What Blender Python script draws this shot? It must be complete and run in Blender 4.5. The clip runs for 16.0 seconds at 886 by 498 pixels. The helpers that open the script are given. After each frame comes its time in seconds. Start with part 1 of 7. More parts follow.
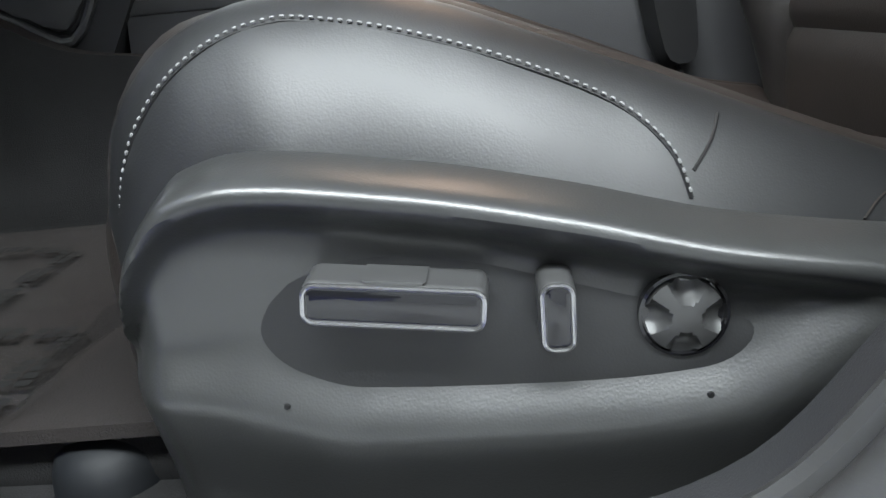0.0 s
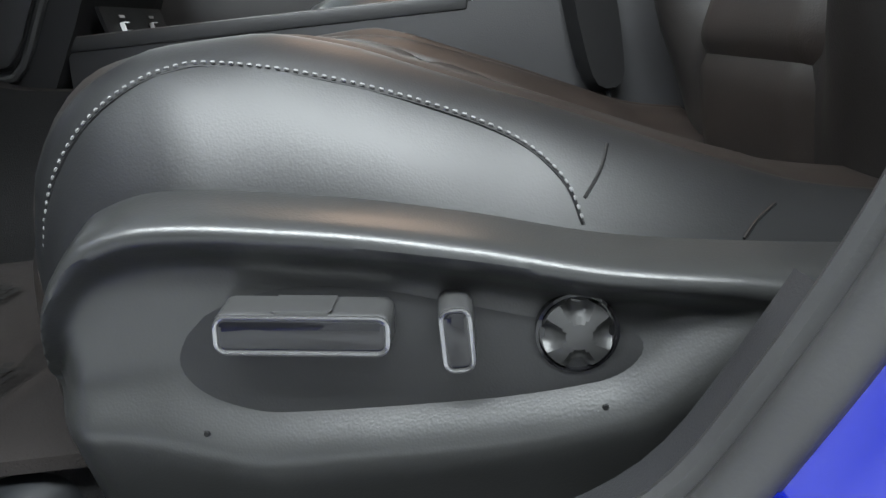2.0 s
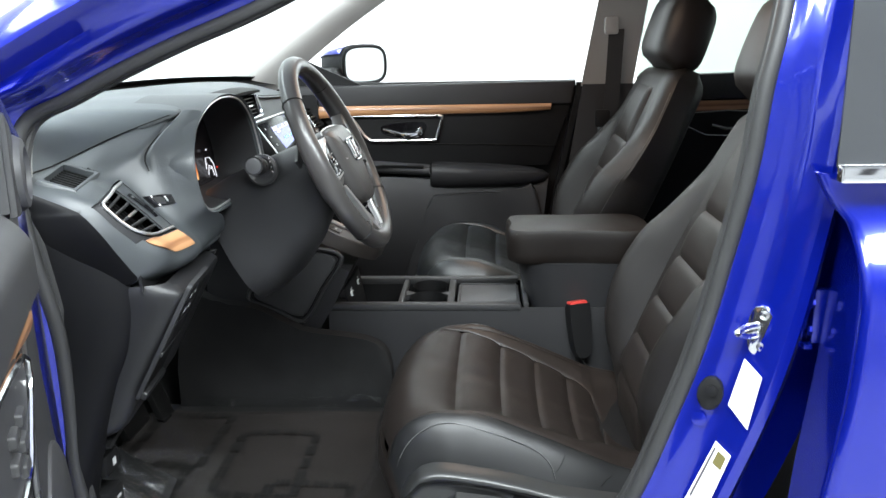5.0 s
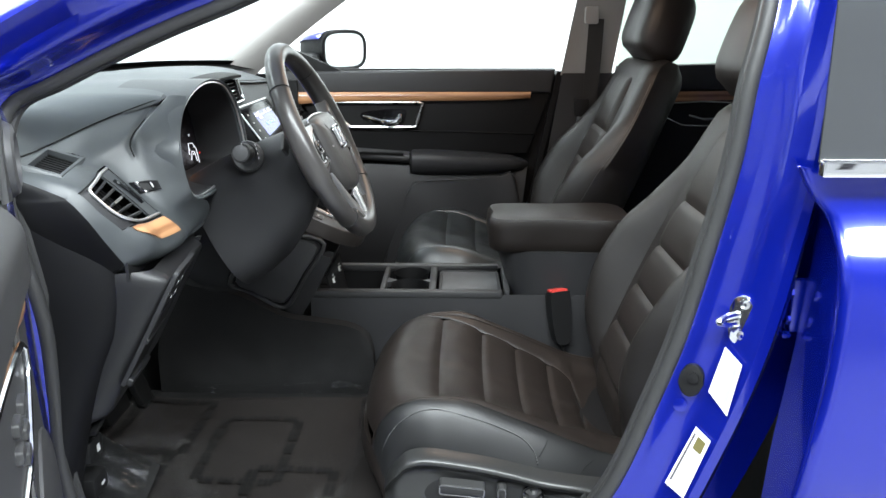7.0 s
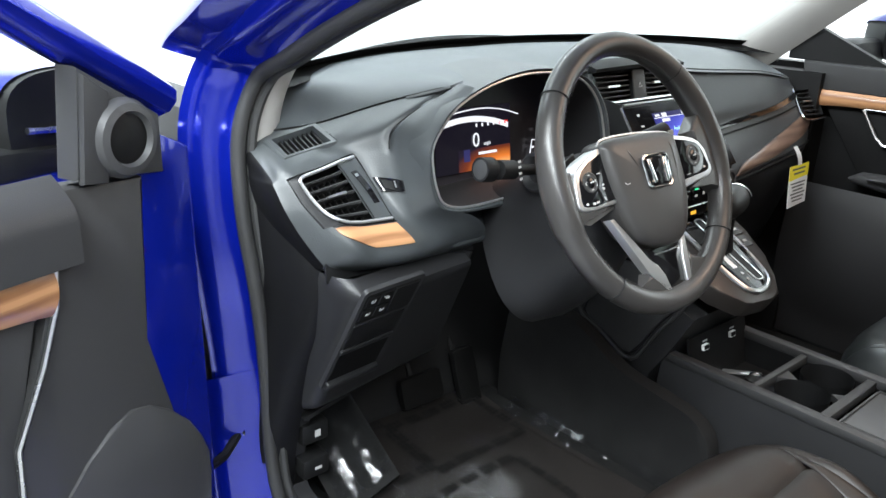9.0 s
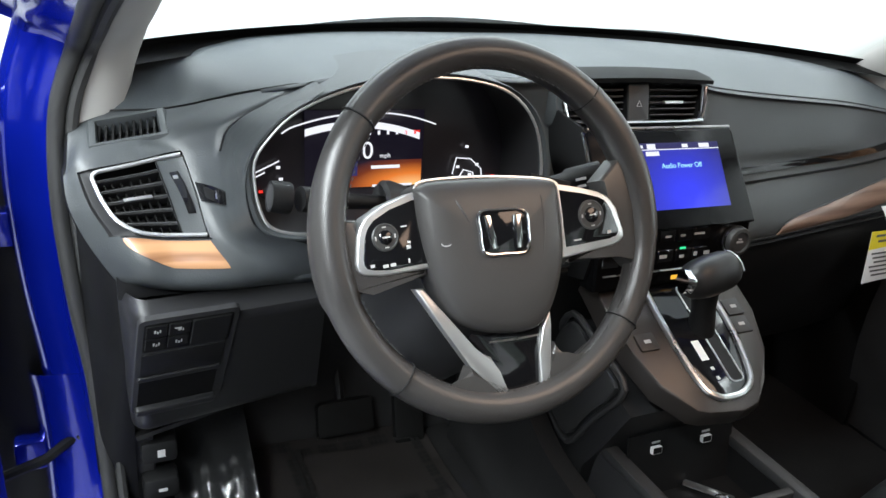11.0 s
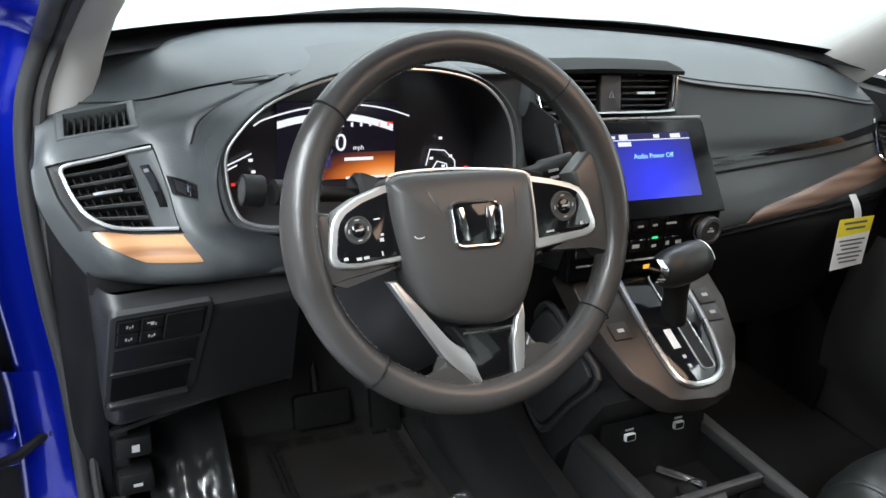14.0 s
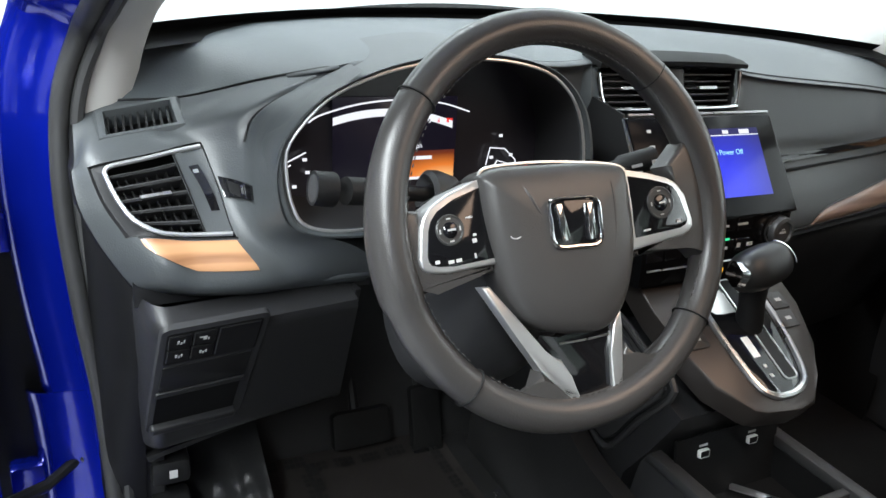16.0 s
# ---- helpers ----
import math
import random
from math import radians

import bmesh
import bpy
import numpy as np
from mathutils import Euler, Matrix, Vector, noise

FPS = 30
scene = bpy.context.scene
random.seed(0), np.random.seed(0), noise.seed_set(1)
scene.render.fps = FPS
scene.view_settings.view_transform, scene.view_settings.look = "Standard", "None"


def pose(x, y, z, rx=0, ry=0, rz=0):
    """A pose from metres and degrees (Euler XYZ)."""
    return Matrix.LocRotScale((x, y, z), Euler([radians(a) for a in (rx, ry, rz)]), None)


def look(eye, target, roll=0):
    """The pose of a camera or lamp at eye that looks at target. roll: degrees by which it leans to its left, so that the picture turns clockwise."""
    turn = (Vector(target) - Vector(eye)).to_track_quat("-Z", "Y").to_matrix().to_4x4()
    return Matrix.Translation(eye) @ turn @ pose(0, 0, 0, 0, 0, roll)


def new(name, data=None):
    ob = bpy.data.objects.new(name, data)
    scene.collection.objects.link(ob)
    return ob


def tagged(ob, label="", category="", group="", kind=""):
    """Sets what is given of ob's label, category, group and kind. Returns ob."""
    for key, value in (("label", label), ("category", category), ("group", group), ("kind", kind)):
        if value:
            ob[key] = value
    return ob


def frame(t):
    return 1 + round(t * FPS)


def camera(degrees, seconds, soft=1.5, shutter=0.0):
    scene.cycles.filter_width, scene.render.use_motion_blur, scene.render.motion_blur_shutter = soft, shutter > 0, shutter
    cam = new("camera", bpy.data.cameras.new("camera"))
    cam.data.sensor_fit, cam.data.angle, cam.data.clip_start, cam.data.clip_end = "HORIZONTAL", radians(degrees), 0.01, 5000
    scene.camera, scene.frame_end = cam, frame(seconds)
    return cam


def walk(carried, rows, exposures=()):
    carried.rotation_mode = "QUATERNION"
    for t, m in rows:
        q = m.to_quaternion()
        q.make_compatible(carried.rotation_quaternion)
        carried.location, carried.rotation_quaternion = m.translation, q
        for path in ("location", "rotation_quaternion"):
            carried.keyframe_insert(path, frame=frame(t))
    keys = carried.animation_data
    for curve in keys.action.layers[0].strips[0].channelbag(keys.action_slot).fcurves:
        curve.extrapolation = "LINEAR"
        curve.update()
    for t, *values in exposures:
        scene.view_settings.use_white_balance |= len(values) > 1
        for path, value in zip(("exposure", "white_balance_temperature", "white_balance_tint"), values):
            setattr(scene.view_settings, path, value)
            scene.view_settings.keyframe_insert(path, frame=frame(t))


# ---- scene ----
cam = camera(59.2, 16.0)
PATH = [
    (0, (-0.945, 0.145, 0.583), (0.961, 0.313, 0.0), -5.3),
    (0.5, (-0.936, 0.142, 0.568), (0.985, 0.267, 0.025), -5.3),
    (1, (-0.927, 0.14, 0.559), (0.989, 0.245, -0.006), -5.7),
    (1.5, (-0.925, 0.138, 0.562), (0.994, 0.233, 0.007), -6.2),
    (2, (-0.962, 0.116, 0.59), (0.961, 0.201, 0.046), -6.3),
    (2.5, (-1.122, 0.07, 0.751), (0.788, 0.213, 0.175), -4.8),
    (3, (-1.325, 0.051, 0.927), (0.592, 0.226, 0.384), -3.8),
    (3.5, (-1.515, 0.077, 1.076), (0.409, 0.249, 0.558), -2.1),
    (3.7, (-1.595, 0.097, 1.139), (0.33, 0.275, 0.626), -1.4),
    (5.8, (-1.759, 0.197, 1.196), (0.166, 0.226, 0.651), -0.3),
    (6, (-1.76, 0.2, 1.197), (0.163, 0.211, 0.647), -0.0),
    (6.5, (-1.76, 0.201, 1.197), (0.162, 0.22, 0.642), 0.0),
    (7, (-1.758, 0.2, 1.198), (0.163, 0.238, 0.642), -0.1),
    (7.5, (-1.722, 0.15, 1.203), (0.197, 0.316, 0.665), -1.1),
    (8, (-1.613, 0.006, 1.22), (0.178, 0.707, 0.673), -1.5),
    (8.2, (-1.543, -0.037, 1.22), (0.146, 0.864, 0.641), -0.6),
    (10.3, (-0.788, -0.156, 1.272), (0.043, 1.506, 0.531), 4.2),
    (10.5, (-0.766, -0.156, 1.272), (0.053, 1.507, 0.522), 4.4),
    (11, (-0.729, -0.157, 1.268), (0.1, 1.483, 0.48), 6.1),
    (11.5, (-0.727, -0.156, 1.269), (0.093, 1.467, 0.436), 7.1),
    (12, (-0.726, -0.155, 1.271), (0.118, 1.443, 0.414), 7.3),
    (12.5, (-0.726, -0.156, 1.272), (0.145, 1.44, 0.438), 7.5),
    (13, (-0.727, -0.157, 1.271), (0.148, 1.448, 0.46), 7.1),
    (13.5, (-0.727, -0.158, 1.27), (0.151, 1.448, 0.464), 6.7),
    (14, (-0.727, -0.159, 1.271), (0.154, 1.446, 0.465), 6.4),
    (14.5, (-0.726, -0.157, 1.269), (0.159, 1.444, 0.459), 6.3),
    (15, (-0.729, -0.158, 1.27), (0.159, 1.44, 0.458), 7.0),
    (15.5, (-0.737, -0.151, 1.269), (0.16, 1.448, 0.468), 7.4),
    (16, (-0.775, -0.069, 1.226), (0.13, 1.539, 0.454), 5.9),
]
walk(cam, [(t, look(eye, target, roll)) for t, eye, target, roll in PATH], exposures=((0, 0.62), (1.0, 0.56), (2.0, 0.42), (3.0, 0.34), (3.7, 0.34), (5.8, 0.25), (7.5, 0.25), (8.2, 0.22), (10.3, 0.04), (16.0, 0.04)))

import functools

# ---------------------------------------------------------------- light
world = bpy.data.worlds.new("world")
scene.world = world
world.use_nodes = True
world.node_tree.nodes["Background"].inputs[0].default_value = (1.0, 1.0, 1.0, 1)
world.node_tree.nodes["Background"].inputs[1].default_value = 0.3


def area(name, m, sx, sy, power, color=(1, 1, 1)):
    data = bpy.data.lights.new(name, "AREA")
    data.shape, data.size, data.size_y, data.energy, data.color = "RECTANGLE", sx, sy, power, color
    ob = new(name, data)
    ob.matrix_basis = m
    return ob


# long ceiling softboxes of the photo booth, beside and ahead of the car
area("booth_light_near", look((-2.3, -0.3, 3.1), (-1.2, -0.3, 0.6)), 4.8, 0.45, 400, (0.90, 0.975, 1.0))
area("booth_light_far", look((2.4, 0.2, 3.2), (4.2, 0.2, 1.0)), 5.0, 0.9, 330, (0.92, 0.98, 1.0))
area("booth_light_front", look((0.0, 3.0, 3.25), (0.0, 3.9, 0.9)), 5.0, 1.2, 285, (0.85, 0.96, 1.0))
# unseen fill over the car's tail, added to brighten faces turned backwards
area("rear_fill_light", look((0.0, -3.4, 3.25), (0.0, -2.6, 0.9)), 4.5, 0.9, 200, (0.92, 0.98, 1.0))
# warm roof light assumed from the warm tint on upward faces; no lamp seen
area("warm_roof_light", look((0.0, 0.10, 1.43), (-0.05, 0.15, 0.6)), 0.50, 0.40, 3.0, (1.0, 0.72, 0.54))


# ---------------------------------------------------------------- materials
def mat(name, color, rough=0.5, metal=0.0, grain=None, var=None, coat=0.0, spec=0.5, emit=None, power=0.0):
    m = bpy.data.materials.new(name)
    m.use_nodes = True
    nt = m.node_tree
    b = nt.nodes["Principled BSDF"]
    b.inputs["Base Color"].default_value = (*color, 1)
    b.inputs["Roughness"].default_value = rough
    b.inputs["Metallic"].default_value = metal
    b.inputs["Coat Weight"].default_value = coat
    b.inputs["Coat Roughness"].default_value = 0.06
    b.inputs["Specular IOR Level"].default_value = spec
    co = nt.nodes.new("ShaderNodeTexCoord")
    if grain:
        kind, size, depth = grain
        if kind == "leather":
            t = nt.nodes.new("ShaderNodeTexVoronoi")
            t.inputs["Scale"].default_value = 1 / size
            t.feature = "SMOOTH_F1"
            out = t.outputs["Distance"]
        else:
            t = nt.nodes.new("ShaderNodeTexNoise")
            t.inputs["Scale"].default_value = 1 / size
            t.inputs["Detail"].default_value = 3
            out = t.outputs["Fac"]
        nt.links.new(co.outputs["Object"], t.inputs["Vector"])
        bp = nt.nodes.new("ShaderNodeBump")
        bp.inputs["Strength"].default_value = depth
        bp.inputs["Distance"].default_value = 0.0006
        nt.links.new(out, bp.inputs["Height"])
        nt.links.new(bp.outputs[0], b.inputs["Normal"])
    if var:
        size, amount = var
        t = nt.nodes.new("ShaderNodeTexNoise")
        t.inputs["Scale"].default_value = 1 / size
        t.inputs["Detail"].default_value = 5
        nt.links.new(co.outputs["Object"], t.inputs["Vector"])
        mx = nt.nodes.new("ShaderNodeMix")
        mx.data_type = "RGBA"
        mx.inputs["A"].default_value = (*[c * (1 - amount) for c in color], 1)
        mx.inputs["B"].default_value = (*[min(1, c * (1 + amount)) for c in color], 1)
        nt.links.new(t.outputs["Fac"], mx.inputs["Factor"])
        nt.links.new(mx.outputs["Result"], b.inputs["Base Color"])
        mr = nt.nodes.new("ShaderNodeMapRange")
        mr.inputs["To Min"].default_value = max(0.03, rough * 0.85)
        mr.inputs["To Max"].default_value = min(1, rough * 1.15)
        nt.links.new(t.outputs["Fac"], mr.inputs["Value"])
        nt.links.new(mr.outputs[0], b.inputs["Roughness"])
    if emit:
        b.inputs["Emission Color"].default_value = (*emit, 1)
        b.inputs["Emission Strength"].default_value = power
    return m


def wood_mat(name, dark, light):
    m = mat(name, light, 0.38, coat=0.35)
    nt = m.node_tree
    b = nt.nodes["Principled BSDF"]
    co = nt.nodes.new("ShaderNodeTexCoord")
    mp = nt.nodes.new("ShaderNodeMapping")
    mp.inputs["Scale"].default_value = (0.6, 0.6, 16.0)
    n1 = nt.nodes.new("ShaderNodeTexNoise")
    n1.inputs["Scale"].default_value = 9
    n1.inputs["Detail"].default_value = 4
    n1.inputs["Distortion"].default_value = 0.6
    wv = nt.nodes.new("ShaderNodeTexWave")
    wv.bands_direction = "Z"
    wv.inputs["Scale"].default_value = 16
    wv.inputs["Distortion"].default_value = 3.2
    wv.inputs["Detail"].default_value = 3
    wv.inputs["Detail Scale"].default_value = 1.2
    rp = nt.nodes.new("ShaderNodeValToRGB")
    rp.color_ramp.elements[0].color, rp.color_ramp.elements[1].color = (*dark, 1), (*light, 1)
    rp.color_ramp.elements[0].position, rp.color_ramp.elements[1].position = 0.1, 0.75
    mm = nt.nodes.new("ShaderNodeMath")
    mm.operation = "MULTIPLY_ADD"
    mm.inputs[1].default_value, mm.inputs[2].default_value = 0.55, 0.0
    ad = nt.nodes.new("ShaderNodeMath")
    ad.operation = "MULTIPLY_ADD"
    ad.inputs[1].default_value = 0.6
    nt.links.new(co.outputs["Object"], mp.inputs["Vector"])
    nt.links.new(mp.outputs[0], n1.inputs["Vector"])
    mw = nt.nodes.new("ShaderNodeMapping")
    mw.inputs["Scale"].default_value = (0.22, 0.22, 1.0)
    nt.links.new(co.outputs["Object"], mw.inputs["Vector"])
    nt.links.new(mw.outputs[0], wv.inputs["Vector"])
    nt.links.new(wv.outputs["Fac"], mm.inputs[0])
    nt.links.new(n1.outputs["Fac"], ad.inputs[0])
    nt.links.new(mm.outputs[0], ad.inputs[2])
    nt.links.new(ad.outputs[0], rp.inputs["Fac"])
    nt.links.new(rp.outputs["Color"], b.inputs["Base Color"])
    return m


def glass_mat(name, tint, rough=0.0, gloss=0.04):
    m = bpy.data.materials.new(name)
    m.use_nodes = True
    nt = m.node_tree
    nt.nodes.clear()
    out = nt.nodes.new("ShaderNodeOutputMaterial")
    tr = nt.nodes.new("ShaderNodeBsdfTransparent")
    tr.inputs[0].default_value = (*tint, 1)
    gl = nt.nodes.new("ShaderNodeBsdfGlossy")
    gl.inputs["Roughness"].default_value = rough
    mx = nt.nodes.new("ShaderNodeMixShader")
    lw = nt.nodes.new("ShaderNodeLayerWeight")
    lw.inputs["Blend"].default_value = 0.5
    pw = nt.nodes.new("ShaderNodeMath")
    pw.operation = "POWER"
    pw.inputs[1].default_value = 4.0
    ma = nt.nodes.new("ShaderNodeMath")
    ma.operation = "MULTIPLY_ADD"
    ma.inputs[1].default_value, ma.inputs[2].default_value = 0.7, gloss
    nt.links.new(lw.outputs["Facing"], pw.inputs[0])
    nt.links.new(pw.outputs[0], ma.inputs[0])
    nt.links.new(ma.outputs[0], mx.inputs[0])
    nt.links.new(tr.outputs[0], mx.inputs[1])
    nt.links.new(gl.outputs[0], mx.inputs[2])
    nt.links.new(mx.outputs[0], out.inputs[0])
    return m


def light_mat(name, color, power):
    return mat(name, (0.01, 0.01, 0.01), 0.14, emit=color, power=power)



def glow_mat(name, origin, reach, stops, power):
    """A lit screen page whose colour runs outwards from a bright spot."""
    m = light_mat(name, (0, 0, 0), power)
    nt = m.node_tree
    co = nt.nodes.new("ShaderNodeTexCoord")
    mp = nt.nodes.new("ShaderNodeMapping")
    mp.vector_type = "TEXTURE"
    mp.inputs["Location"].default_value = origin
    mp.inputs["Scale"].default_value = reach
    gr = nt.nodes.new("ShaderNodeTexGradient")
    gr.gradient_type = "SPHERICAL"
    rp = nt.nodes.new("ShaderNodeValToRGB")
    els = rp.color_ramp.elements
    while len(els) < len(stops):
        els.new(0.5)
    for e, (p, c) in zip(els, stops):
        e.position, e.color = p, (*c, 1)
    nt.links.new(co.outputs["Object"], mp.inputs["Vector"])
    nt.links.new(mp.outputs[0], gr.inputs["Vector"])
    nt.links.new(gr.outputs["Fac"], rp.inputs["Fac"])
    nt.links.new(rp.outputs["Color"], nt.nodes["Principled BSDF"].inputs["Emission Color"])
    return m


LEATHER = mat("black_leather", (0.0122, 0.0092, 0.0078), 0.46, spec=0.42, grain=("leather", 0.0011, 0.22), var=(0.09, 0.12))
LEATHER_BACK = mat("black_back_leather", (0.0116, 0.0099, 0.0091), 0.46, spec=0.42, grain=("leather", 0.0011, 0.22), var=(0.09, 0.12))
LEATHER_SIDE = mat("black_vinyl", (0.0098, 0.0100, 0.0104), 0.42, spec=0.43, grain=("leather", 0.0010, 0.10), var=(0.06, 0.12))
# same leather as the driver's; cool window sheen put into colour and gloss
LEATHER_COOL = mat("cool_lit_black_leather", (0.021, 0.024, 0.025), 0.33, spec=0.6, grain=("leather", 0.0011, 0.22), var=(0.09, 0.12))
HUB = mat("airbag_plastic", (0.0450, 0.0425, 0.0413), 0.38, grain=("noise", 0.0010, 0.3), var=(0.05, 0.1))
RIM = mat("wheel_leather", (0.0415, 0.0390, 0.0378), 0.31, grain=("leather", 0.0012, 0.2), var=(0.05, 0.15))
PLASTIC = mat("grained_plastic", (0.0374, 0.0374, 0.0385), 0.46, spec=0.42, grain=("noise", 0.0012, 0.35), var=(0.12, 0.12))
ENDCAP = mat("dark_end_plastic", (0.024, 0.024, 0.0255), 0.5, spec=0.3, grain=("noise", 0.0012, 0.35), var=(0.12, 0.12))
# end plastic with the doorway's shade put into its near-black colour
CAP_SHADED = mat("shaded_end_plastic", (0.0055, 0.0055, 0.0062), 0.55, spec=0.15, grain=("noise", 0.0012, 0.35), var=(0.12, 0.12))
# darker than the face plastic: shade low on the dash put into colour
KNEE = mat("shaded_knee_plastic", (0.0150, 0.0150, 0.0160), 0.40, spec=0.36, grain=("noise", 0.0012, 0.35), var=(0.12, 0.12))
FRIT = mat("black_glass_border", (0.006, 0.006, 0.006), 0.5, spec=0.1, var=(0.1, 0.2))
KNOBM = mat("dark_knob_plastic", (0.028, 0.028, 0.028), 0.42, var=(0.01, 0.1))
SHIELD = mat("shield_plastic", (0.0235, 0.024, 0.0237), 0.31, grain=("leather", 0.0011, 0.10), var=(0.05, 0.15))
PAD = mat("soft_dash_pad", (0.0488, 0.0580, 0.0638), 0.46, spec=0.65, grain=("noise", 0.0020, 0.5), var=(0.15, 0.12))
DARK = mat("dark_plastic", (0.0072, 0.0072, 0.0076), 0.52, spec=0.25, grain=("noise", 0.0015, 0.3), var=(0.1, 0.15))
GLOSS = mat("piano_black", (0.006, 0.006, 0.007), 0.07, spec=0.6)
FACE = mat("moulded_dash_face", (0.0440, 0.0492, 0.0522), 0.46, spec=0.62, grain=("noise", 0.0018, 0.45), var=(0.15, 0.12))
BEZEL = mat("screen_bezel_glass", (0.004, 0.004, 0.0045), 0.16, spec=0.09)
CHROME = mat("chrome", (0.82, 0.83, 0.84), 0.10, 1.0)
SATIN = mat("satin_silver", (0.62, 0.62, 0.62), 0.28, 1.0, var=(0.04, 0.08))
GUNMETAL = mat("brushed_dark_metal", (0.046, 0.040, 0.037), 0.36, 0.5, var=(0.05, 0.15))
WOOD = wood_mat("wood_grain_trim", (0.15, 0.055, 0.021), (0.47, 0.245, 0.12))
WOOD_DARK = wood_mat("dark_wood_grain_trim", (0.085, 0.045, 0.030), (0.20, 0.125, 0.090))
BLUE = mat("blue_metallic_paint", (0.003, 0.012, 0.30), 0.20, 0.50, grain=("noise", 0.0009, 0.03), coat=1.0, spec=0.4)
RUBBER = mat("black_rubber", (0.031, 0.031, 0.031), 0.48, grain=("noise", 0.002, 0.3), var=(0.06, 0.15))
CARPET = mat("black_carpet", (0.0165, 0.0163, 0.0165), 0.95, spec=0.08, grain=("noise", 0.0012, 1.0), var=(0.05, 0.3))
MATFAB = mat("floor_mat_carpet", (0.0185, 0.0163, 0.0155), 0.95, spec=0.1, grain=("noise", 0.0014, 1.0), var=(0.06, 0.25))
GREYTRIM = mat("grey_pillar_trim", (0.42, 0.412, 0.395), 0.75, grain=("noise", 0.0015, 0.4), var=(0.1, 0.06))
SATIN_DARK = mat("satin_grey_plastic", (0.20, 0.20, 0.20), 0.33, 0.6, var=(0.02, 0.1))
RINGM = mat("satin_switch_ring", (0.30, 0.30, 0.30), 0.20, 0.9)
LIDTRIM = mat("charcoal_pull_plastic", (0.052, 0.052, 0.054), 0.5, var=(0.05, 0.1))
BRIGHT = mat("bright_satin_trim", (0.78, 0.78, 0.78), 0.34, 0.9, var=(0.03, 0.05))
DIALM = mat("smoked_dial_face", (0.030, 0.027, 0.033), 0.26, spec=0.6)
SWGREY = mat("grey_switch_plastic", (0.042, 0.042, 0.042), 0.34, var=(0.01, 0.1))
LIDGREY = mat("grey_tray_plastic", (0.060, 0.060, 0.062), 0.45, var=(0.03, 0.1))
SATIN_GREY = mat("rail_cover_plastic", (0.0060, 0.0068, 0.0080), 0.60, spec=0.25, var=(0.03, 0.1))
THREAD_DARK = mat("dark_thread", (0.045, 0.044, 0.043), 0.7)
THREAD = mat("grey_thread", (0.14, 0.14, 0.14), 0.7)
WHITE = mat("booth_white", (0.82, 0.83, 0.83), 0.85, var=(0.7, 0.02))
GREYWALL = mat("booth_grey", (0.36, 0.36, 0.365), 0.8, var=(0.7, 0.04))
FLOORM = mat("booth_floor", (0.31, 0.31, 0.31), 0.5, var=(0.5, 0.05))
PAPER = mat("white_label", (0.80, 0.80, 0.80), 0.5, var=(0.03, 0.03))
YELLOW = mat("yellow_label", (0.75, 0.62, 0.03), 0.5, var=(0.03, 0.05))
GOLD = mat("olive_label", (0.15, 0.13, 0.045), 0.5)
INK = mat("grey_ink", (0.10, 0.10, 0.10), 0.6)
RED = mat("red_button", (0.62, 0.055, 0.045), 0.4, coat=0.2)
FILM_INK = mat("black_film_print", (0.008, 0.008, 0.008), 0.8, spec=0.1)
DIMLEG = mat("grey_legend", (0.45, 0.45, 0.45), 0.6)
SCR_NAVY = light_mat("navy_screen", (0.030, 0.030, 0.13), 0.96)
SCR_DARK = light_mat("dark_display", (0.02, 0.015, 0.04), 0.25)
SCR_PAGE = glow_mat("blue_page", (0.016, 0.606, 0.948), (0.115, 0.10, 0.105), [(0.0, (0.025, 0.025, 0.10)), (0.45, (0.03, 0.04, 0.55)), (0.85, (0.035, 0.05, 0.95))], 1.02)
SCR_WARM = glow_mat("warm_page", (-0.345, 0.712, 0.945), (0.110, 0.10, 0.040), [(0.0, (0.012, 0.008, 0.02)), (0.25, (0.16, 0.03, 0.01)), (0.6, (0.75, 0.20, 0.03)), (1.0, (1.0, 0.60, 0.25))], 1.08)
SCR_TEXT = light_mat("cyan_text", (0.35, 0.75, 1.0), 1.20)
SCR_WHITE = light_mat("white_display", (0.9, 0.92, 1.0), 1.02)
SCR_ORANGE = light_mat("orange_display", (0.95, 0.35, 0.06), 0.96)
SCR_RED = light_mat("red_display", (0.95, 0.04, 0.03), 0.96)
GREEN_LED = light_mat("green_lamp", (0.05, 0.8, 0.35), 1.08)
AMBER_LED = light_mat("amber_lamp", (1.0, 0.5, 0.05), 1.08)
GLASS = glass_mat("clear_glass", (0.93, 0.96, 0.95))
GLASS_TINT = glass_mat("privacy_glass", (0.36, 0.41, 0.37))
GLASS_DARK = mat("dark_privacy_glass", (0.035, 0.037, 0.040), 0.06, coat=0.2)
FILM = glass_mat("plastic_film", (0.90, 0.90, 0.90), 0.13, 0.032)
FILM_DULL = glass_mat("dull_plastic_film", (0.90, 0.90, 0.90), 0.24, 0.012)
FOLD = glass_mat("crumpled_film", (0.86, 0.87, 0.88), 0.20, 0.058)
MIRROR = mat("mirror_glass", (0.85, 0.87, 0.88), 0.03, 1.0)


# ---------------------------------------------------------------- shapes
WORLD = {}


def thing(name, label, category, base=(0, 0, 0), group="", kind=""):
    ob = new(name)
    ob.location = base
    ob.empty_display_size = 0.05
    WORLD[ob.name] = Matrix.Translation(base)
    return tagged(ob, label, category, group, kind)


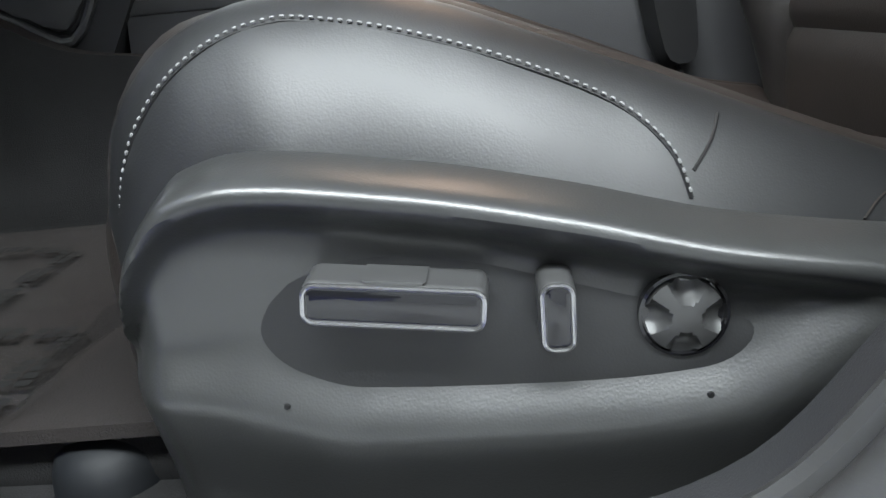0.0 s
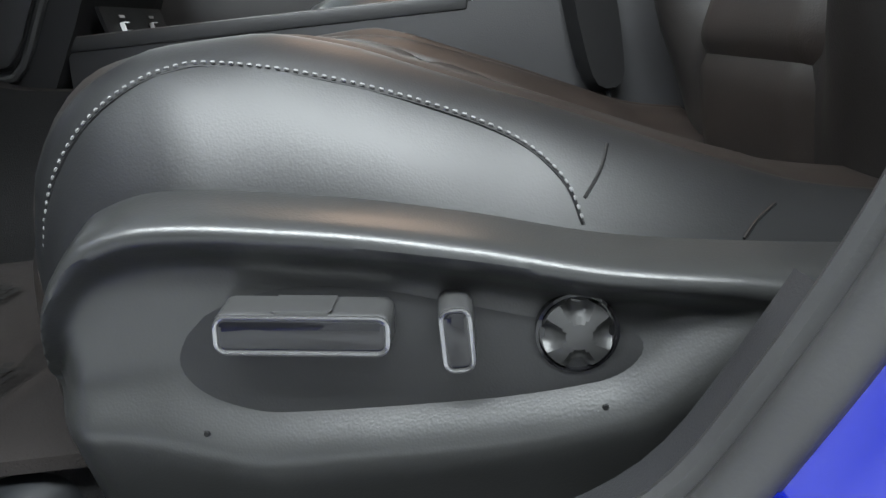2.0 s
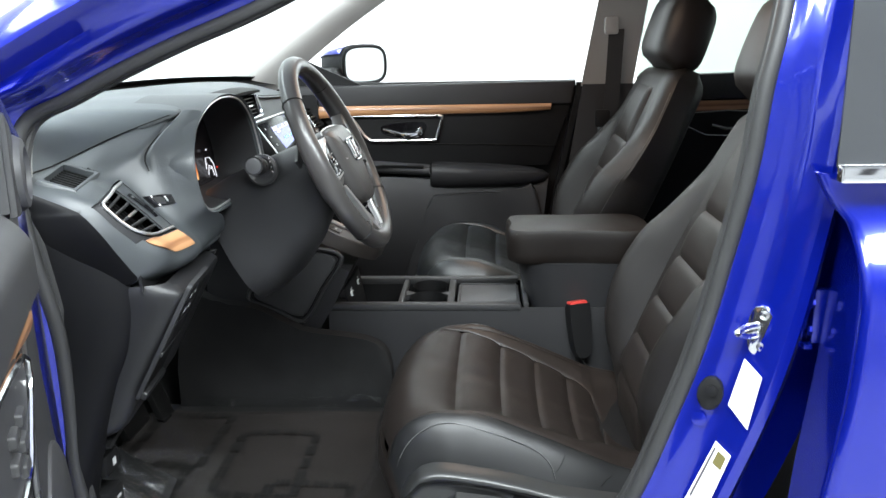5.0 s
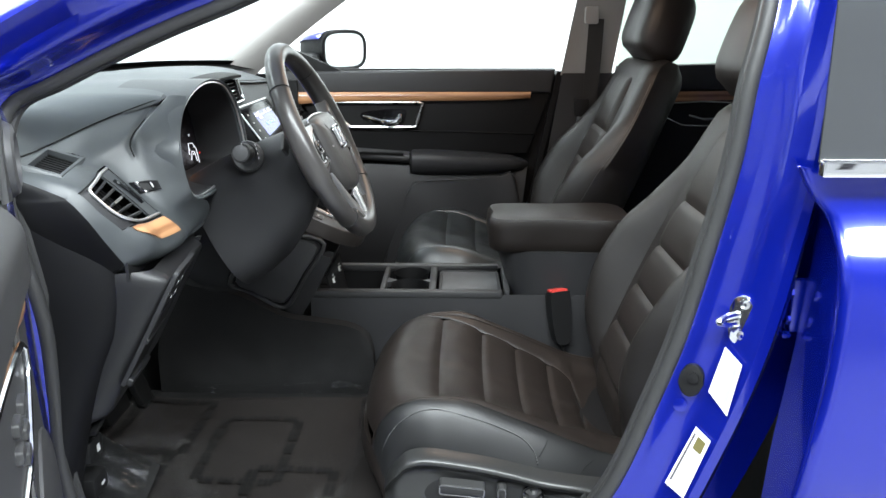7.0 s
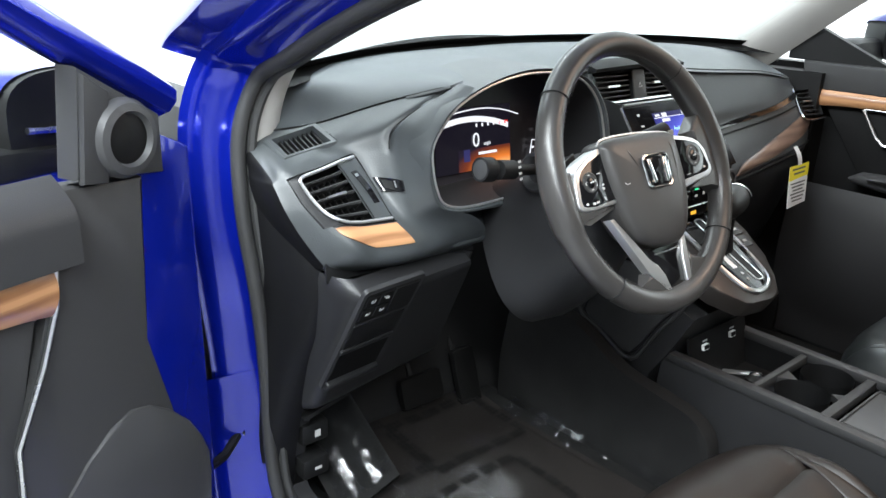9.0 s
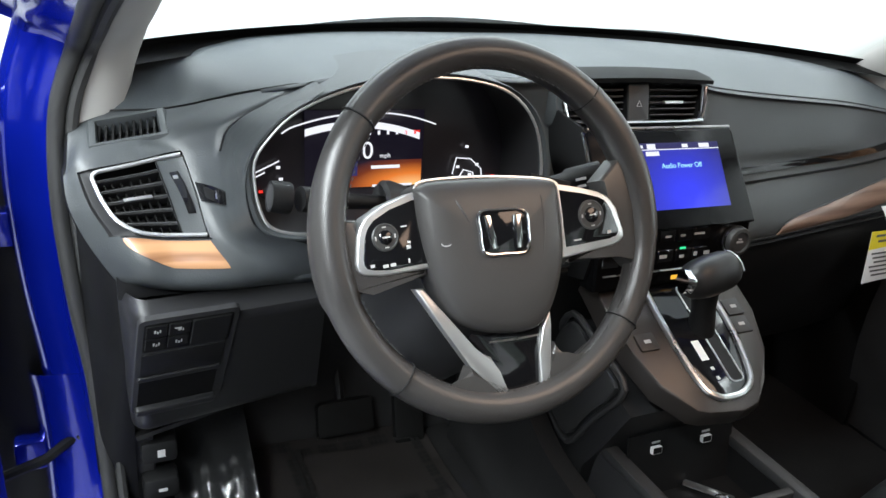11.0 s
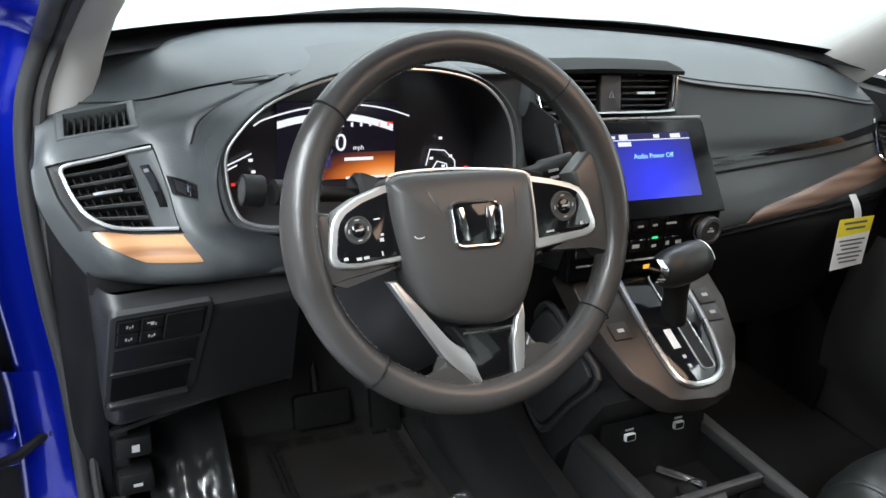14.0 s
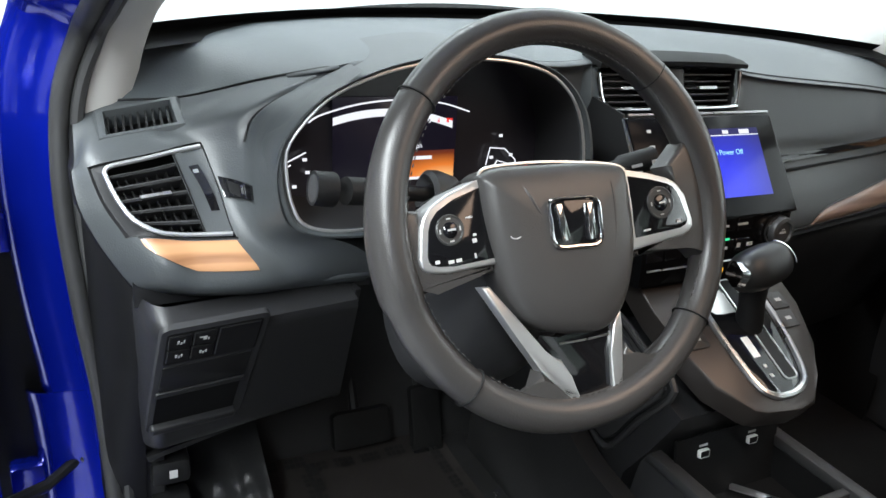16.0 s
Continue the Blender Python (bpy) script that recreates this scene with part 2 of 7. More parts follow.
def part(name, bm, material, parent=None, label="", sharp=38, kind=""):
    bmesh.ops.recalc_face_normals(bm, faces=bm.faces)
    me = bpy.data.meshes.new(name)
    bm.to_mesh(me)
    bm.free()
    me.materials.append(material)
    me.polygons.foreach_set("use_smooth", [True] * len(me.polygons))
    me.set_sharp_from_angle(angle=radians(sharp))
    ob = new(name, me)
    if parent:
        ob.parent = parent
        ob.matrix_parent_inverse = WORLD.get(parent.name, Matrix()).inverted()
    return tagged(ob, label, kind=kind)


def pchip(xs, ys, q):
    """A smooth curve through points, without overshoot."""
    xs, ys = np.array(xs, float), np.array(ys, float)
    h, d = np.diff(xs), np.diff(ys) / np.diff(xs)
    m = np.zeros(len(xs))
    for i in range(1, len(xs) - 1):
        if d[i - 1] * d[i] > 0:
            w1, w2 = 2 * h[i] + h[i - 1], h[i] + 2 * h[i - 1]
            m[i] = (w1 + w2) / (w1 / d[i - 1] + w2 / d[i])
    m[0], m[-1] = d[0], d[-1]
    q = np.clip(np.atleast_1d(np.array(q, float)), xs[0], xs[-1])
    i = np.clip(np.searchsorted(xs, q) - 1, 0, len(xs) - 2)
    t = (q - xs[i]) / h[i]
    out = (ys[i] * (2 * t**3 - 3 * t**2 + 1) + m[i] * h[i] * (t**3 - 2 * t**2 + t)
           + ys[i + 1] * (3 * t**2 - 2 * t**3) + m[i + 1] * h[i] * (t**3 - t**2))
    return out


def spline(pts, n=8, closed=False):
    """Catmull-Rom points through a list of vectors."""
    pts = [Vector(p) for p in pts]
    k = len(pts)
    out = []
    for i in range(k if closed else k - 1):
        a, b, c, d = [pts[(i + j) % k] if closed else pts[min(max(i + j, 0), k - 1)] for j in (-1, 0, 1, 2)]
        for s in range(n):
            t = s / n
            out.append(0.5 * ((2 * b) + (c - a) * t + (2 * a - 5 * b + 4 * c - d) * t * t + (3 * b - a - 3 * c + d) * t**3))
    if not closed:
        out.append(pts[-1])
    return out


def loft(rings, closed=True, caps=True, wrap=False, bm=None):
    bm = bm or bmesh.new()
    rows = [[bm.verts.new(p) for p in r] for r in rings]
    n = len(rows[0])
    for a, b in zip(rows, rows[1:] + (rows[:1] if wrap else [])):
        for i in range(n if closed else n - 1):
            j = (i + 1) % n
            bm.faces.new((a[i], a[j], b[j], b[i]))
    if caps and closed and not wrap:
        bm.faces.new(rows[0][::-1])
        bm.faces.new(rows[-1])
    return bm


def sheet(fn, nu, nv, thick=0.0, bm=None):
    """A grid fn(u, v), u and v from 0 to 1, with a thickness to its back."""
    rows = [[Vector(fn(i / nu, j / nv)) for j in range(nv + 1)] for i in range(nu + 1)]
    bm = loft(rows, closed=False, bm=bm)
    if thick:
        bmesh.ops.recalc_face_normals(bm, faces=bm.faces)
        bmesh.ops.solidify(bm, geom=bm.faces[:], thickness=thick)
    return bm


def box(x0, x1, y0, y1, z0, z1, bevel=0.0, seg=2, bm=None):
    bm = bm or bmesh.new()
    m = Matrix.Translation(((x0 + x1) / 2, (y0 + y1) / 2, (z0 + z1) / 2)) @ Matrix.Diagonal((x1 - x0, y1 - y0, z1 - z0, 1))
    made = bmesh.ops.create_cube(bm, size=1, matrix=m)
    if bevel:
        edges = list({e for v in made["verts"] for e in v.link_edges})
        bmesh.ops.bevel(bm, geom=edges, offset=bevel, segments=seg, profile=0.5, affect="EDGES")
    return bm


def axes(o, u, v):
    """A frame with its origin and its right and up directions; w comes towards the viewer."""
    u, v = Vector(u).normalized(), Vector(v)
    v = (v - v.dot(u) * u).normalized()
    w = u.cross(v)
    return Matrix((( u.x, v.x, w.x, o[0]), (u.y, v.y, w.y, o[1]), (u.z, v.z, w.z, o[2]), (0, 0, 0, 1)))


def prism(poly, fr, d0, d1, bevel=0.0, seg=2, taper=0.0, bm=None):
    """A polygon in the frame's plane, pushed from depth d0 to d1 along w."""
    bm = bm or bmesh.new()
    cx, cy = sum(p[0] for p in poly) / len(poly), sum(p[1] for p in poly) / len(poly)
    a = [bm.verts.new(fr @ Vector((x, y, d0))) for x, y in poly]
    b = [bm.verts.new(fr @ Vector((x + (cx - x) * taper, y + (cy - y) * taper, d1))) for x, y in poly]
    n = len(poly)
    bm.faces.new(a[::-1])
    top = bm.faces.new(b)
    for i in range(n):
        j = (i + 1) % n
        bm.faces.new((a[i], a[j], b[j], b[i]))
    if bevel:
        bmesh.ops.bevel(bm, geom=list(top.edges), offset=bevel, segments=seg, profile=0.5, affect="EDGES")
    return bm


def rounded(x0, x1, y0, y1, r, n=4):
    out = []
    for cx, cy, a0 in ((x1 - r, y1 - r, 0), (x0 + r, y1 - r, 90), (x0 + r, y0 + r, 180), (x1 - r, y0 + r, 270)):
        for k in range(n + 1):
            a = radians(a0 + 90 * k / n)
            out.append((cx + r * math.cos(a), cy + r * math.sin(a)))
    return out


def smooth2(poly, n=4):
    return [(p.x, p.y) for p in spline([(x, y, 0) for x, y in poly], n, True)]


def tube(path, r, n=8, closed=False, flat=1.0, up=(0, 0, 1), bm=None):
    path = [Vector(p) for p in path]
    k = len(path)
    rings = []
    for i, p in enumerate(path):
        a = path[(i - 1) % k] if closed or i else path[0]
        b = path[(i + 1) % k] if closed or i < k - 1 else path[-1]
        t = (b - a).normalized()
        s = t.cross(Vector(up))
        s = s.normalized() if s.length > 1e-4 else t.orthogonal().normalized()
        q = s.cross(t)
        rr = r[i] if isinstance(r, (list, tuple)) else r
        rings.append([p + rr * (math.cos(2 * math.pi * j / n) * s + flat * math.sin(2 * math.pi * j / n) * q) for j in range(n)])
    return loft(rings, True, not closed, closed, bm)


def lerp2(a, b, t):
    return (a[0] + (b[0] - a[0]) * t, a[1] + (b[1] - a[1]) * t)


def lathe(profile, fr, n=24, bm=None, caps=True):
    """A profile of (radius, depth) turned round the frame's w."""
    rings = [[fr @ Vector((r * math.cos(2 * math.pi * i / n), r * math.sin(2 * math.pi * i / n), d)) for i in range(n)] for r, d in profile]
    return loft(rings, True, caps, False, bm)


def stitches(path, length, gap, r, bm=None):
    """Single thread stitches along a path."""
    bm = bm or bmesh.new()
    pts = [Vector(p) for p in path]
    run, at = 0.0, 0.0
    for a, b in zip(pts, pts[1:]):
        d = (b - a).length
        while at < run + d:
            p = a + (b - a) * ((at - run) / d)
            t = (b - a).normalized() * length / 2
            tube([p - t, p - t * 0.6, p + t * 0.6, p + t], [r * 0.4, r, r, r * 0.4], 5, bm=bm)
            at += length + gap
        run += d
    return bm


def words(text, size, fr, material, parent, name="lettering", align="CENTER"):
    cu = bpy.data.curves.new(name, "FONT")
    cu.body, cu.size, cu.align_x, cu.align_y, cu.extrude = text, size, align, "CENTER", 0.0002
    cu.materials.append(material)
    ob = new(name, cu)
    ob.parent = parent
    ob.matrix_parent_inverse = WORLD.get(parent.name, Matrix()).inverted()
    ob.matrix_basis = fr
    return ob


def bars(rows, fr, d, material, parent, name="printing"):
    """Thin printed bars (u, v, width, height) on a plane."""
    bm = bmesh.new()
    for u, v, w, h in rows:
        prism([(u - w / 2, v - h / 2), (u + w / 2, v - h / 2), (u + w / 2, v + h / 2), (u - w / 2, v + h / 2)], fr, d - 0.0003, d + 0.0003, bm=bm)
    return part(name, bm, material, parent, kind="stuff")


# ---------------------------------------------------------------- the photo booth
def booth():
    t = 0.1
    for name, b in (("wall_near", (-4.6, -4.5, -6, 6, 0, 3.4)), ("wall_far", (4.5, 4.6, -6, 6, 0, 3.4)),
                    ("wall_front", (-4.5, 4.5, 5.9, 6, 0, 3.4)), ("wall_back", (-4.5, 4.5, -6, -5.9, 0, 3.4))):
        # near wall is unseen; grey keeps a bright reflection off the blue paint
        grey = name == "wall_near"
        tagged(part(name, box(*b), GREYWALL if grey else WHITE), "unseen near booth wall, grey to dim reflections in the paint" if grey else "plain white painted wall of a photo booth", "wall", kind="structure")
    tagged(part("floor", box(-4.6, 4.6, -6, 6, -0.1, 0), FLOORM), "plain grey booth floor under the car", "floor", kind="structure")
    tagged(part("ceiling", box(-4.6, 4.6, -6, 6, 3.4, 3.5), WHITE), "plain white booth ceiling", "ceiling", kind="structure")


booth()


# ---------------------------------------------------------------- car body
car = thing("car", "blue metallic car body with an open driver's doorway", "car", (0, 0.3, 0))
SEAL_PTS = [(-0.724, 0.786, 0.46), (-0.728, 0.798, 0.56), (-0.734, 0.789, 0.68), (-0.746, 0.781, 0.80), (-0.753, 0.796, 0.92), (-0.746, 0.808, 1.02),
               (-0.690, 0.815, 1.088), (-0.682, 0.751, 1.122), (-0.676, 0.668, 1.162), (-0.668, 0.587, 1.197), (-0.655, 0.480, 1.240),
               (-0.620, 0.280, 1.335), (-0.600, 0.10, 1.40), (-0.600, -0.08, 1.42), (-0.630, -0.185, 1.39), (-0.690, -0.205, 1.30),
               (-0.722, -0.192, 1.21), (-0.738, -0.172, 1.12), (-0.742, -0.160, 1.02), (-0.744, -0.136, 0.90), (-0.744, -0.108, 0.775),
               (-0.742, -0.076, 0.670), (-0.738, -0.035, 0.550), (-0.728, 0.012, 0.46), (-0.718, 0.065, 0.395), (-0.712, 0.16, 0.370),
               (-0.710, 0.40, 0.366), (-0.708, 0.66, 0.380), (-0.704, 0.765, 0.415)]
# the rising run of the seal stands further out
for i, w in ((6, 1), (7, 1), (8, .9), (9, .8), (10, .6), (11, .3), (28, .15)):
    q = Vector(SEAL_PTS[i])
    way = Vector((-1.76, 0.20, 1.20)) - q
    SEAL_PTS[i] = q + way * (0.033 * w / -way.x)
SEAL = spline(SEAL_PTS, 6, True)
CENTRE = Vector((-0.70, 0.33, 0.85))


def jamb_row(p, steps):
    """Points of the jamb outwards from the seal: (away from the opening, outwards)."""
    away = Vector((0, p.y - CENTRE.y, p.z - CENTRE.z)).normalized()
    return [p + away * a + Vector((-o, 0, 0)) for a, o in steps]


def jamb(name, i0, i1, steps, material=BLUE, label=""):
    k = len(SEAL)
    rows = [jamb_row(SEAL[i % k], steps) for i in range(i0, i1 + 1)]
    bm = loft(rows, closed=False)
    bmesh.ops.recalc_face_normals(bm, faces=bm.faces)
    bmesh.ops.solidify(bm, geom=bm.faces[:], thickness=0.003)
    return part(name, bm, material, car, label)


PILLAR = [(0.000, 0.004), (0.010, 0.006), (0.020, 0.012), (0.034, 0.018), (0.052, 0.022), (0.062, 0.030), (0.072, 0.052), (0.082, 0.060), (0.096, 0.060), (0.106, 0.050), (0.112, 0.028), (0.116, -0.005), (0.122, -0.036), (0.15, -0.040), (0.20, -0.040)]
APILLAR = [(0.000, 0.004), (0.012, 0.010), (0.024, 0.030), (0.030, 0.048), (0.040, 0.056), (0.052, 0.060), (0.066, 0.080), (0.078, 0.094), (0.094, 0.090), (0.112, 0.074), (0.126, 0.048)]
jamb("pillar_foot", 12, 36, APILLAR[:6])
jamb("a_pillar", 36, 66, APILLAR, label="blue painted windscreen pillar")
jamb("roof_rail", 66, 88, APILLAR)
jamb("b_pillar", 88, 140, PILLAR, label="blue painted door pillar with a door catch")
jamb("sill", 140, 168, APILLAR)
jamb("hinge_pillar", 168, 186, [(0.0, 0.004), (0.012, 0.012), (0.024, 0.034), (0.030, 0.06), (0.05, 0.075), (0.08, 0.08)])
part("door_seal", tube(SEAL, 0.0105, 10, True, up=(1, 0, 0)), RUBBER, car, "black rubber door seal")
SEAL2 = [p + Vector((0.016, 0, 0)) + Vector((0, CENTRE.y - p.y, CENTRE.z - p.z)).normalized() * 0.006 for p in SEAL]
part("seal_lip", tube(SEAL2, 0.007, 8, True, up=(1, 0, 0)), RUBBER, car)

# inner trims of the driver's pillars
def trim_strip(name, i0, i1, steps, material, label=""):
    k = len(SEAL)
    rows = []
    for i in range(i0, i1 + 1):
        p = SEAL[i % k]
        away = Vector((0, p.y - CENTRE.y, p.z - CENTRE.z)).normalized()
        rows.append([p + away * a + Vector((o, 0, 0)) for a, o in steps])
    bm = loft(rows, closed=False)
    bmesh.ops.recalc_face_normals(bm, faces=bm.faces)
    bmesh.ops.solidify(bm, geom=bm.faces[:], thickness=0.003)
    return part(name, bm, material, car, label)


trim_strip("pillar_trim", 23, 74, [(0.004, 0.010), (-0.002, 0.026), (0.004, 0.050), (0.022, 0.072), (0.050, 0.082), (0.085, 0.074), (0.115, 0.055)], GREYTRIM, "light grey pillar trim")
trim_strip("pillar_trim", 84, 110, [(0.004, 0.012), (0.0, 0.030), (0.02, 0.050), (0.06, 0.055), (0.12, 0.05)], GREYTRIM, "light grey pillar trim")
trim_strip("pillar_trim", 110, 138, [(0.004, 0.012), (0.0, 0.030), (0.02, 0.050), (0.06, 0.055), (0.12, 0.05)], DARK)
trim_strip("sill_trim", 136, 174, [(0.006, 0.010), (-0.004, 0.014), (-0.006, 0.030), (-0.004, 0.050), (0.03, 0.056)], ENDCAP, "black plastic scuff plate")

# roof, lining, floor, bulkhead, far side
part("roof", sheet(lambda u, v: (-0.70 + 1.40 * u, -2.2 + 2.62 * v, 1.50 + 0.10 * math.sin(math.pi * u) + 0.05 * math.sin(math.pi * min(1, v * 1.2)) - 0.16 * max(0, v - 0.86) / 0.14), 16, 24, 0.004), BLUE, car)
part("roof_lining", sheet(lambda u, v: (-0.60 + 1.20 * u, -2.15 + 2.50 * v, 1.44 + 0.05 * math.sin(math.pi * u) - 0.05 * max(0, v - 0.86) / 0.14), 12, 16, 0.01), GREYTRIM, car)
part("floor_pan", box(-0.70, 0.70, -2.2, 1.1, 0.33, 0.360), CARPET, car)
part("floor_riser", box(-0.600, -0.14, 0.10, 1.05, 0.355, 0.394, 0.01), CARPET, car)
part("bulkhead", sheet(lambda u, v: (-0.71 + 1.42 * u, 0.92 + 0.26 * v ** 1.5, 0.325 + 0.62 * v), 6, 8, 0.02), CARPET, car)
part("rear_closure", box(-0.72, 0.72, -2.25, -2.2, 0.30, 0.98), CARPET, car)
rw = part("rear_window", sheet(lambda u, v: (-0.68 + 1.36 * u, -2.225 + 0.10 * v, 0.98 + 0.50 * v), 6, 6), GLASS_TINT, car, "faintly green rear window glass")
rw.visible_shadow = False
part("side_closure", box(-0.815, -0.775, -2.2, -0.262, 0.30, 1.03), BLUE, car)
part("side_closure", box(0.752, 0.80, -2.2, 1.15, 0.30, 1.045), DARK, car)
part("side_closure", box(0.69, 0.76, 0.70, 1.15, 0.30, 1.03), DARK, car)
part("cowl_side", box(-0.785, -0.700, 0.880, 1.15, 0.33, 1.045, 0.004), PLASTIC, car)
# solid dark box stands in for the shade in the wing gap
part("wing_gap_shade", box(-0.875, -0.79, 0.872, 0.94, 0.30, 0.975, 0.006), DARK, car, "dark box for the shaded gap behind the wing")
for z in (0.50, 0.84):
    part("door_hinge", box(-0.842, -0.800, 0.846, 0.874, z, z + 0.048, 0.006), BLUE, car, "blue painted door hinge")
part("pillar_core", box(-0.80, -0.735, -0.42, -0.32, 0.30, 1.45), BLUE, car)
# windscreen
def screen_base(x):
    return 1.06 - 0.42 * x * x, 1.085 - 0.06 * abs(x) ** 3
def windscreen(u, v):
    x = (-0.68 + 1.36 * u) * (1 - 0.12 * v)
    y0, z0 = screen_base(x)
    return (x, y0 + 0.03 + (0.36 - y0) * v, z0 + (1.47 - z0) * v)
ws = part("windscreen", sheet(windscreen, 16, 8), GLASS, car, "clear windscreen glass")
ws.visible_shadow = False
def frit(u, v):
    x, y, z = windscreen(u, 0.006 + 0.060 * v)
    return (x, y - 0.004, z - 0.004)
part("glass_border", sheet(frit, 24, 3, 0.001), FRIT, car, "black border along the windscreen foot")
part("cowl", sheet(lambda u, v: ((-0.70 + 1.4 * u), screen_base(-0.70 + 1.4 * u)[0] - 0.03 + 0.09 * v, screen_base(-0.7 + 1.4 * u)[1] - 0.002 + 0.014 * math.sin(math.pi * v)), 30, 6), FRIT, car, "black cowl along the windscreen foot")
for x0, x1, dz in ((-0.44, 0.16, 0.012), (0.10, 0.62, 0.010)):
    pts = [(x, screen_base(x)[0] + 0.05, screen_base(x)[1] + 0.002 + dz * math.sin(math.pi * (x - x0) / (x1 - x0))) for x in np.linspace(x0, x1, 14)]
    part("wiper_blade", tube(pts, 0.006, 6), RUBBER, car)
part("bonnet", sheet(lambda u, v: (-0.74 + 1.48 * u, screen_base(-0.7 + 1.4 * u)[0] + 0.10 + 0.95 * v, 0.985 + 0.03 * math.sin(math.pi * u) - 0.22 * v ** 1.4), 16, 12, 0.004), BLUE, car, "blue bonnet")
part("front_wing", sheet(lambda u, v: (-0.80 - 0.09 * math.sin(math.pi * 0.5 * v), 0.93 + 0.9 * u, 0.985 - 0.06 * u - 0.60 * v), 10, 10, 0.004), BLUE, car)

# far windscreen pillar and its trim
def far_pillar(u, v):
    """From the windscreen's edge round to the side window's edge."""
    u = 1.14 * u - 0.14
    a = Vector((.676, 1.00, 1.072)).lerp(Vector((.600, .37, 1.455)), u) + Vector((.012 * math.sin(math.pi * u), 0, .020 * math.sin(math.pi * u)))
    b = Vector((.712, .825, 1.050)).lerp(Vector((.640, .30, 1.400)), u) + Vector((.010 * math.sin(math.pi * u), 0, .022 * math.sin(math.pi * u)))
    return a.lerp(b, v) + Vector((-.050, -.010, .012)) * math.sin(math.pi * v) * (1 - .3 * u)
part("pillar_trim", sheet(far_pillar, 10, 10, 0.004), GREYTRIM, car, "light grey windscreen pillar trim")
part("sail_trim", prism([(0.56, 1.055), (0.80, 1.055), (0.80, 1.10), (0.74, 1.135)], axes((0.725, 0, 0), (0, 1, 0), (0, 0, 1)), -0.01, 0.015, 0.004), DARK, car)

# door catch, plug, labels on the pillar
catch_fr = axes((-0.772, -0.181, 0.817), (-0.62, -0.78, 0), (0.0, -0.1, 1))
def door_catch():
    plate = part("catch_plate", prism(smooth2([(-0.012, -0.030), (0.004, -0.034), (0.016, -0.012), (0.018, 0.012), (0.004, 0.032), (-0.012, 0.026), (-0.016, 0)]), catch_fr, 0, 0.005, 0.0015), CHROME, car, "bright steel door catch")
    part("catch_loop", tube(spline([catch_fr @ Vector(p) for p in ((-0.004, -0.007, 0.003), (-0.012, -0.006, 0.022), (-0.017, 0, 0.036), (-0.012, 0.005, 0.022), (-0.004, 0.006, 0.003))], 6), 0.0050, 8), CHROME, plate)
    for v in (-0.022, 0.021):
        f = catch_fr @ Matrix.Translation((0.004, v, 0.005))
        part("bolt", lathe([(0.006, 0), (0.006, 0.002), (0.003, 0.003), (0.003, 0.001)], f, 12), SATIN, plate)
door_catch()
jfr = axes((-0.762, -0.125, 0.722), (-0.45, -0.89, -0.10), (0.0, -0.22, 1))
part("pillar_plug", prism([(.0165 * math.cos(a), .024 * math.sin(a)) for a in np.linspace(0, 2 * math.pi, 29)[:-1]], jfr, -0.004, 0.006, 0.003), DARK, car, "black rubber pillar plug")
part("plug_boss", lathe([(0.008, 0.004), (0.008, 0.010), (0.003, 0.011)], jfr @ Matrix.Translation((0.002, 0.006, 0)), 12), DARK, car)
part("pillar_plug", lathe([(0.010, -0.002), (0.010, 0.001), (0.004, 0.002)], axes((-0.763, -0.112, 0.684), (-0.45, -0.89, -0.1), (0, -0.25, 1)), 14), BLUE, car)
def quad_label(name, corners, material, label, lines):
    bm = bmesh.new()
    c = [Vector(p) for p in corners]
    n = (c[1] - c[0]).cross(c[3] - c[0]).normalized()
    if n.x > 0:
        n = -n
    v0 = [bm.verts.new(p + n * 0.0022) for p in c]
    v1 = [bm.verts.new(p + n * 0.0030) for p in c]
    bm.faces.new(v1)
    bm.faces.new(v0[::-1])
    for i in range(4):
        bm.faces.new((v0[i], v0[(i + 1) % 4], v1[(i + 1) % 4], v1[i]))
    ob = part(name, bm, material, car, label)
    for s0, s1, t0, t1, m in lines:
        q = [c[0].lerp(c[1], s).lerp(c[3].lerp(c[2], s), t) + n * 0.0034 for s, t in ((s0, t0), (s1, t0), (s1, t1), (s0, t1))]
        b2 = bmesh.new()
        vs = [b2.verts.new(p) for p in q]
        b2.faces.new(vs)
        part("print_bar", b2, m, ob)
    return ob


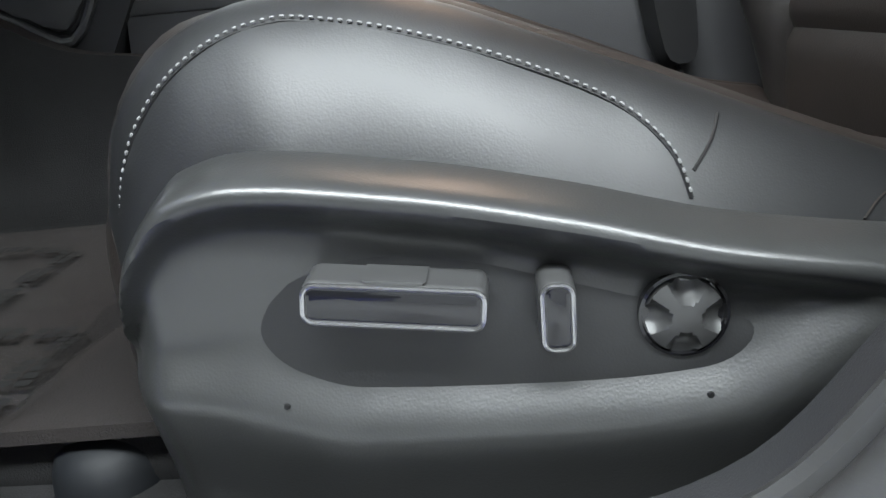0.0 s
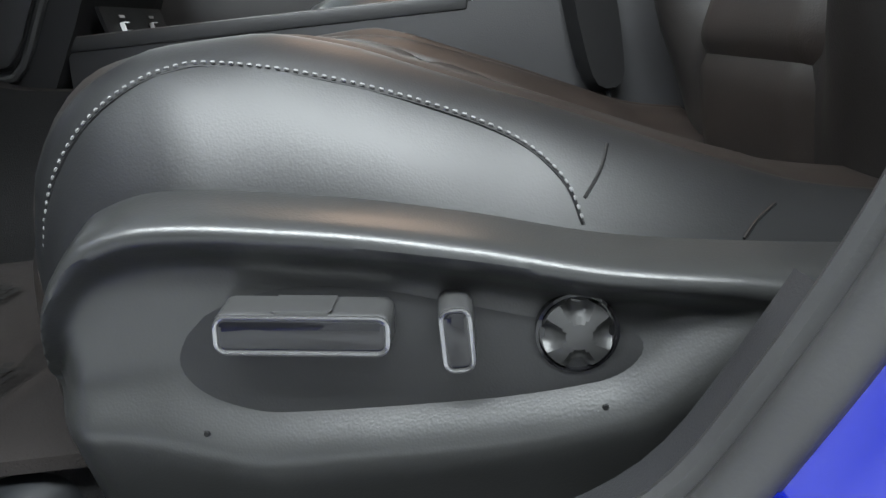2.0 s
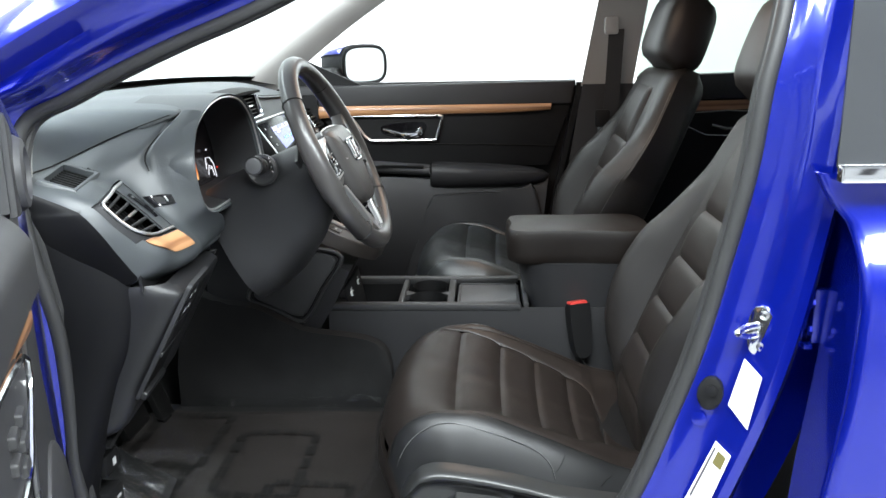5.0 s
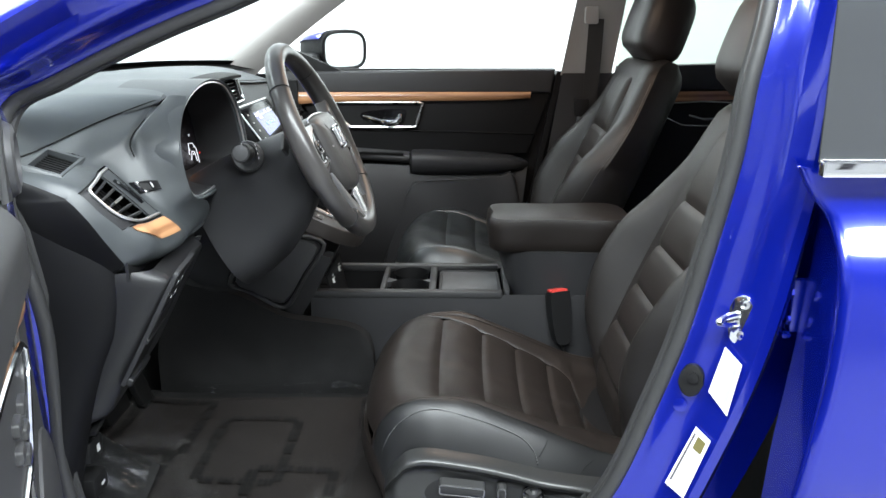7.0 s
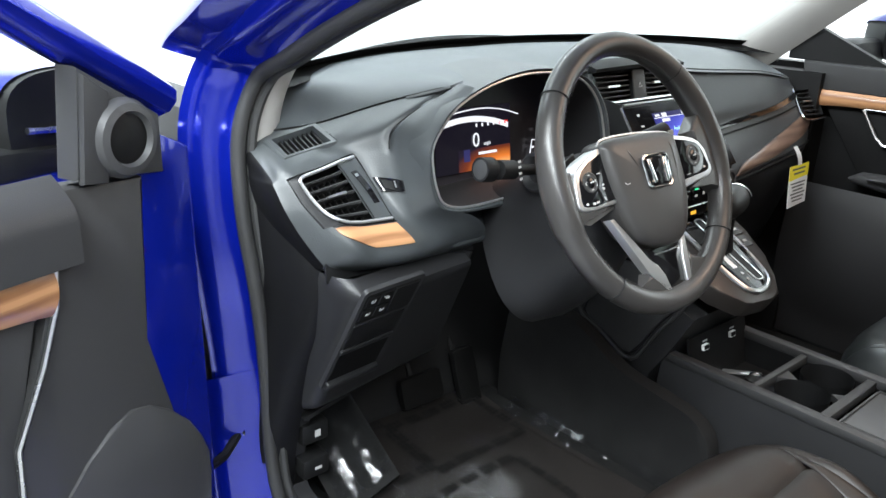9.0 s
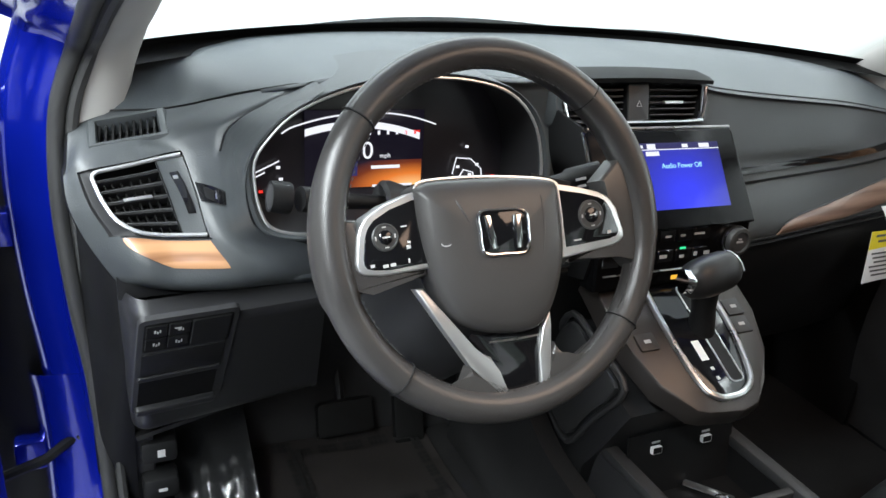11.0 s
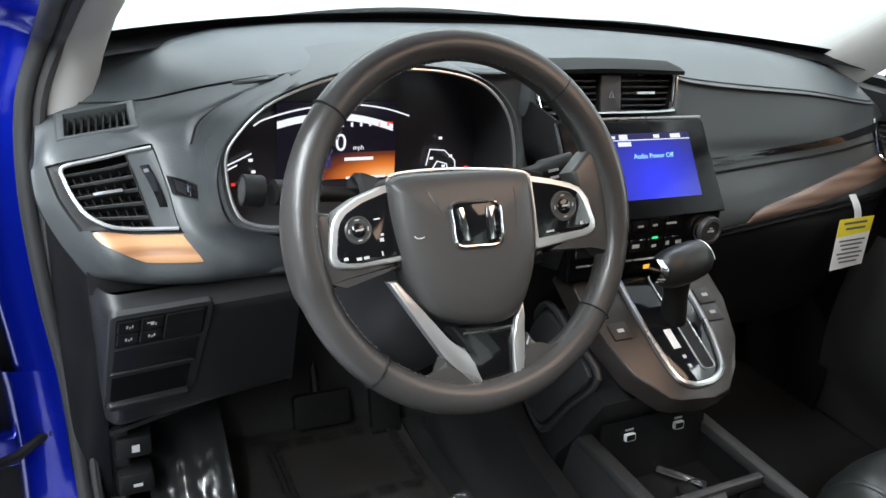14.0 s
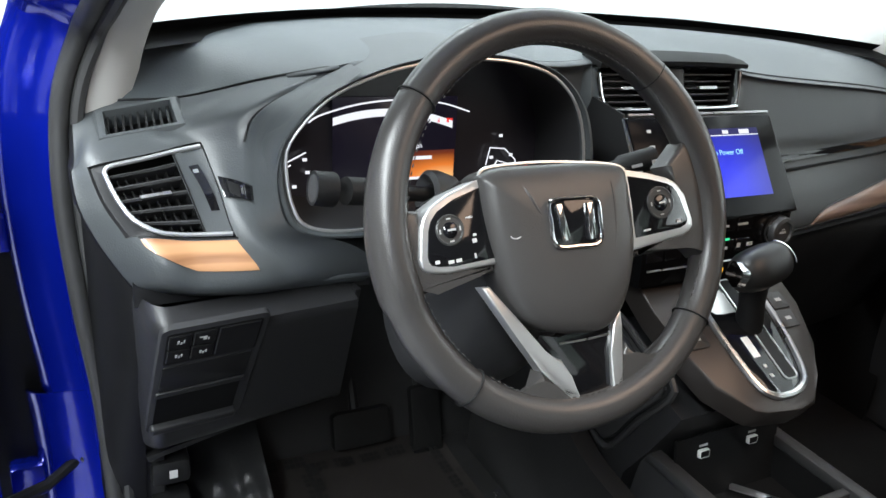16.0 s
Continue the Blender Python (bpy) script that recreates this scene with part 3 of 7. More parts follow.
# ---------------------------------------------------------------- seats
def seat(cx, dz, side, name, label, power, skin=LEATHER):
    """side: -1 where the outer bolster faces the near door, +1 the far one."""
    th = thing(name, label, "car seat", (cx, 0.1, 0.325))
    hw = 0.25
    def crest(y):
        return float(pchip([-0.12, -0.05, 0.0, 0.09, 0.14, 0.185, 0.235, 0.285, 0.325, 0.352, 0.368, 0.374],
                           [0.485, 0.498, 0.517, 0.555, 0.573, 0.588, 0.597, 0.596, 0.583, 0.560, 0.530, 0.500], y)[0]) + dz
    def yf(x):
        return 0.374 - 0.060 * min(1.0, abs(x - cx) / hw) ** 3.2
    def top(x, y):
        u = (x - cx) / hw
        a = abs(u)
        y = y + (0.374 - yf(x)) * max(0.0, min(1.0, (y - 0.10) / 0.16))
        roll = 0.0 if a < 0.80 else 0.060 * ((a - 0.80) / 0.20) ** 1.75
        dip = 0.030 * max(0.0, 1 - (a / (max(0.52, a_in(y)) + 0.04)) ** 4) if u * side > 0 else 0.028 * max(0.0, 1 - (a / 0.88) ** 2.4)
        ends = max(0.0, 1 - max(0.0, y - 0.22) / 0.10)
        k = (a - max(0.52, a_in(y))) / (0.97 - max(0.52, a_in(y)))
        swell = 0.009 * math.sin(math.pi * k) ** 2 * min(1.0, max(0.0, (0.31 - y) / 0.10)) if power and u * side < 0 and 0 < k < 1 else 0.0
        return crest(y) - dip * ends - roll + swell
    def q(x):
        return cx + hw * x
    def a_in(y):
        """Half the width of the pleated middle."""
        return float(pchip([-0.045, -0.040, -0.030, -0.012, 0.02, 0.08, 0.15, 0.235, 0.37], [0.0, 0.34, 0.46, 0.55, 0.61, 0.65, 0.69, 0.75, 0.77], y)[0])
    # bolsters
    for s in (-1, 1):
        outer = s == side
        def fn(u, v, s=s):
            a0 = a_in(-0.10 + (yf(q(s * 0.7)) + 0.10) * v)
            a = a0 + (0.79 - a0) * u
            x = q(s * a)
            y = -0.10 + (yf(x) + 0.10) * v
            puff = 0.003 * math.sin(math.pi * u) * max(0.0, min(1.0, (0.26 - y) / 0.12))
            return (x, y, top(x, y) + puff - 0.003 * math.exp(-(u / 0.06) ** 2) - 0.0015 * math.exp(-((a - 0.79) / 0.012) ** 2))
        part("cushion_bolster", sheet(fn, 12, 110, 0.0015), skin, th)
        # one facing from the inner seam over the edge and down the side
        def facing(u, v, s=s):
            if u < 0.5:
                a = 0.79 + 0.21 * u / 0.5
                x = q(s * a)
                y = -0.10 + (yf(x) + 0.10) * v
                return (x, y, top(x, y) - 0.0015 * math.exp(-((a - 0.79) / 0.012) ** 2))
            w = (u - 0.5) / 0.5
            y = -0.10 + (yf(q(s)) + 0.10) * v
            zt = top(q(s), y)
            x = q(s) + s * (0.045 * (1 - math.exp(-1.2 * w)) - 0.016 * w * w)
            k = max(0.0, (v - 0.80) / 0.20)
            return (x - s * 0.020 * k ** 2.5, y, zt + (0.40 + dz - zt) * w)
        def soft_facing(u, v, facing=facing):
            """The facing with its shoulder rounded over."""
            e = 0.085 * max(0.0, min(1.0, min(u - 0.18, 0.86 - u) / 0.16))
            pts = [Vector(facing(u + e * k / 3, v)) for k in (-3, -2, -1, 0, 1, 2, 3)]
            return sum((p * w for p, w in zip(pts, (1, 2, 3, 4, 3, 2, 1))), Vector()) / 16
        part("bolster_facing", sheet(soft_facing, 48, 44, 0.001), LEATHER_SIDE if outer else skin, th)
    # the front roll of the cushion
    def front(u, v):
        x = q(-1 + 2 * u)
        a = abs(-1 + 2 * u)
        y0 = yf(x)
        z0 = top(x, y0) + 0.002
        return (x, y0 + 0.012 * math.sin(math.pi * v) - 0.05 * v * v, z0 + (0.40 + dz - z0) * v)
    part("cushion_front", sheet(front, 30, 10, 0.008), skin, th)
    # pleated middle
    cuts = [-0.040, 0.016, 0.082, 0.152, 0.235, 0.3738]
    for y0, y1 in zip(cuts, cuts[1:]):
        def fn(u, v, y0=y0, y1=y1):
            w0 = y0 + (min(y1, 0.36) - y0) * v
            x = q((-1 + 2 * u) * a_in(w0))
            bend = 0.004 * (1 - (2 * u - 1) ** 2) * (1 if y1 < 0.37 else 1 - v)
            y = y0 + (min(y1, yf(x)) - y0) * v + bend - 0.005
            e = 0.0
            for d in (v * (y1 - y0), (1 - v) * (y1 - y0) if y1 < 0.37 else 1):
                e += 0.0042 * math.exp(-(d / 0.006) ** 2)
            for d in (u, 1 - u):
                e += 0.003 * math.exp(-(d / 0.015) ** 2)
            return (x, y, top(x, y) + 0.0030 * math.sin(math.pi * v) - e + 0.0016 * noise.noise(Vector((x * 26, y * 26, cx))) + 0.0008 * math.sin(40 * x + 30 * y))
        part("cushion_panel", sheet(fn, 30, 12, 0.010), skin, th)
    part("cushion_base", box(cx - 0.235, cx + 0.235, -0.12, 0.28, 0.395, 0.47 + dz, 0.02), DARK, th)
    # back
    rec = radians(24)
    yb = -0.085 if power else -0.035
    bf = axes((cx, yb, 0.50 + dz), (-1, 0, 0), (0, -math.sin(rec), math.cos(rec)))
    def half(v):
        return float(pchip([0, 0.12, 0.28, 0.40, 0.50, 0.58, 0.62], [0.205, 0.240, 0.262, 0.252, 0.228, 0.205, 0.165], v)[0])
    def bolster(v):
        return float(pchip([-0.02, 0.03, 0.118, 0.20, 0.293, 0.376, 0.486, 0.62], [0.0, 0.014, 0.066, 0.083, 0.072, 0.036, 0.004, 0.0], v)[0])
    def tuck(v):
        return 0.060 * max(0.0, (0.06 - v) / 0.12) ** 1.3
    def wfront(u, v):
        a = abs(u)
        b = bolster(v)
        if a < 0.56:
            return 0.012
        k = (a - 0.56) / 0.44
        return 0.012 + b * math.sin(math.pi * min(1, k * 0.86)) ** 0.9 * (1 - 0.25 * k) - 0.02 * k ** 4
    rings = []
    for i in range(33):
        v = -0.07 + 0.69 * i / 32
        h = half(v)
        endr = 1.0 if v < 0.57 else math.sqrt(max(0.02, 1 - ((v - 0.57) / 0.052) ** 2))
        ring = []
        for j in range(41):
            u = -1 + 2 * j / 40
            ring.append(bf @ Vector((u * h, v, wfront(u, v) * endr - (1 - endr) * 0.04 - tuck(v))))
        for j in range(13):
            a = j / 12 * math.pi
            ring.append(bf @ Vector((math.cos(a) * h * 0.98, v, -0.055 - 0.055 * math.sin(a) * endr)))
        rings.append(ring)
    part("backrest", loft(rings), LEATHER_BACK, th)
    vcuts = [-0.10, 0.045, 0.127, 0.212, 0.302, 0.40, 0.55]
    for v0, v1 in zip(vcuts, vcuts[1:]):
        def fn(u, w, v0=v0, v1=v1):
            v = v0 + (v1 - v0) * w
            h = min(half(v) * 0.55, 0.125 - 0.10 * max(0.0, v - 0.2))
            e = sum(0.0045 * math.exp(-(d / 0.005) ** 2) for d in (v - v0, v1 - v)) + sum(0.016 * math.exp(-(d / 0.06) ** 2) for d in (u, 1 - u))
            return bf @ Vector(((-1 + 2 * u) * h, v, 0.020 - e + 0.004 * math.sin(math.pi * w) - tuck(v)))
        part("back_panel", sheet(fn, 18, 12, 0.010), LEATHER, th)
    for s in (-1, 1):
        seam = [bf @ Vector((s * half(v) * 0.985, v, wfront(0.985, v) + 0.002)) for v in np.linspace(0.05, 0.55, 40)]
        part("seam_thread", stitches(seam, 0.0042, 0.0022, 0.0007), THREAD, th, "grey seam thread", kind="stuff")
    # headrest
    hc = 0.705 if power else 0.700
    rings = []
    for i in range(13):
        t = -1 + 2 * i / 12
        k = max(0.03, 1 - abs(t) ** 5) ** 0.5
        pts = []
        for j in range(28):
            a = 2 * math.pi * j / 28
            c, s = math.cos(a), math.sin(a)
            sx = math.copysign(abs(c) ** 0.45, c) * (0.142 - 0.018 * max(0, t)) * (0.80 + 0.20 * k)
            sw = math.copysign(abs(s) ** 0.6, s) * 0.066 * k
            pts.append(bf @ Vector((sx, hc + t * 0.094, (0.030 if power else 0.0) + sw + 0.010 * t)))
        rings.append(pts)
    hr = part("headrest", loft(rings), LEATHER, th)
    for s in (-1, 1):
        part("headrest_post", tube([bf @ Vector((s * 0.06, v, -0.02)) for v in (0.58, 0.64)], 0.006, 8), CHROME, th)
    return th, top, q, bf, half, wfront


driver_seat, dtop, dq, dbf, dhalf, dw = seat(-0.375, 0.0, -1, "driver_seat", "black leather power seat with pleated cushion and side switches", True)
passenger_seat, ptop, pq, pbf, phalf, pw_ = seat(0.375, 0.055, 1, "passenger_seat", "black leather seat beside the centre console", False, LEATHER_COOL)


# side shield with the seat switches
def shield():
    zt = lambda y: float(pchip([-0.09, -0.001, 0.056, 0.121, 0.187, 0.254, 0.281, 0.296, 0.312, 0.320], [0.476, 0.486, 0.495, 0.512, 0.526, 0.534, 0.528, 0.514, 0.490, 0.472], y)[0])
    zb = lambda y: float(pchip([-0.09, 0.0, 0.06, 0.126, 0.25, 0.299, 0.312, 0.320], [0.290, 0.288, 0.286, 0.284, 0.286, 0.305, 0.345, 0.392], y)[0])
    band = lambda y: float(pchip([-0.09, -0.03, 0.0, 0.019, 0.033, 0.067, 0.125, 0.211, 0.239, 0.262, 0.294, 0.32], [0.475, 0.474, 0.471, 0.464, 0.453, 0.437, 0.434, 0.436, 0.444, 0.455, 0.452, 0.45], y)[0])
    low = lambda y: float(pchip([-0.09, 0.0, 0.02, 0.055, 0.126, 0.214, 0.248, 0.295, 0.32], [0.455, 0.447, 0.434, 0.416, 0.411, 0.411, 0.420, 0.432, 0.43], y)[0])
    def depth(y, z):
        """How far the shield stands out."""
        t, b = zt(y), zb(y)
        d = 0.022
        # rolled top edge, then the recess, the flared lower band and the undercut foot
        s = (t - z)
        roll = 0.012 * math.exp(-((s - 0.014) / 0.010) ** 2)
        top_in = 1 / (1 + math.exp(-(s - 0.026) / 0.0030))
        soft = lambda a, w: w * math.log(1 + math.exp(max(-40, min(40, a / w))))
        t1 = (band(y) - z) / max(0.006, band(y) - low(y))
        ramp = soft(t1, 0.13) - soft(t1 - 1, 0.13)
        t2 = (low(y) - z) / 0.070
        under = soft(t2, 0.05) - 0.85 * soft(t2 - 0.9, 0.1)
        endl = 1 / (1 + math.exp((y - 0.258) / 0.020))
        d += roll - 0.0060 * top_in * endl * (1 - ramp) + 0.0110 * ramp - 0.026 * under
        if s < 0.010:
            d -= 0.018 * (1 - s / 0.010) ** 2
        fr = max(0.0, (y - 0.292) / 0.028)
        d -= 0.026 * fr ** 2
        return d
    def fn(u, v):
        y = -0.09 + 0.41 * u
        z = zb(y) + (zt(y) - zb(y)) * v
        return (-0.622 - depth(y, z), y, z)
    sh = part("side_shield", sheet(fn, 110, 80, 0.002), SHIELD, driver_seat, "black grained plastic seat side shield")
    F = axes((-0.637, 0.192, 0.475), (0, -1, -0.11), (0, -0.11, 1))
    # fore-and-aft switch
    body = part("slide_switch", prism(rounded(-0.0376, 0.0381, -0.0114, 0.0082, 0.005), F, -0.004, 0.024, 0.003, 3, 0.03), SWGREY, sh, "grey slide switch with a gloss face")
    part("switch_ring", tube([F @ Vector((x, y, 0.0236)) for x, y in rounded(-0.0358, 0.0363, -0.0098, 0.0062, 0.0045)], 0.0012, 8, True, up=(1, 0, 0)), RINGM, body, "satin ring")
    part("switch_face", prism(rounded(-0.0345, 0.0350, -0.0086, 0.0050, 0.003), F, 0.020, 0.0243, 0.0012), GLOSS, body)
    part("switch_notch", prism([(-0.013, 0.0091), (-0.010, 0.0060), (0.010, 0.0060), (0.013, 0.0091)], F, 0.003, 0.0232, 0.001), SWGREY, body)
    F2 = axes((-0.637, 0.1275, 0.4655), (0, -1, 0), (0, 0, 1))
    body = part("recline_switch", prism(rounded(-0.0077, 0.0077, -0.0163, 0.0146, 0.0058), F2, -0.004, 0.024, 0.003, 3, 0.05), SWGREY, sh, "grey upright recline switch")
    part("switch_ring", tube([F2 @ Vector((x, y, 0.0236)) for x, y in rounded(-0.0060, 0.0060, -0.0146, 0.0126, 0.0042)], 0.0011, 8, True, up=(1, 0, 0)), RINGM, body, "satin ring")
    part("switch_face", prism(rounded(-0.0050, 0.0050, -0.0135, 0.0115, 0.003), F2, 0.020, 0.0243, 0.0012), GLOSS, body)
    F3 = axes((-0.6405, 0.0755, 0.4558), (0, -1, -0.05), (0, -0.05, 1))
    part("knob_well", lathe([(0.0185, -0.006), (0.0185, 0.0030), (0.0172, 0.0034), (0.0166, 0.0006)], F3, 36), GLOSS, sh)
    bm = bmesh.new()
    rings = []
    for i in range(9):
        r = 0.0158 * i / 8
        ring = []
        for j in range(48):
            a = 2 * math.pi * j / 48
            x, y = r * math.cos(a), r * math.sin(a)
            z = 0.0085 - 0.25 * r * r / 0.0158
            for k in range(4):
                px, py = 0.0128 * math.cos(k * math.pi / 2), 0.0128 * math.sin(k * math.pi / 2)
                dd = math.hypot(x - px, y - py)
                if dd < 0.0062:
                    z -= 0.0048 * (1 - (dd / 0.0062) ** 4)
            ring.append(F3 @ Vector((x * 1.0 + 1e-6 * math.cos(a), y + 1e-6 * math.sin(a), z)))
        rings.append(ring)
    rings.append([F3 @ Vector((0.0158 * math.cos(2 * math.pi * j / 48), 0.0158 * math.sin(2 * math.pi * j / 48), 0.0)) for j in range(48)])
    part("lumbar_knob", loft(rings), KNOBM, sh, "round four-way lumbar knob")
    for y, z in ((0.244, 0.427), (0.066, 0.422)):
        part("screw_cap", lathe([(0.0016, 0), (0.0012, 0.001)], axes((-0.622 - depth(y, z), y, z), (0, -1, 0), (0, 0, 1)), 10), DARK, sh)


shield()
# stitched seam along the outer bolster
SEAM_OUT = Vector((-0.0015, 0.0, 0.0011))
arc = [p + SEAM_OUT for p in spline([(-.5970, .3265, .4990), (-.5968, .3255, .5075), (-.5980, .3205, .5235), (-.5985, .3120, .5410), (-.5972, .2990, .5580), (-.5955, .2835, .5710), (-.5940, .2650, .5805), (-.5937, .2460, .5850), (-.5940, .2290, .5850), (-.5990, .1879, .5767), (-.5990, .1398, .5603), (-.6000, .0962, .5396), (-.6081, .0739, .5190), (-.6181, .0667, .4989)], 6)]
part("seam_crease_line", tube([p + Vector((0.0010, 0, -0.0020)) for p in arc], 0.0011, 6), DARK, driver_seat)
# two leather creases, their shade drawn as thin dark tubes
crease = spline([(-.5920, .0495, .5290), (-.6026, .0550, .5191), (-.6121, .0645, .5085)], 6)
part("seam_crease_line", tube(crease, 0.0009, 6), DARK, driver_seat)
crease = spline([(-.5954, -.0283, .4928), (-.6034, -.0167, .4876), (-.6110, -.0080, .4815)], 6)
part("seam_crease_line", tube(crease, 0.0009, 6), DARK, driver_seat)
part("seam_thread", stitches(arc, 0.0024, 0.0020, 0.00075), THREAD, driver_seat, "pale double-stitched bolster seam", kind="stuff")


part("rail_cover", loft([[(-.585 + .045 * k * math.cos(a), .365 + .040 * k * math.sin(a), z) for a in np.linspace(0, 2 * math.pi, 25)[:-1]] for k, z in ((.80, .355), (.78, .368), (.70, .378), (.55, .384), (.3, .387))]), SATIN_GREY, driver_seat, "grey plastic seat rail cover")


# seat belt buckle beside the driver's seat
def buckle():
    th = thing("seat_belt_buckle", "black seat belt buckle with a red release button", "buckle", (-0.13, -0.03, 0.50))
    F = axes((-0.128, -0.026, 0.575), (-0.35, 0.93, 0.0), (0.0, 0.70, 1))
    part("buckle_body", prism(smooth2([(-0.014, -0.062), (0.014, -0.062), (0.022, -0.020), (0.024, 0.046), (0.018, 0.052), (-0.018, 0.052), (-0.024, 0.046), (-0.022, -0.020)], 3), F, -0.013, 0.013, 0.006, 3), DARK, th)
    part("release_button", prism(rounded(-0.0195, 0.0195, 0.041, 0.0585, 0.004), F, -0.010, 0.0145, 0.002), RED, th, "red release button")
    part("stalk", tube([F @ Vector((0, -.055, 0)), F @ Vector((-.004, -.085, 0)), (-.128, -.105, .44)], .009, 8, flat=.5), DARK, th)
buckle()


# ---------------------------------------------------------------- dashboard
dash = thing("dashboard", "charcoal soft-touch dashboard with wood grain strips and chrome trims", "dashboard", (0, 0.8, 0.55))
STATIONS = {
    -0.735: [(.87, 1.035), (.855, 1.026), (.833, 1.0135), (.80, .998), (.77, .98), (.745, .95), (.725, .912), (.722, .872), (.74, .85), (.75, .80), (.80, .56)],
    -0.69: [(.895, 1.062), (.862, 1.043), (.817, 1.0205), (.80, 1.003), (.742, .993), (.702, .968), (.652, .915), (.636, .874), (.662, .853), (.655, .835), (.66, .70)],
    -0.60: [(.925, 1.080), (.87, 1.064), (.797, 1.033), (.748, 1.032), (.728, .990), (.690, .955), (.642, .908), (.628, .870), (.652, .850), (.645, .835), (.633, .712)],
    -0.55: [(.945, 1.082), (.85, 1.075), (.751, 1.056), (.745, 1.04), (.735, .990), (.72, .955), (.68, .908), (.66, .870), (.66, .850), (.66, .835), (.66, .712)],
    -0.50: [(.965, 1.085), (.84, 1.090), (.682, 1.083), (.705, 1.060), (.715, .990), (.700, .950), (.660, .905), (.640, .868), (.655, .850), (.645, .832), (.633, .712)],
    -0.35: [(1.02, 1.088), (.88, 1.098), (.700, 1.096), (.720, 1.070), (.740, 1.00), (.735, .950), (.670, .900), (.645, .868), (.658, .850), (.648, .830), (.640, .712)],
    -0.19: [(1.045, 1.088), (.90, 1.098), (.735, 1.080), (.735, 1.060), (.735, 1.00), (.715, .950), (.662, .900), (.640, .850), (.655, .830), (.655, .800), (.655, .70)],
    0.0: [(1.055, 1.09), (.90, 1.098), (.765, 1.090), (.750, 1.080), (.740, 1.030), (.705, .990), (.645, .930), (.612, .870), (.612, .840), (.630, .800), (.655, .70)],
    0.16: [(1.045, 1.088), (.90, 1.096), (.738, 1.066), (.730, 1.052), (.703, .985), (.690, .950), (.650, .895), (.634, .855), (.655, .83), (.675, .76), (.74, .60)],
    0.40: [(.985, 1.085), (.86, 1.086), (.716, 1.051), (.712, 1.040), (.694, .985), (.688, .955), (.668, .905), (.652, .868), (.664, .846), (.668, .80), (.74, .60)],
    0.60: [(.905, 1.072), (.83, 1.055), (.745, 1.025), (.738, 1.015), (.722, .980), (.703, .948), (.688, .912), (.676, .875), (.684, .852), (.69, .80), (.76, .60)],
    0.735: [(.87, 1.035), (.855, 1.028), (.835, 1.012), (.80, .998), (.77, .98), (.745, .95), (.725, .912), (.722, .872), (.74, .85), (.75, .80), (.80, .60)],
}
SX = sorted(STATIONS)


@functools.lru_cache(maxsize=None)
def dash_key(x):
    return [(float(pchip(SX, [STATIONS[s][k][0] for s in SX], x)[0]), float(pchip(SX, [STATIONS[s][k][1] for s in SX], x)[0])) for k in range(11)]


def dash_point(x, k, out=0.0):
    """A point of the dashboard's skin: k runs from 0, the windscreen, to 10, the knees; out: metres proud of it."""
    pts = dash_key(x)
    i = min(9, max(0, int(k)))
    t = k - i
    a, b, c, d = [pts[min(10, max(0, i + j))] for j in (-1, 0, 1, 2)]
    f = lambda n: 0.5 * (2 * b[n] + (c[n] - a[n]) * t + (2 * a[n] - 5 * b[n] + 4 * c[n] - d[n]) * t * t + (3 * b[n] - a[n] - 3 * c[n] + d[n]) * t ** 3)
    y, z = f(0), f(1)
    ty, tz = c[0] - b[0], c[1] - b[1]
    L = math.hypot(ty, tz) or 1
    return Vector((x, y + out * tz / L, z - out * ty / L))


def dash_band(name, x0, x1, k0, k1, material, out=0.0, nu=40, nv=10, thick=0.006, label="", parent=None):
    return part(name, sheet(lambda u, v: dash_point(x0 + (x1 - x0) * u, k0 + (k1 - k0) * v, out), nu, nv, thick), material, parent or dash, label)


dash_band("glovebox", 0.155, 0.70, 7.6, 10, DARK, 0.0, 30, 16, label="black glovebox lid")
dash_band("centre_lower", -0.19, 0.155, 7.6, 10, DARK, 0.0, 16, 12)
part("seam_shadow", tube([dash_point(x, 2.02, -0.0005) for x in np.linspace(0.13, 0.70, 30)], 0.0020, 6), DARK, dash)
# end cap towards the doorway and knee panel
EC = axes((-0.722, 0, 0), (0, -1, 0), (0, 0, 1))
part("end_cap", prism(smooth2([(-.865, 1.0), (-.80, .985), (-.765, .95), (-.745, .90), (-.735, .85), (-.738, .78), (-.752, .70), (-.775, .60), (-.80, .50), (-.83, .43), (-.865, .41), (-.875, .60), (-.875, .80)], 5), EC, -0.055, -0.030, 0.012, 4), ENDCAP, dash, "black plastic dashboard end cap")
def knee(u, v):
    z = 0.852 - (0.262 - 0.028 * u) * v
    x = -0.672 + (0.194 + 0.032 * v) * (u - 0.20) / 0.80
    wrap = 0.0
    if u < 0.20:
        a = (0.20 - u) / 0.20 * math.pi / 2
        x = -0.672 - 0.030 * math.sin(a)
        wrap = 0.085 * (1 - math.cos(a))
    y = 0.618 + 0.55 * (0.836 - z) + 0.10 * (x + 0.66) + wrap
    return (x, y + 0.040 * max(0, 0.10 - v) ** 2 / 0.10 ** 2 + 0.03 * max(0, v - 0.92) / 0.08, z)
part("knee_panel", sheet(knee, 44, 30, 0.006), KNEE, dash, "black knee panel with switches and a coin pocket")
part("knee_filler", sheet(lambda u, v: (-0.702 + 0.247 * u, 0.662 + 0.012 * math.sin(math.pi * u) + 0.014 * (1 - u) ** 2, 0.885 - 0.042 * v), 8, 4, 0.004), KNEE, dash)
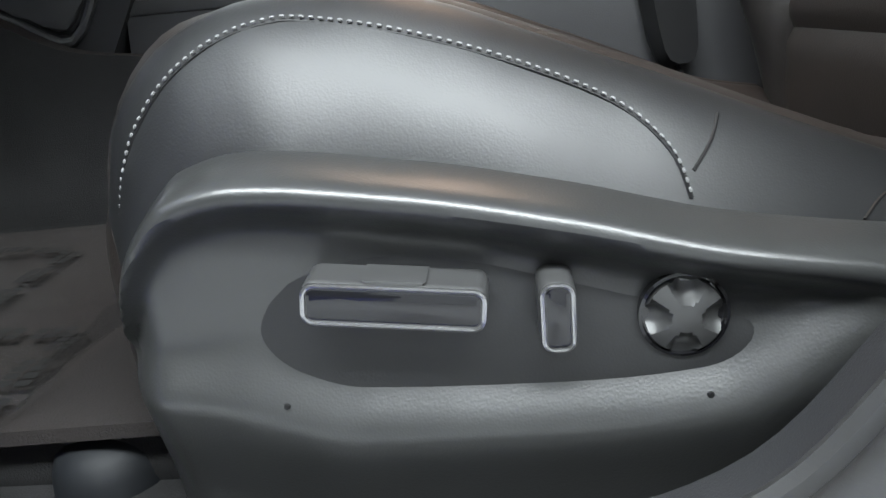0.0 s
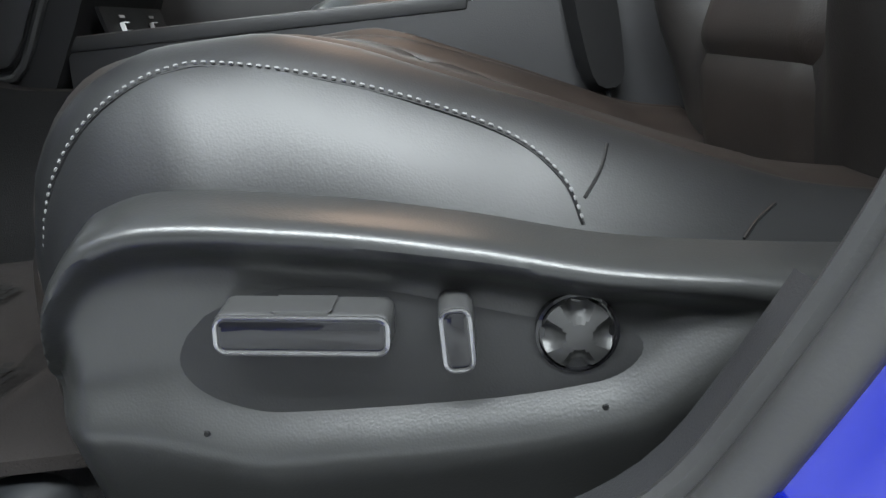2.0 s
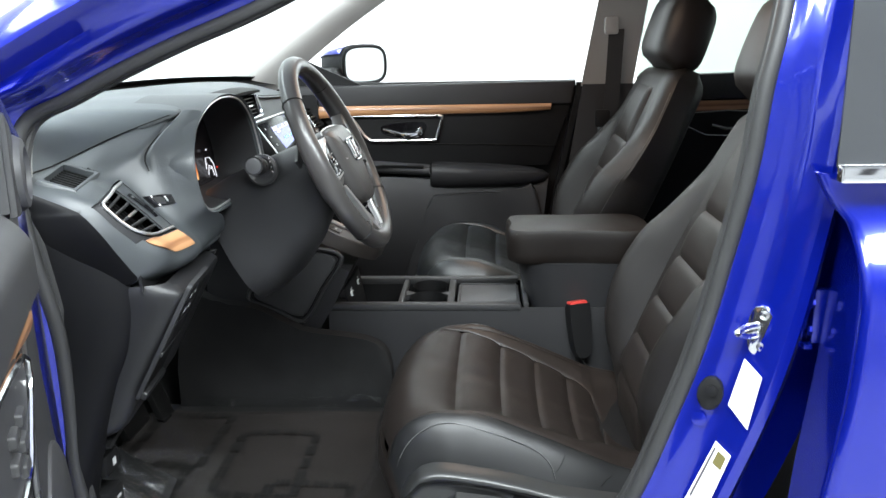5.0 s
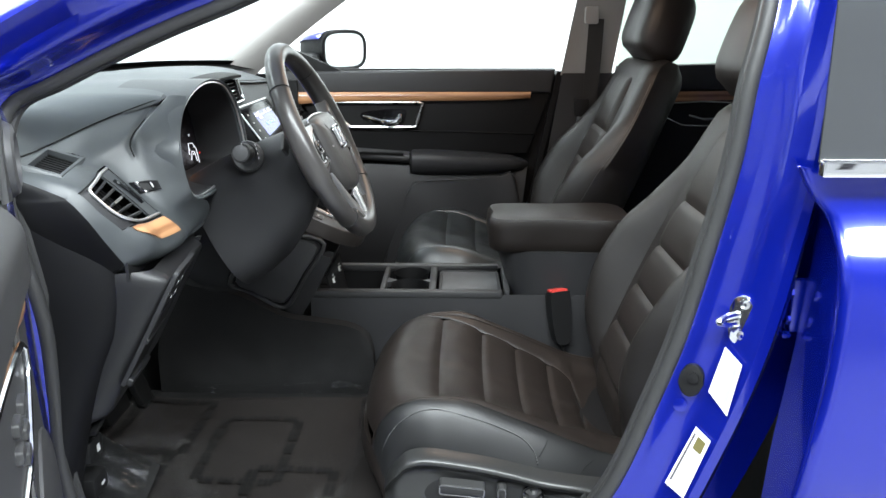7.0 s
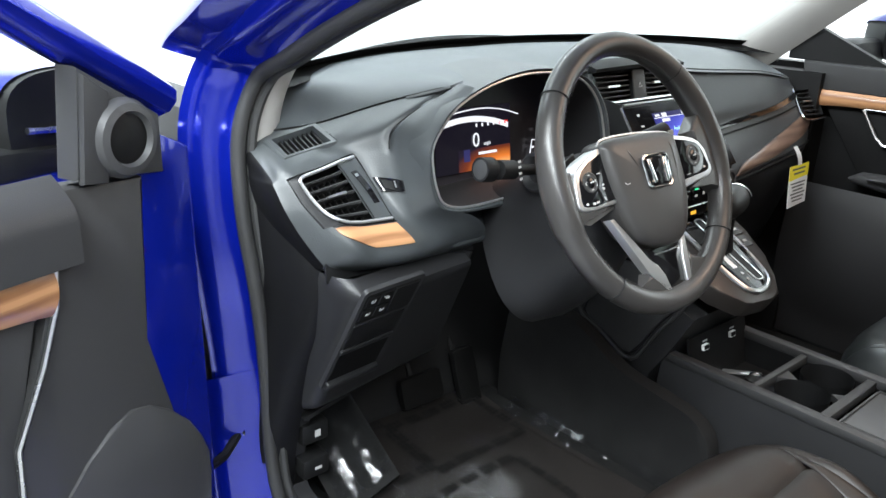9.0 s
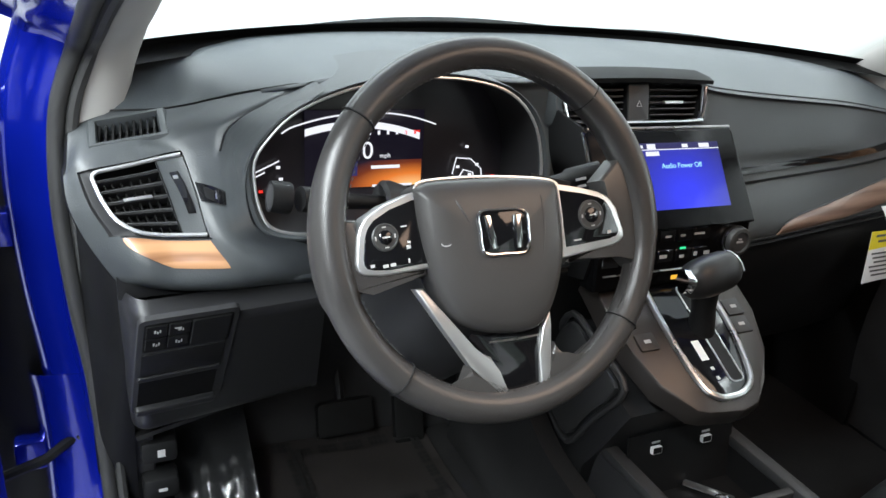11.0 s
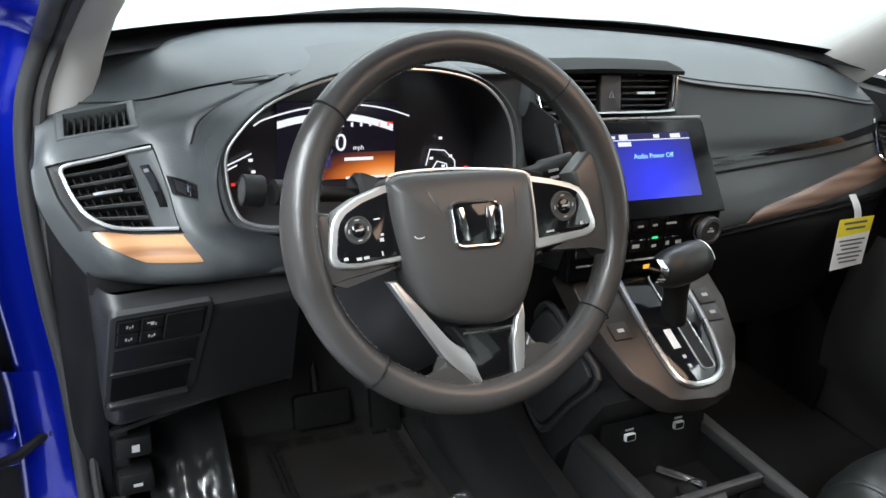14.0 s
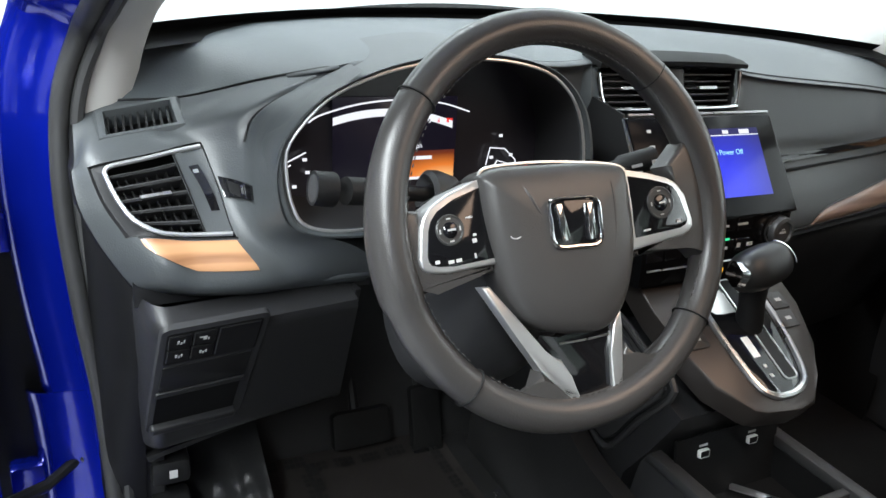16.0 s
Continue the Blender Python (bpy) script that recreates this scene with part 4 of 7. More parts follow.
part("knee_return", sheet(lambda u, v: (-0.479 + 0.031 * v, 0.640 + 0.15 * u + 0.130 * v, 0.848 - 0.228 * v - 0.02 * u), 6, 6, 0.006), KNEE, dash)
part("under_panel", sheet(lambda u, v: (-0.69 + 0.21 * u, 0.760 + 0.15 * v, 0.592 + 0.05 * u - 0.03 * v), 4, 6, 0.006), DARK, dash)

# air vents
def vent(fr, outline, slats, name="air_vent", label="black air vent with a chrome rim", chrome=None, tab=True):
    """outline: corners in the frame; slats across it."""
    ob = part(name, prism(outline, fr, -0.035, -0.030), DARK, dash, label)
    n = len(outline)
    bm = loft([[fr @ Vector((x, y, d)) for x, y in outline] for d in (-0.030, 0.002)], True, False)
    part("vent_wall", bm, DARK, ob)
    vs = [p[1] for p in outline]
    v0, v1 = min(vs), max(vs)
    for i in range(slats):
        v = v0 + (v1 - v0) * (i + 0.7) / (slats + 0.4)
        xs = []
        for (ax, ay), (bx, by) in zip(outline, outline[1:] + outline[:1]):
            if (ay - v) * (by - v) < 0:
                xs.append(ax + (bx - ax) * (v - ay) / (by - ay))
        if len(xs) < 2:
            continue
        a, b = min(xs) + 0.002, max(xs) - 0.002
        part("slat", prism([(a, v - 0.0013), (b, v - 0.0013), (b, v + 0.0013), (a, v + 0.0013)], fr, -0.026, -0.003, 0.0008, 1), PLASTIC, ob)
    if tab:
        v = v0 + (v1 - v0) * (slats // 2 + 0.7) / (slats + 0.4)
        u = sum(p[0] for p in outline) / n
        part("vent_tab", prism(rounded(u - 0.017, u + 0.017, v - 0.0022, v + 0.0022, 0.001, 2), fr, -0.006, 0.001, 0.0006, 1), SATIN, ob, "bright vent tab")
    if chrome:
        part("chrome_rim", tube(spline([fr @ Vector((x, y, 0.004)) for x, y in chrome], 6), 0.0026, 8, up=fr.col[2][:3]), CHROME, ob, "chrome rim")
    return ob


# ---- the driver's end of the dashboard: one moulded face with the vent, demister and wood strip let into it
# rows: pad seam, ridge over the vent, vent top, vent middle, vent foot, wood foot, lip, undercut;
# columns: outer edge, vent near end, vent middle, vent far end, hood fold, hood flank, hood lip
NET = [[Vector(p) for p in row] for row in (
    ((-.735, .835, 1.013), (-.690, .819, 1.018), (-.620, .813, 1.023), (-.550, .752, 1.055), (-.494, .676, 1.084), (-.488, .655, 1.087), (-.485, .640, 1.085)),
    ((-.741, .742, .978), (-.724, .741, .994), (-.678, .742, 1.002), (-.632, .744, 1.008), (-.571, .698, 1.037), (-.556, .665, 1.043), (-.548, .632, 1.041)),
    ((-.745, .722, .968), (-.720, .709, .979), (-.674, .715, .985), (-.625, .722, .993), (-.588, .692, 1.002), (-.578, .662, 1.005), (-.570, .626, 1.005)),
    ((-.742, .702, .942), (-.709, .687, .950), (-.665, .687, .955), (-.615, .690, .957), (-.593, .672, .962), (-.581, .648, .965), (-.571, .622, .965)),
    ((-.729, .689, .910), (-.692, .665, .924), (-.652, .661, .920), (-.607, .656, .919), (-.586, .650, .920), (-.574, .638, .927), (-.556, .618, .935)),
    ((-.713, .680, .882), (-.680, .646, .896), (-.640, .641, .889), (-.586, .634, .887), (-.556, .636, .889), (-.530, .630, .900), (-.500, .616, .915)),
    ((-.702, .678, .864), (-.675, .650, .872), (-.640, .640, .867), (-.586, .635, .865), (-.550, .637, .867), (-.500, .638, .872), (-.460, .630, .882)),
    ((-.700, .705, .850), (-.675, .680, .852), (-.640, .668, .850), (-.586, .660, .848), (-.550, .660, .848), (-.500, .660, .848), (-.460, .660, .848)))]


def crom(p, t):
    """A point at t of the curve through a list."""
    i = min(len(p) - 2, max(0, int(t)))
    f = t - i
    b, c = p[i], p[i + 1]
    a = p[i - 1] if i else b * 2 - c
    d = p[i + 2] if i + 2 < len(p) else c * 2 - b
    return 0.5 * (2 * b + (c - a) * f + (2 * a - 5 * b + 4 * c - d) * f * f + (3 * b - a - 3 * c + d) * f ** 3)


def end_point(u, v, out=0.0):
    """The driver's end face: u from 0 to 6 across, v from 0 to 7 down, out: metres proud."""
    at = lambda a, b: crom([crom(row, a) for row in NET], b)
    p = at(u, v)
    fold = 0.0045 * math.exp(-((u - 4) / 0.11) ** 2) * max(0.0, min(1.0, (2.15 - v) / 0.6))
    if out or fold > 1e-5:
        n = (at(u + 0.02, v) - at(u - 0.02, v)).cross(at(u, v + 0.02) - at(u, v - 0.02)).normalized()
        if n.dot(Vector((-0.3, -1, 0.6))) < 0:
            n = -n
        p = p + n * (out - fold)
    return p


DF = axes((-0.676, 0.7725, 1.0085), (0.085, 0.007, 0.013), (0.010, 0.055, 0.0165))
DEM = [(-0.044, -0.027), (0.039, -0.029), (0.046, 0.027), (-0.036, 0.027)]
dem_back = DF.inverted()


def gauge_of(x, y, poly):
    """How far out a point lies, 1 on the polygon's edge."""
    cx, cy = sum(q[0] for q in poly) / len(poly), sum(q[1] for q in poly) / len(poly)
    g = 0.0
    for (ax, ay), (bx, by) in zip(poly, poly[1:] + poly[:1]):
        nx, ny = by - ay, ax - bx
        g = max(g, (nx * (x - cx) + ny * (y - cy)) / (nx * (ax - cx) + ny * (ay - cy)))
    return g


def pad_point(x, k):
    """The top pad, whose rear edge follows the seam of the driver's end face."""
    p = dash_point(x, k)
    if x < -0.494 and k > 1:
        xs = [q.x for q in NET[0][:5]]
        goal = Vector((x, float(pchip(xs, [q.y for q in NET[0][:5]], x)[0]), float(pchip(xs, [q.z for q in NET[0][:5]], x)[0])))
        p += (goal - dash_point(x, 2.02)) * ((k - 1) / 1.02)
    return p


part("top_pad", sheet(lambda u, v: pad_point(-0.735 + 1.47 * u, 2.02 * v), 110, 18, 0.0015), PAD, dash, "charcoal grained top pad")
part("seam_shadow", tube([end_point(u, 0.02, 0.0004) for u in np.linspace(0.1, 4.05, 50)], 0.0017, 6), DARK, dash)
VENT_EDGE = (0.62, 3.06, 1.88, 4.05)


def end_face():
    nu, nv = 120, 140
    us = sorted(set([6 * i / nu for i in range(nu + 1)] + list(VENT_EDGE[:2])))
    vs = sorted(set([7 * j / nv for j in range(nv + 1)] + list(VENT_EDGE[2:])))
    grid = [[end_point(u, v) for v in vs] for u in us]
    bm = bmesh.new()
    made = [[bm.verts.new(p) for p in row] for row in grid]
    for i in range(len(us) - 1):
        for j in range(len(vs) - 1):
            um, vm = (us[i] + us[i + 1]) / 2, (vs[j] + vs[j + 1]) / 2
            q = dem_back @ ((grid[i][j] + grid[i + 1][j + 1]) / 2)
            if VENT_EDGE[0] < um < VENT_EDGE[1] and VENT_EDGE[2] < vm < VENT_EDGE[3] or vm < 1.3 and gauge_of(q.x, q.y, DEM) < 1.0:
                continue
            bm.faces.new((made[i][j], made[i + 1][j], made[i + 1][j + 1], made[i][j + 1]))
    bmesh.ops.delete(bm, geom=[v for v in bm.verts if not v.link_faces], context="VERTS")
    return part("driver_end_face", bm, FACE, dash, "charcoal moulded dashboard end")


end_face()


# chrome line of the vent: far end, top, near end, foot, far end
VLOOP = [(3.0, 2.03), (2.5, 2.02), (2.0, 2.02), (1.6, 2.03)]
VLOOP += [(1.26 - 0.24 * math.sin(radians(a)), 2.24 - 0.20 * math.cos(radians(a))) for a in (0, 25, 50, 75, 90)]
VLOOP += [(1.02, 2.6), (1.03, 2.95)]
VLOOP += [(1.60 - 0.56 * math.cos(radians(a)), 3.34 + 0.62 * math.sin(radians(a))) for a in (0, 20, 40, 60, 80, 90)]
VLOOP += [(2.0, 3.97), (2.5, 3.97), (3.0, 3.97)]
lv = part("air_vent", sheet(lambda u, v: end_point(0.95 + 2.1 * u, 1.96 + 2.06 * v, -0.032), 14, 14, 0.001), DARK, dash, "black air vent with a chrome rim")
part("vent_wall", loft([[end_point(u, v, d) for u, v in VLOOP] for d in (-0.031, -0.016, 0.0005)], True, False), DARK, lv)


def vent_border():
    """The dark frame between the face and the chrome line."""
    u0, u1, v0, v1 = VENT_EDGE
    outer = []
    for u, v in VLOOP:
        du, dv = u - 2.1, (v - 3.0) * 1.05
        k = max(abs(du) / ((2.1 - u0) if du < 0 else (u1 - 2.1)), abs(dv) / ((3.0 - v0) * 1.05 if dv < 0 else (v1 - 3.0) * 1.05))
        outer.append((2.1 + du / k, 3.0 + dv / k / 1.05))
    corners = {(-1, -1): (u0, v0), (-1, 1): (u0, v1)}
    for cu, cv in corners.values():
        i = min(range(len(outer)), key=lambda i: (outer[i][0] - cu) ** 2 + ((outer[i][1] - cv) * 1.2) ** 2)
        outer[i] = (cu, cv)
    rings = []
    for t, d in ((0.0, 0.0), (0.10, -0.0035), (0.8, -0.0035), (1.0, -0.0005)):
        rings.append([end_point(a[0] + (b[0] - a[0]) * t, a[1] + (b[1] - a[1]) * t, d) for a, b in zip(outer, VLOOP)])
    return part("vent_border", loft(rings, True, False), ENDCAP, lv)


vent_border()


def loop_left(v):
    """The near end of the vent's opening at height v."""
    best = 3.0
    for (au, av), (bu, bv) in zip(VLOOP, VLOOP[1:]):
        if (av - v) * (bv - v) <= 0 and av != bv:
            best = min(best, au + (bu - au) * (v - av) / (bv - av))
    return best


for i in range(5):
    v = 2.30 + 0.335 * i
    u0 = loop_left(v) + 0.03
    bm = loft([[end_point(u, v + a, d) for a, d in ((-0.045, -0.004), (0.0, -0.0022), (0.045, -0.004), (0.045, -0.024), (-0.045, -0.024))] for u in np.linspace(u0, 2.42, 9)])
    part("slat", bm, PLASTIC, lv)
for i in range(6):
    u = 1.25 + 0.2 * i
    part("vane", loft([[end_point(u + a, v, d) for a, d in ((-0.02, -0.014), (0.02, -0.014), (0.02, -0.029), (-0.02, -0.029))] for v in np.linspace(2.12 if u > 1.3 else 2.3, 3.85 if u > 1.45 else 3.5, 6)]), DARK, lv)
part("vent_tab", loft([[end_point(u, 2.97 + a, d) for a, d in ((-0.05, -0.004), (-0.04, 0.0012), (0.04, 0.0012), (0.05, -0.004))] for u in np.linspace(1.50, 2.12, 6)]), SATIN, lv, "bright vent tab")
part("chrome_rim", tube([end_point(u, v, 0.0006) for u, v in VLOOP], 0.0024, 8, up=(0.3, -1, 0.4)), BRIGHT, lv, "chrome rim")
part("vent_side", sheet(lambda u, v: end_point(2.42 + 0.60 * u, 2.06 + 1.88 * v, 0.0), 8, 14, 0.003), FACE, lv)
part("vent_thumbwheel", sheet(lambda u, v: end_point(2.60 + 0.19 * u + 0.10 * v, 2.46 + 1.0 * v, 0.0009 + 0.0022 * math.sin(math.pi * v)), 4, 12, 0.001), GLOSS, lv, "black vent thumbwheel")
part("thumbwheel_mark", sheet(lambda u, v: end_point(2.635 + 0.10 * u, 2.56 + 0.08 * v, 0.0026), 2, 2, 0.0004), SATIN, lv)
part("vent_seam", tube([end_point(2.425, v, 0.0004) for v in np.linspace(2.08, 3.93, 12)], 0.0009, 6), DARK, lv)
part("vent_seam", tube([end_point(u, 4.07, 0.0002) for u in np.linspace(0.9, 3.1, 14)], 0.0009, 6), DARK, lv)
# side demister on top
dem = part("demister_vent", prism(DEM, DF, -0.024, -0.018), DARK, dash, "black side window demister grille")
part("demister_rim", loft([[DF @ Vector((x * s, y * s, d)) for x, y in DEM] for s, d in ((0.80, -0.019), (0.81, -0.001), (0.84, 0.0030), (0.93, 0.0036), (1.0, 0.0032), (1.06, 0.0005), (1.14, -0.0065))], True, False), FACE, dem, "raised charcoal rim")
for i in range(9):
    u = -0.036 + 0.0076 * i
    part("slat", prism([(u, -0.020), (u + 0.0024, -0.020), (u + 0.0104, 0.020), (u + 0.008, 0.020)], DF, -0.014, -0.003), DARK, dem)
# small gloss block between vent and hood
bkp = part("gloss_block", sheet(lambda u, v: end_point(3.14 + 1.35 * u, 2.76 + 0.16 * u + (0.44 - 0.12 * u) * v, 0.0035), 12, 5, 0.006), GLOSS, dash, "gloss black trim block")
part("block_slot", sheet(lambda u, v: end_point(3.45 + 0.50 * u, 2.86 + 0.08 * u + 0.26 * v, 0.0045), 6, 4, 0.001), DARK, bkp)
part("block_glint", sheet(lambda u, v: end_point(4.02 + 0.10 * u, 2.93 + 0.20 * v, 0.0048), 2, 4, 0.0006), SATIN, bkp)
# wood strip under the vent
part("wood_strip", sheet(lambda u, v: end_point(0.93 + 0.95 * v ** 2.6 + (2.07 - 0.95 * v ** 2.6) * u, 4.13 + 0.84 * v, 0.0016 + 0.0014 * math.sin(math.pi * v) ** 0.6), 50, 10, 0.004), WOOD, dash, "light brown wood grain strip")
part("fold_line", tube([end_point(4.0, v, 0.0006) for v in np.linspace(0.05, 1.95, 30)], 0.0013, 6), DARK, dash, "dark fold line beside the hood")
def dash_end(u, v):
    """The end of the dashboard, rounding from the face towards the door seal."""
    a = end_point(0.0, 7 * v)
    b = a + Vector((-0.010, 0.022, -0.004))
    c = Vector((-0.724, 0.90, 1.0 - 0.16 * v))
    return a * (1 - u) ** 2 + b * 2 * u * (1 - u) + c * u * u


part("dash_end", sheet(dash_end, 12, 50, 0.001), CAP_SHADED, dash)

# instrument hood
ring = [(-.567, 1.010), (-.552, 1.034), (-.525, 1.060), (-.485, 1.080), (-.440, 1.094), (-.390, 1.102), (-.350, 1.103), (-.305, 1.099), (-.262, 1.088), (-.232, 1.068), (-.212, 1.040), (-.202, 1.005), (-.200, .970), (-.208, .935), (-.230, .925), (-.300, .922), (-.400, .922), (-.490, .922), (-.530, .926), (-.552, .936), (-.562, .955), (-.567, .980)]
rc = (-0.385, 1.005)
def hood_ring(grow, yy, lean=0.12):
    out = []
    for x, z in ring:
        dx, dz = x - rc[0], z - rc[1]
        L = math.hypot(dx, dz)
        g = grow if grow < 0.003 else grow * (0.12 + 0.88 * min(1.0, max(0.0, (1.085 - z) / 0.07)))
        out.append(Vector((x + dx / L * g, yy + lean * (z - 1.0), z + dz / L * g)))
    return spline(out, 3, True)
cl = part("instrument_hood", loft([hood_ring(0.010, 0.760), hood_ring(0.010, 0.70), hood_ring(0.010, 0.660), hood_ring(0.008, 0.636), hood_ring(0.004, 0.628), hood_ring(0.0, 0.6275), hood_ring(-0.0035, 0.631), hood_ring(-0.006, 0.640)], True, False), FACE, dash, "charcoal instrument hood")
part("hood_inside", loft([hood_ring(-0.006, 0.640), hood_ring(-0.0085, 0.68), hood_ring(-0.012, 0.727)], True, False), ENDCAP, cl, "black inner hood wall")
part("hood_rim", tube(hood_ring(-0.0060, 0.6325), 0.0019, 8, True, up=(0, 1, 0)), BRIGHT, cl, "thin bright hood rim")
face = hood_ring(-0.0118, 0.726)
bm = bmesh.new()
bm.faces.new([bm.verts.new(p) for p in face])
bmesh.ops.triangulate(bm, faces=bm.faces[:])
part("instrument_face", bm, DIALM, cl, "gloss black instrument panel")
CF = axes((0, 0.7215 - 0.12, 0), (1, 0, 0), (0, 0.12, 1))
def cp(x, z):
    """A point of the instrument face, in its frame."""
    return (x, math.hypot(0.12, 1) * z)
def on_face(d):
    return CF @ Matrix.Translation((0, 0, d))
def quad(x0, x1, z0, z1, m, d=0.002, name="display_block", skew=0.0):
    bm = prism([cp(x0, z0), cp(x1, z0), cp(x1 + skew, z1), cp(x0 + skew, z1)], on_face(d), -0.0004, 0.0004)
    return part(name, bm, m, cl)
quad(-.484, -.330, .945, 1.040, SCR_DARK, 0.0016, "centre_display")
def tach(u, v):
    x = -.484 + .148 * u
    return on_face(0.003) @ Vector((*cp(x, 1.0185 - 2.2 * (x + .42) ** 2 + .0085 * v), 0))
part("tachometer_bar", sheet(tach, 20, 1, 0.0004), SCR_WHITE, cl)
for i in range(6):
    quad(-.404 + .012 * i, -.401 + .012 * i, 1.010, 1.015, SCR_RED if i > 3 else SCR_WHITE, 0.003, "tachometer_mark")
quad(-.362, -.336, 1.012, 1.0145, SCR_RED, 0.0028, "tachometer_bar")
words("0", 0.030, CF @ Matrix.Translation((-.405, math.hypot(.12, 1) * .990, .004)), SCR_WHITE, cl, "speed_digit")
words("mph", 0.008, CF @ Matrix.Translation((-.382, math.hypot(.12, 1) * .984, .004)), SCR_WHITE, cl, "speed_unit")
quad(-.440, -.332, .9455, .978, SCR_WARM, 0.0024, "warm_display")
quad(-.400, -.362, .968, .972, SCR_WHITE, 0.0034, "display_text_bar")
quad(-.398, -.345, .945, .948, SCR_WHITE, 0.0036, "display_text_bar")
quad(-.430, -.418, .960, .978, SCR_NAVY, 0.0034, "display_icon")
arcp = spline([CF @ Vector((*cp(x, z), 0.005)) for x, z in ((-.512, 1.014), (-.497, 1.022), (-.451, 1.033), (-.395, 1.037), (-.350, 1.032), (-.315, 1.022))], 6)
part("display_arc", tube(arcp, 0.0010, 6), SCR_WHITE, cl)
# side gauges
def gauge(points, marks):
    part("gauge_line", tube([CF @ Vector((*cp(x, z), 0.004)) for x, z in points], 0.0009, 6), SCR_WHITE, cl)
    for x, z, m in marks:
        quad(x - .0024, x + .0024, z - .0017, z + .0017, m, 0.003, "gauge_mark")
gauge([(-.546, .968), (-.530, .975), (-.515, .982)], [(-.516, .974, SCR_WHITE), (-.513, .960, SCR_WHITE), (-.537, .946, SCR_RED), (-.528, .945, SCR_WHITE), (-.528, .929, SCR_WHITE)])
gauge([(-.288, .957), (-.283, .978), (-.262, .976), (-.246, .962), (-.243, .935)], [(-.268, .992, SCR_WHITE), (-.280, .966, SCR_WHITE), (-.262, .955, SCR_WHITE), (-.228, .952, SCR_RED)])
gauge([(-.282, .946), (-.272, .962), (-.258, .958), (-.253, .940)], [(-.252, .968, SCR_WHITE)])
gauge([(-.547, .962), (-.532, .969)], [])


CV = axes((0.0, 0.724, 1.048), (1, 0, 0), (0, 0.30, 1))
HOLES = [(CV, [(-.122, -.026), (.115, -.026), (.120, .026), (-.126, .026)], 1.12)]
BACKS = [(f, f.inverted(), q, s) for f, q, s in HOLES]


def face_point(x, k, out=0.0):
    """A point of the skin, drawn into the plane of the centre vents."""
    p = dash_point(x, k, out)
    for f, back, poly, reach in BACKS:
        q = back @ p
        if abs(q.z) < 0.09:
            g = gauge_of(q.x, q.y, poly)
            if g < reach:
                t = min(1.0, (reach - g) / (reach - 1.1))
                t = t * t * (3 - 2 * t) * max(0.0, min(1.0, (0.09 - abs(q.z)) / 0.03))
                p = f @ Vector((q.x, q.y, q.z * (1 - t) + (out - 0.001) * t))
    return p


def skin():
    """The dashboard's face, with openings for the vents."""
    nu, nv = 210, 100
    grid = [[face_point(-0.535 + 1.27 * i / nu, 2.03 + 5.57 * j / nv) for j in range(nv + 1)] for i in range(nu + 1)]
    bm = bmesh.new()
    vs = [[bm.verts.new(p) for p in row] for row in grid]
    for i in range(nu):
        for j in range(nv):
            mid = (grid[i][j] + grid[i + 1][j + 1]) / 2
            hit = False
            for f, back, poly, reach in BACKS:
                q = back @ mid
                hit = hit or (abs(q.z) < 0.02 and gauge_of(q.x, q.y, poly) < 0.99)
            hit = hit or (mid.y < 0.80 and gauge_of(mid.x, mid.z, ring) < 0.985)
            if not hit:
                bm.faces.new((vs[i][j], vs[i + 1][j], vs[i + 1][j + 1], vs[i][j + 1]))
    bmesh.ops.delete(bm, geom=[v for v in bm.verts if not v.link_faces], context="VERTS")
    return part("upper_face", bm, FACE, dash, "charcoal dashboard face")


skin()


def end_filler(u, v):
    """The rounded end of the dashboard between its cap and the door seal."""
    z = 0.96 - 0.52 * v
    y = float(pchip([.42, .50, .60, .70, .764, .83, .875, .96], [.80, .79, .765, .730, .702, .690, .695, .73], z)[0])
    a = u * math.pi / 2
    return (-0.690 - 0.050 * math.sin(a), y + (0.81 - y) * (1 - math.cos(a)), z)


part("end_panel", sheet(end_filler, 16, 40, 0.003), CAP_SHADED, dash, "plastic end panel beside the door seal, darkened for shade")
def on_dash(x, z, out=0.0):
    """The point of the passenger's face at a height."""
    k = min(np.linspace(3.6, 7.6, 201), key=lambda k: abs(dash_point(x, k).z - z))
    p = dash_point(x, float(k), out)
    return Vector((p.x, p.y, z + out * 0.4))


def far_wood(u, v):
    x = .246 + .445 * u
    lo = .849 + .128 * (x - .248)
    hi = float(pchip([.246, .262, .290, .375, .530, .70], [.8495, .868, .8790, .8935, .922, .950], x)[0])
    return on_dash(x, lo + (hi - lo) * v, .003 + .003 * math.sin(math.pi * v) ** .7)


part("wood_strip", sheet(far_wood, 60, 10, 0.004), WOOD_DARK, dash, "dark brown wood grain strip")
part("strip_edge", tube([on_dash(x, float(pchip([.262, .290, .375, .530, .70], [.8700, .8805, .8950, .9235, .9515], x)[0]), .0035) for x in np.linspace(.266, .69, 40)], .0013, 6), LIDTRIM, dash, "fine edge over the wood strip")
part("trim_line", tube([dash_point(x, 7.0, 0.003) for x in np.linspace(0.165, 0.69, 30)], 0.002, 6), DARK, dash)
part("gloss_strip", sheet(lambda u, v: on_dash(.152 + .52 * u, .9395 + .075 * .52 * u + (.0085 + .004 * u) * v, .0065), 40, 4, 0.006), GLOSS, dash, "gloss black strip")
part("strip_edge", tube([on_dash(x, .9300 + .066 * (x - .16), .0030) for x in np.linspace(.155, .68, 40)], .0022, 6), FRIT, dash)



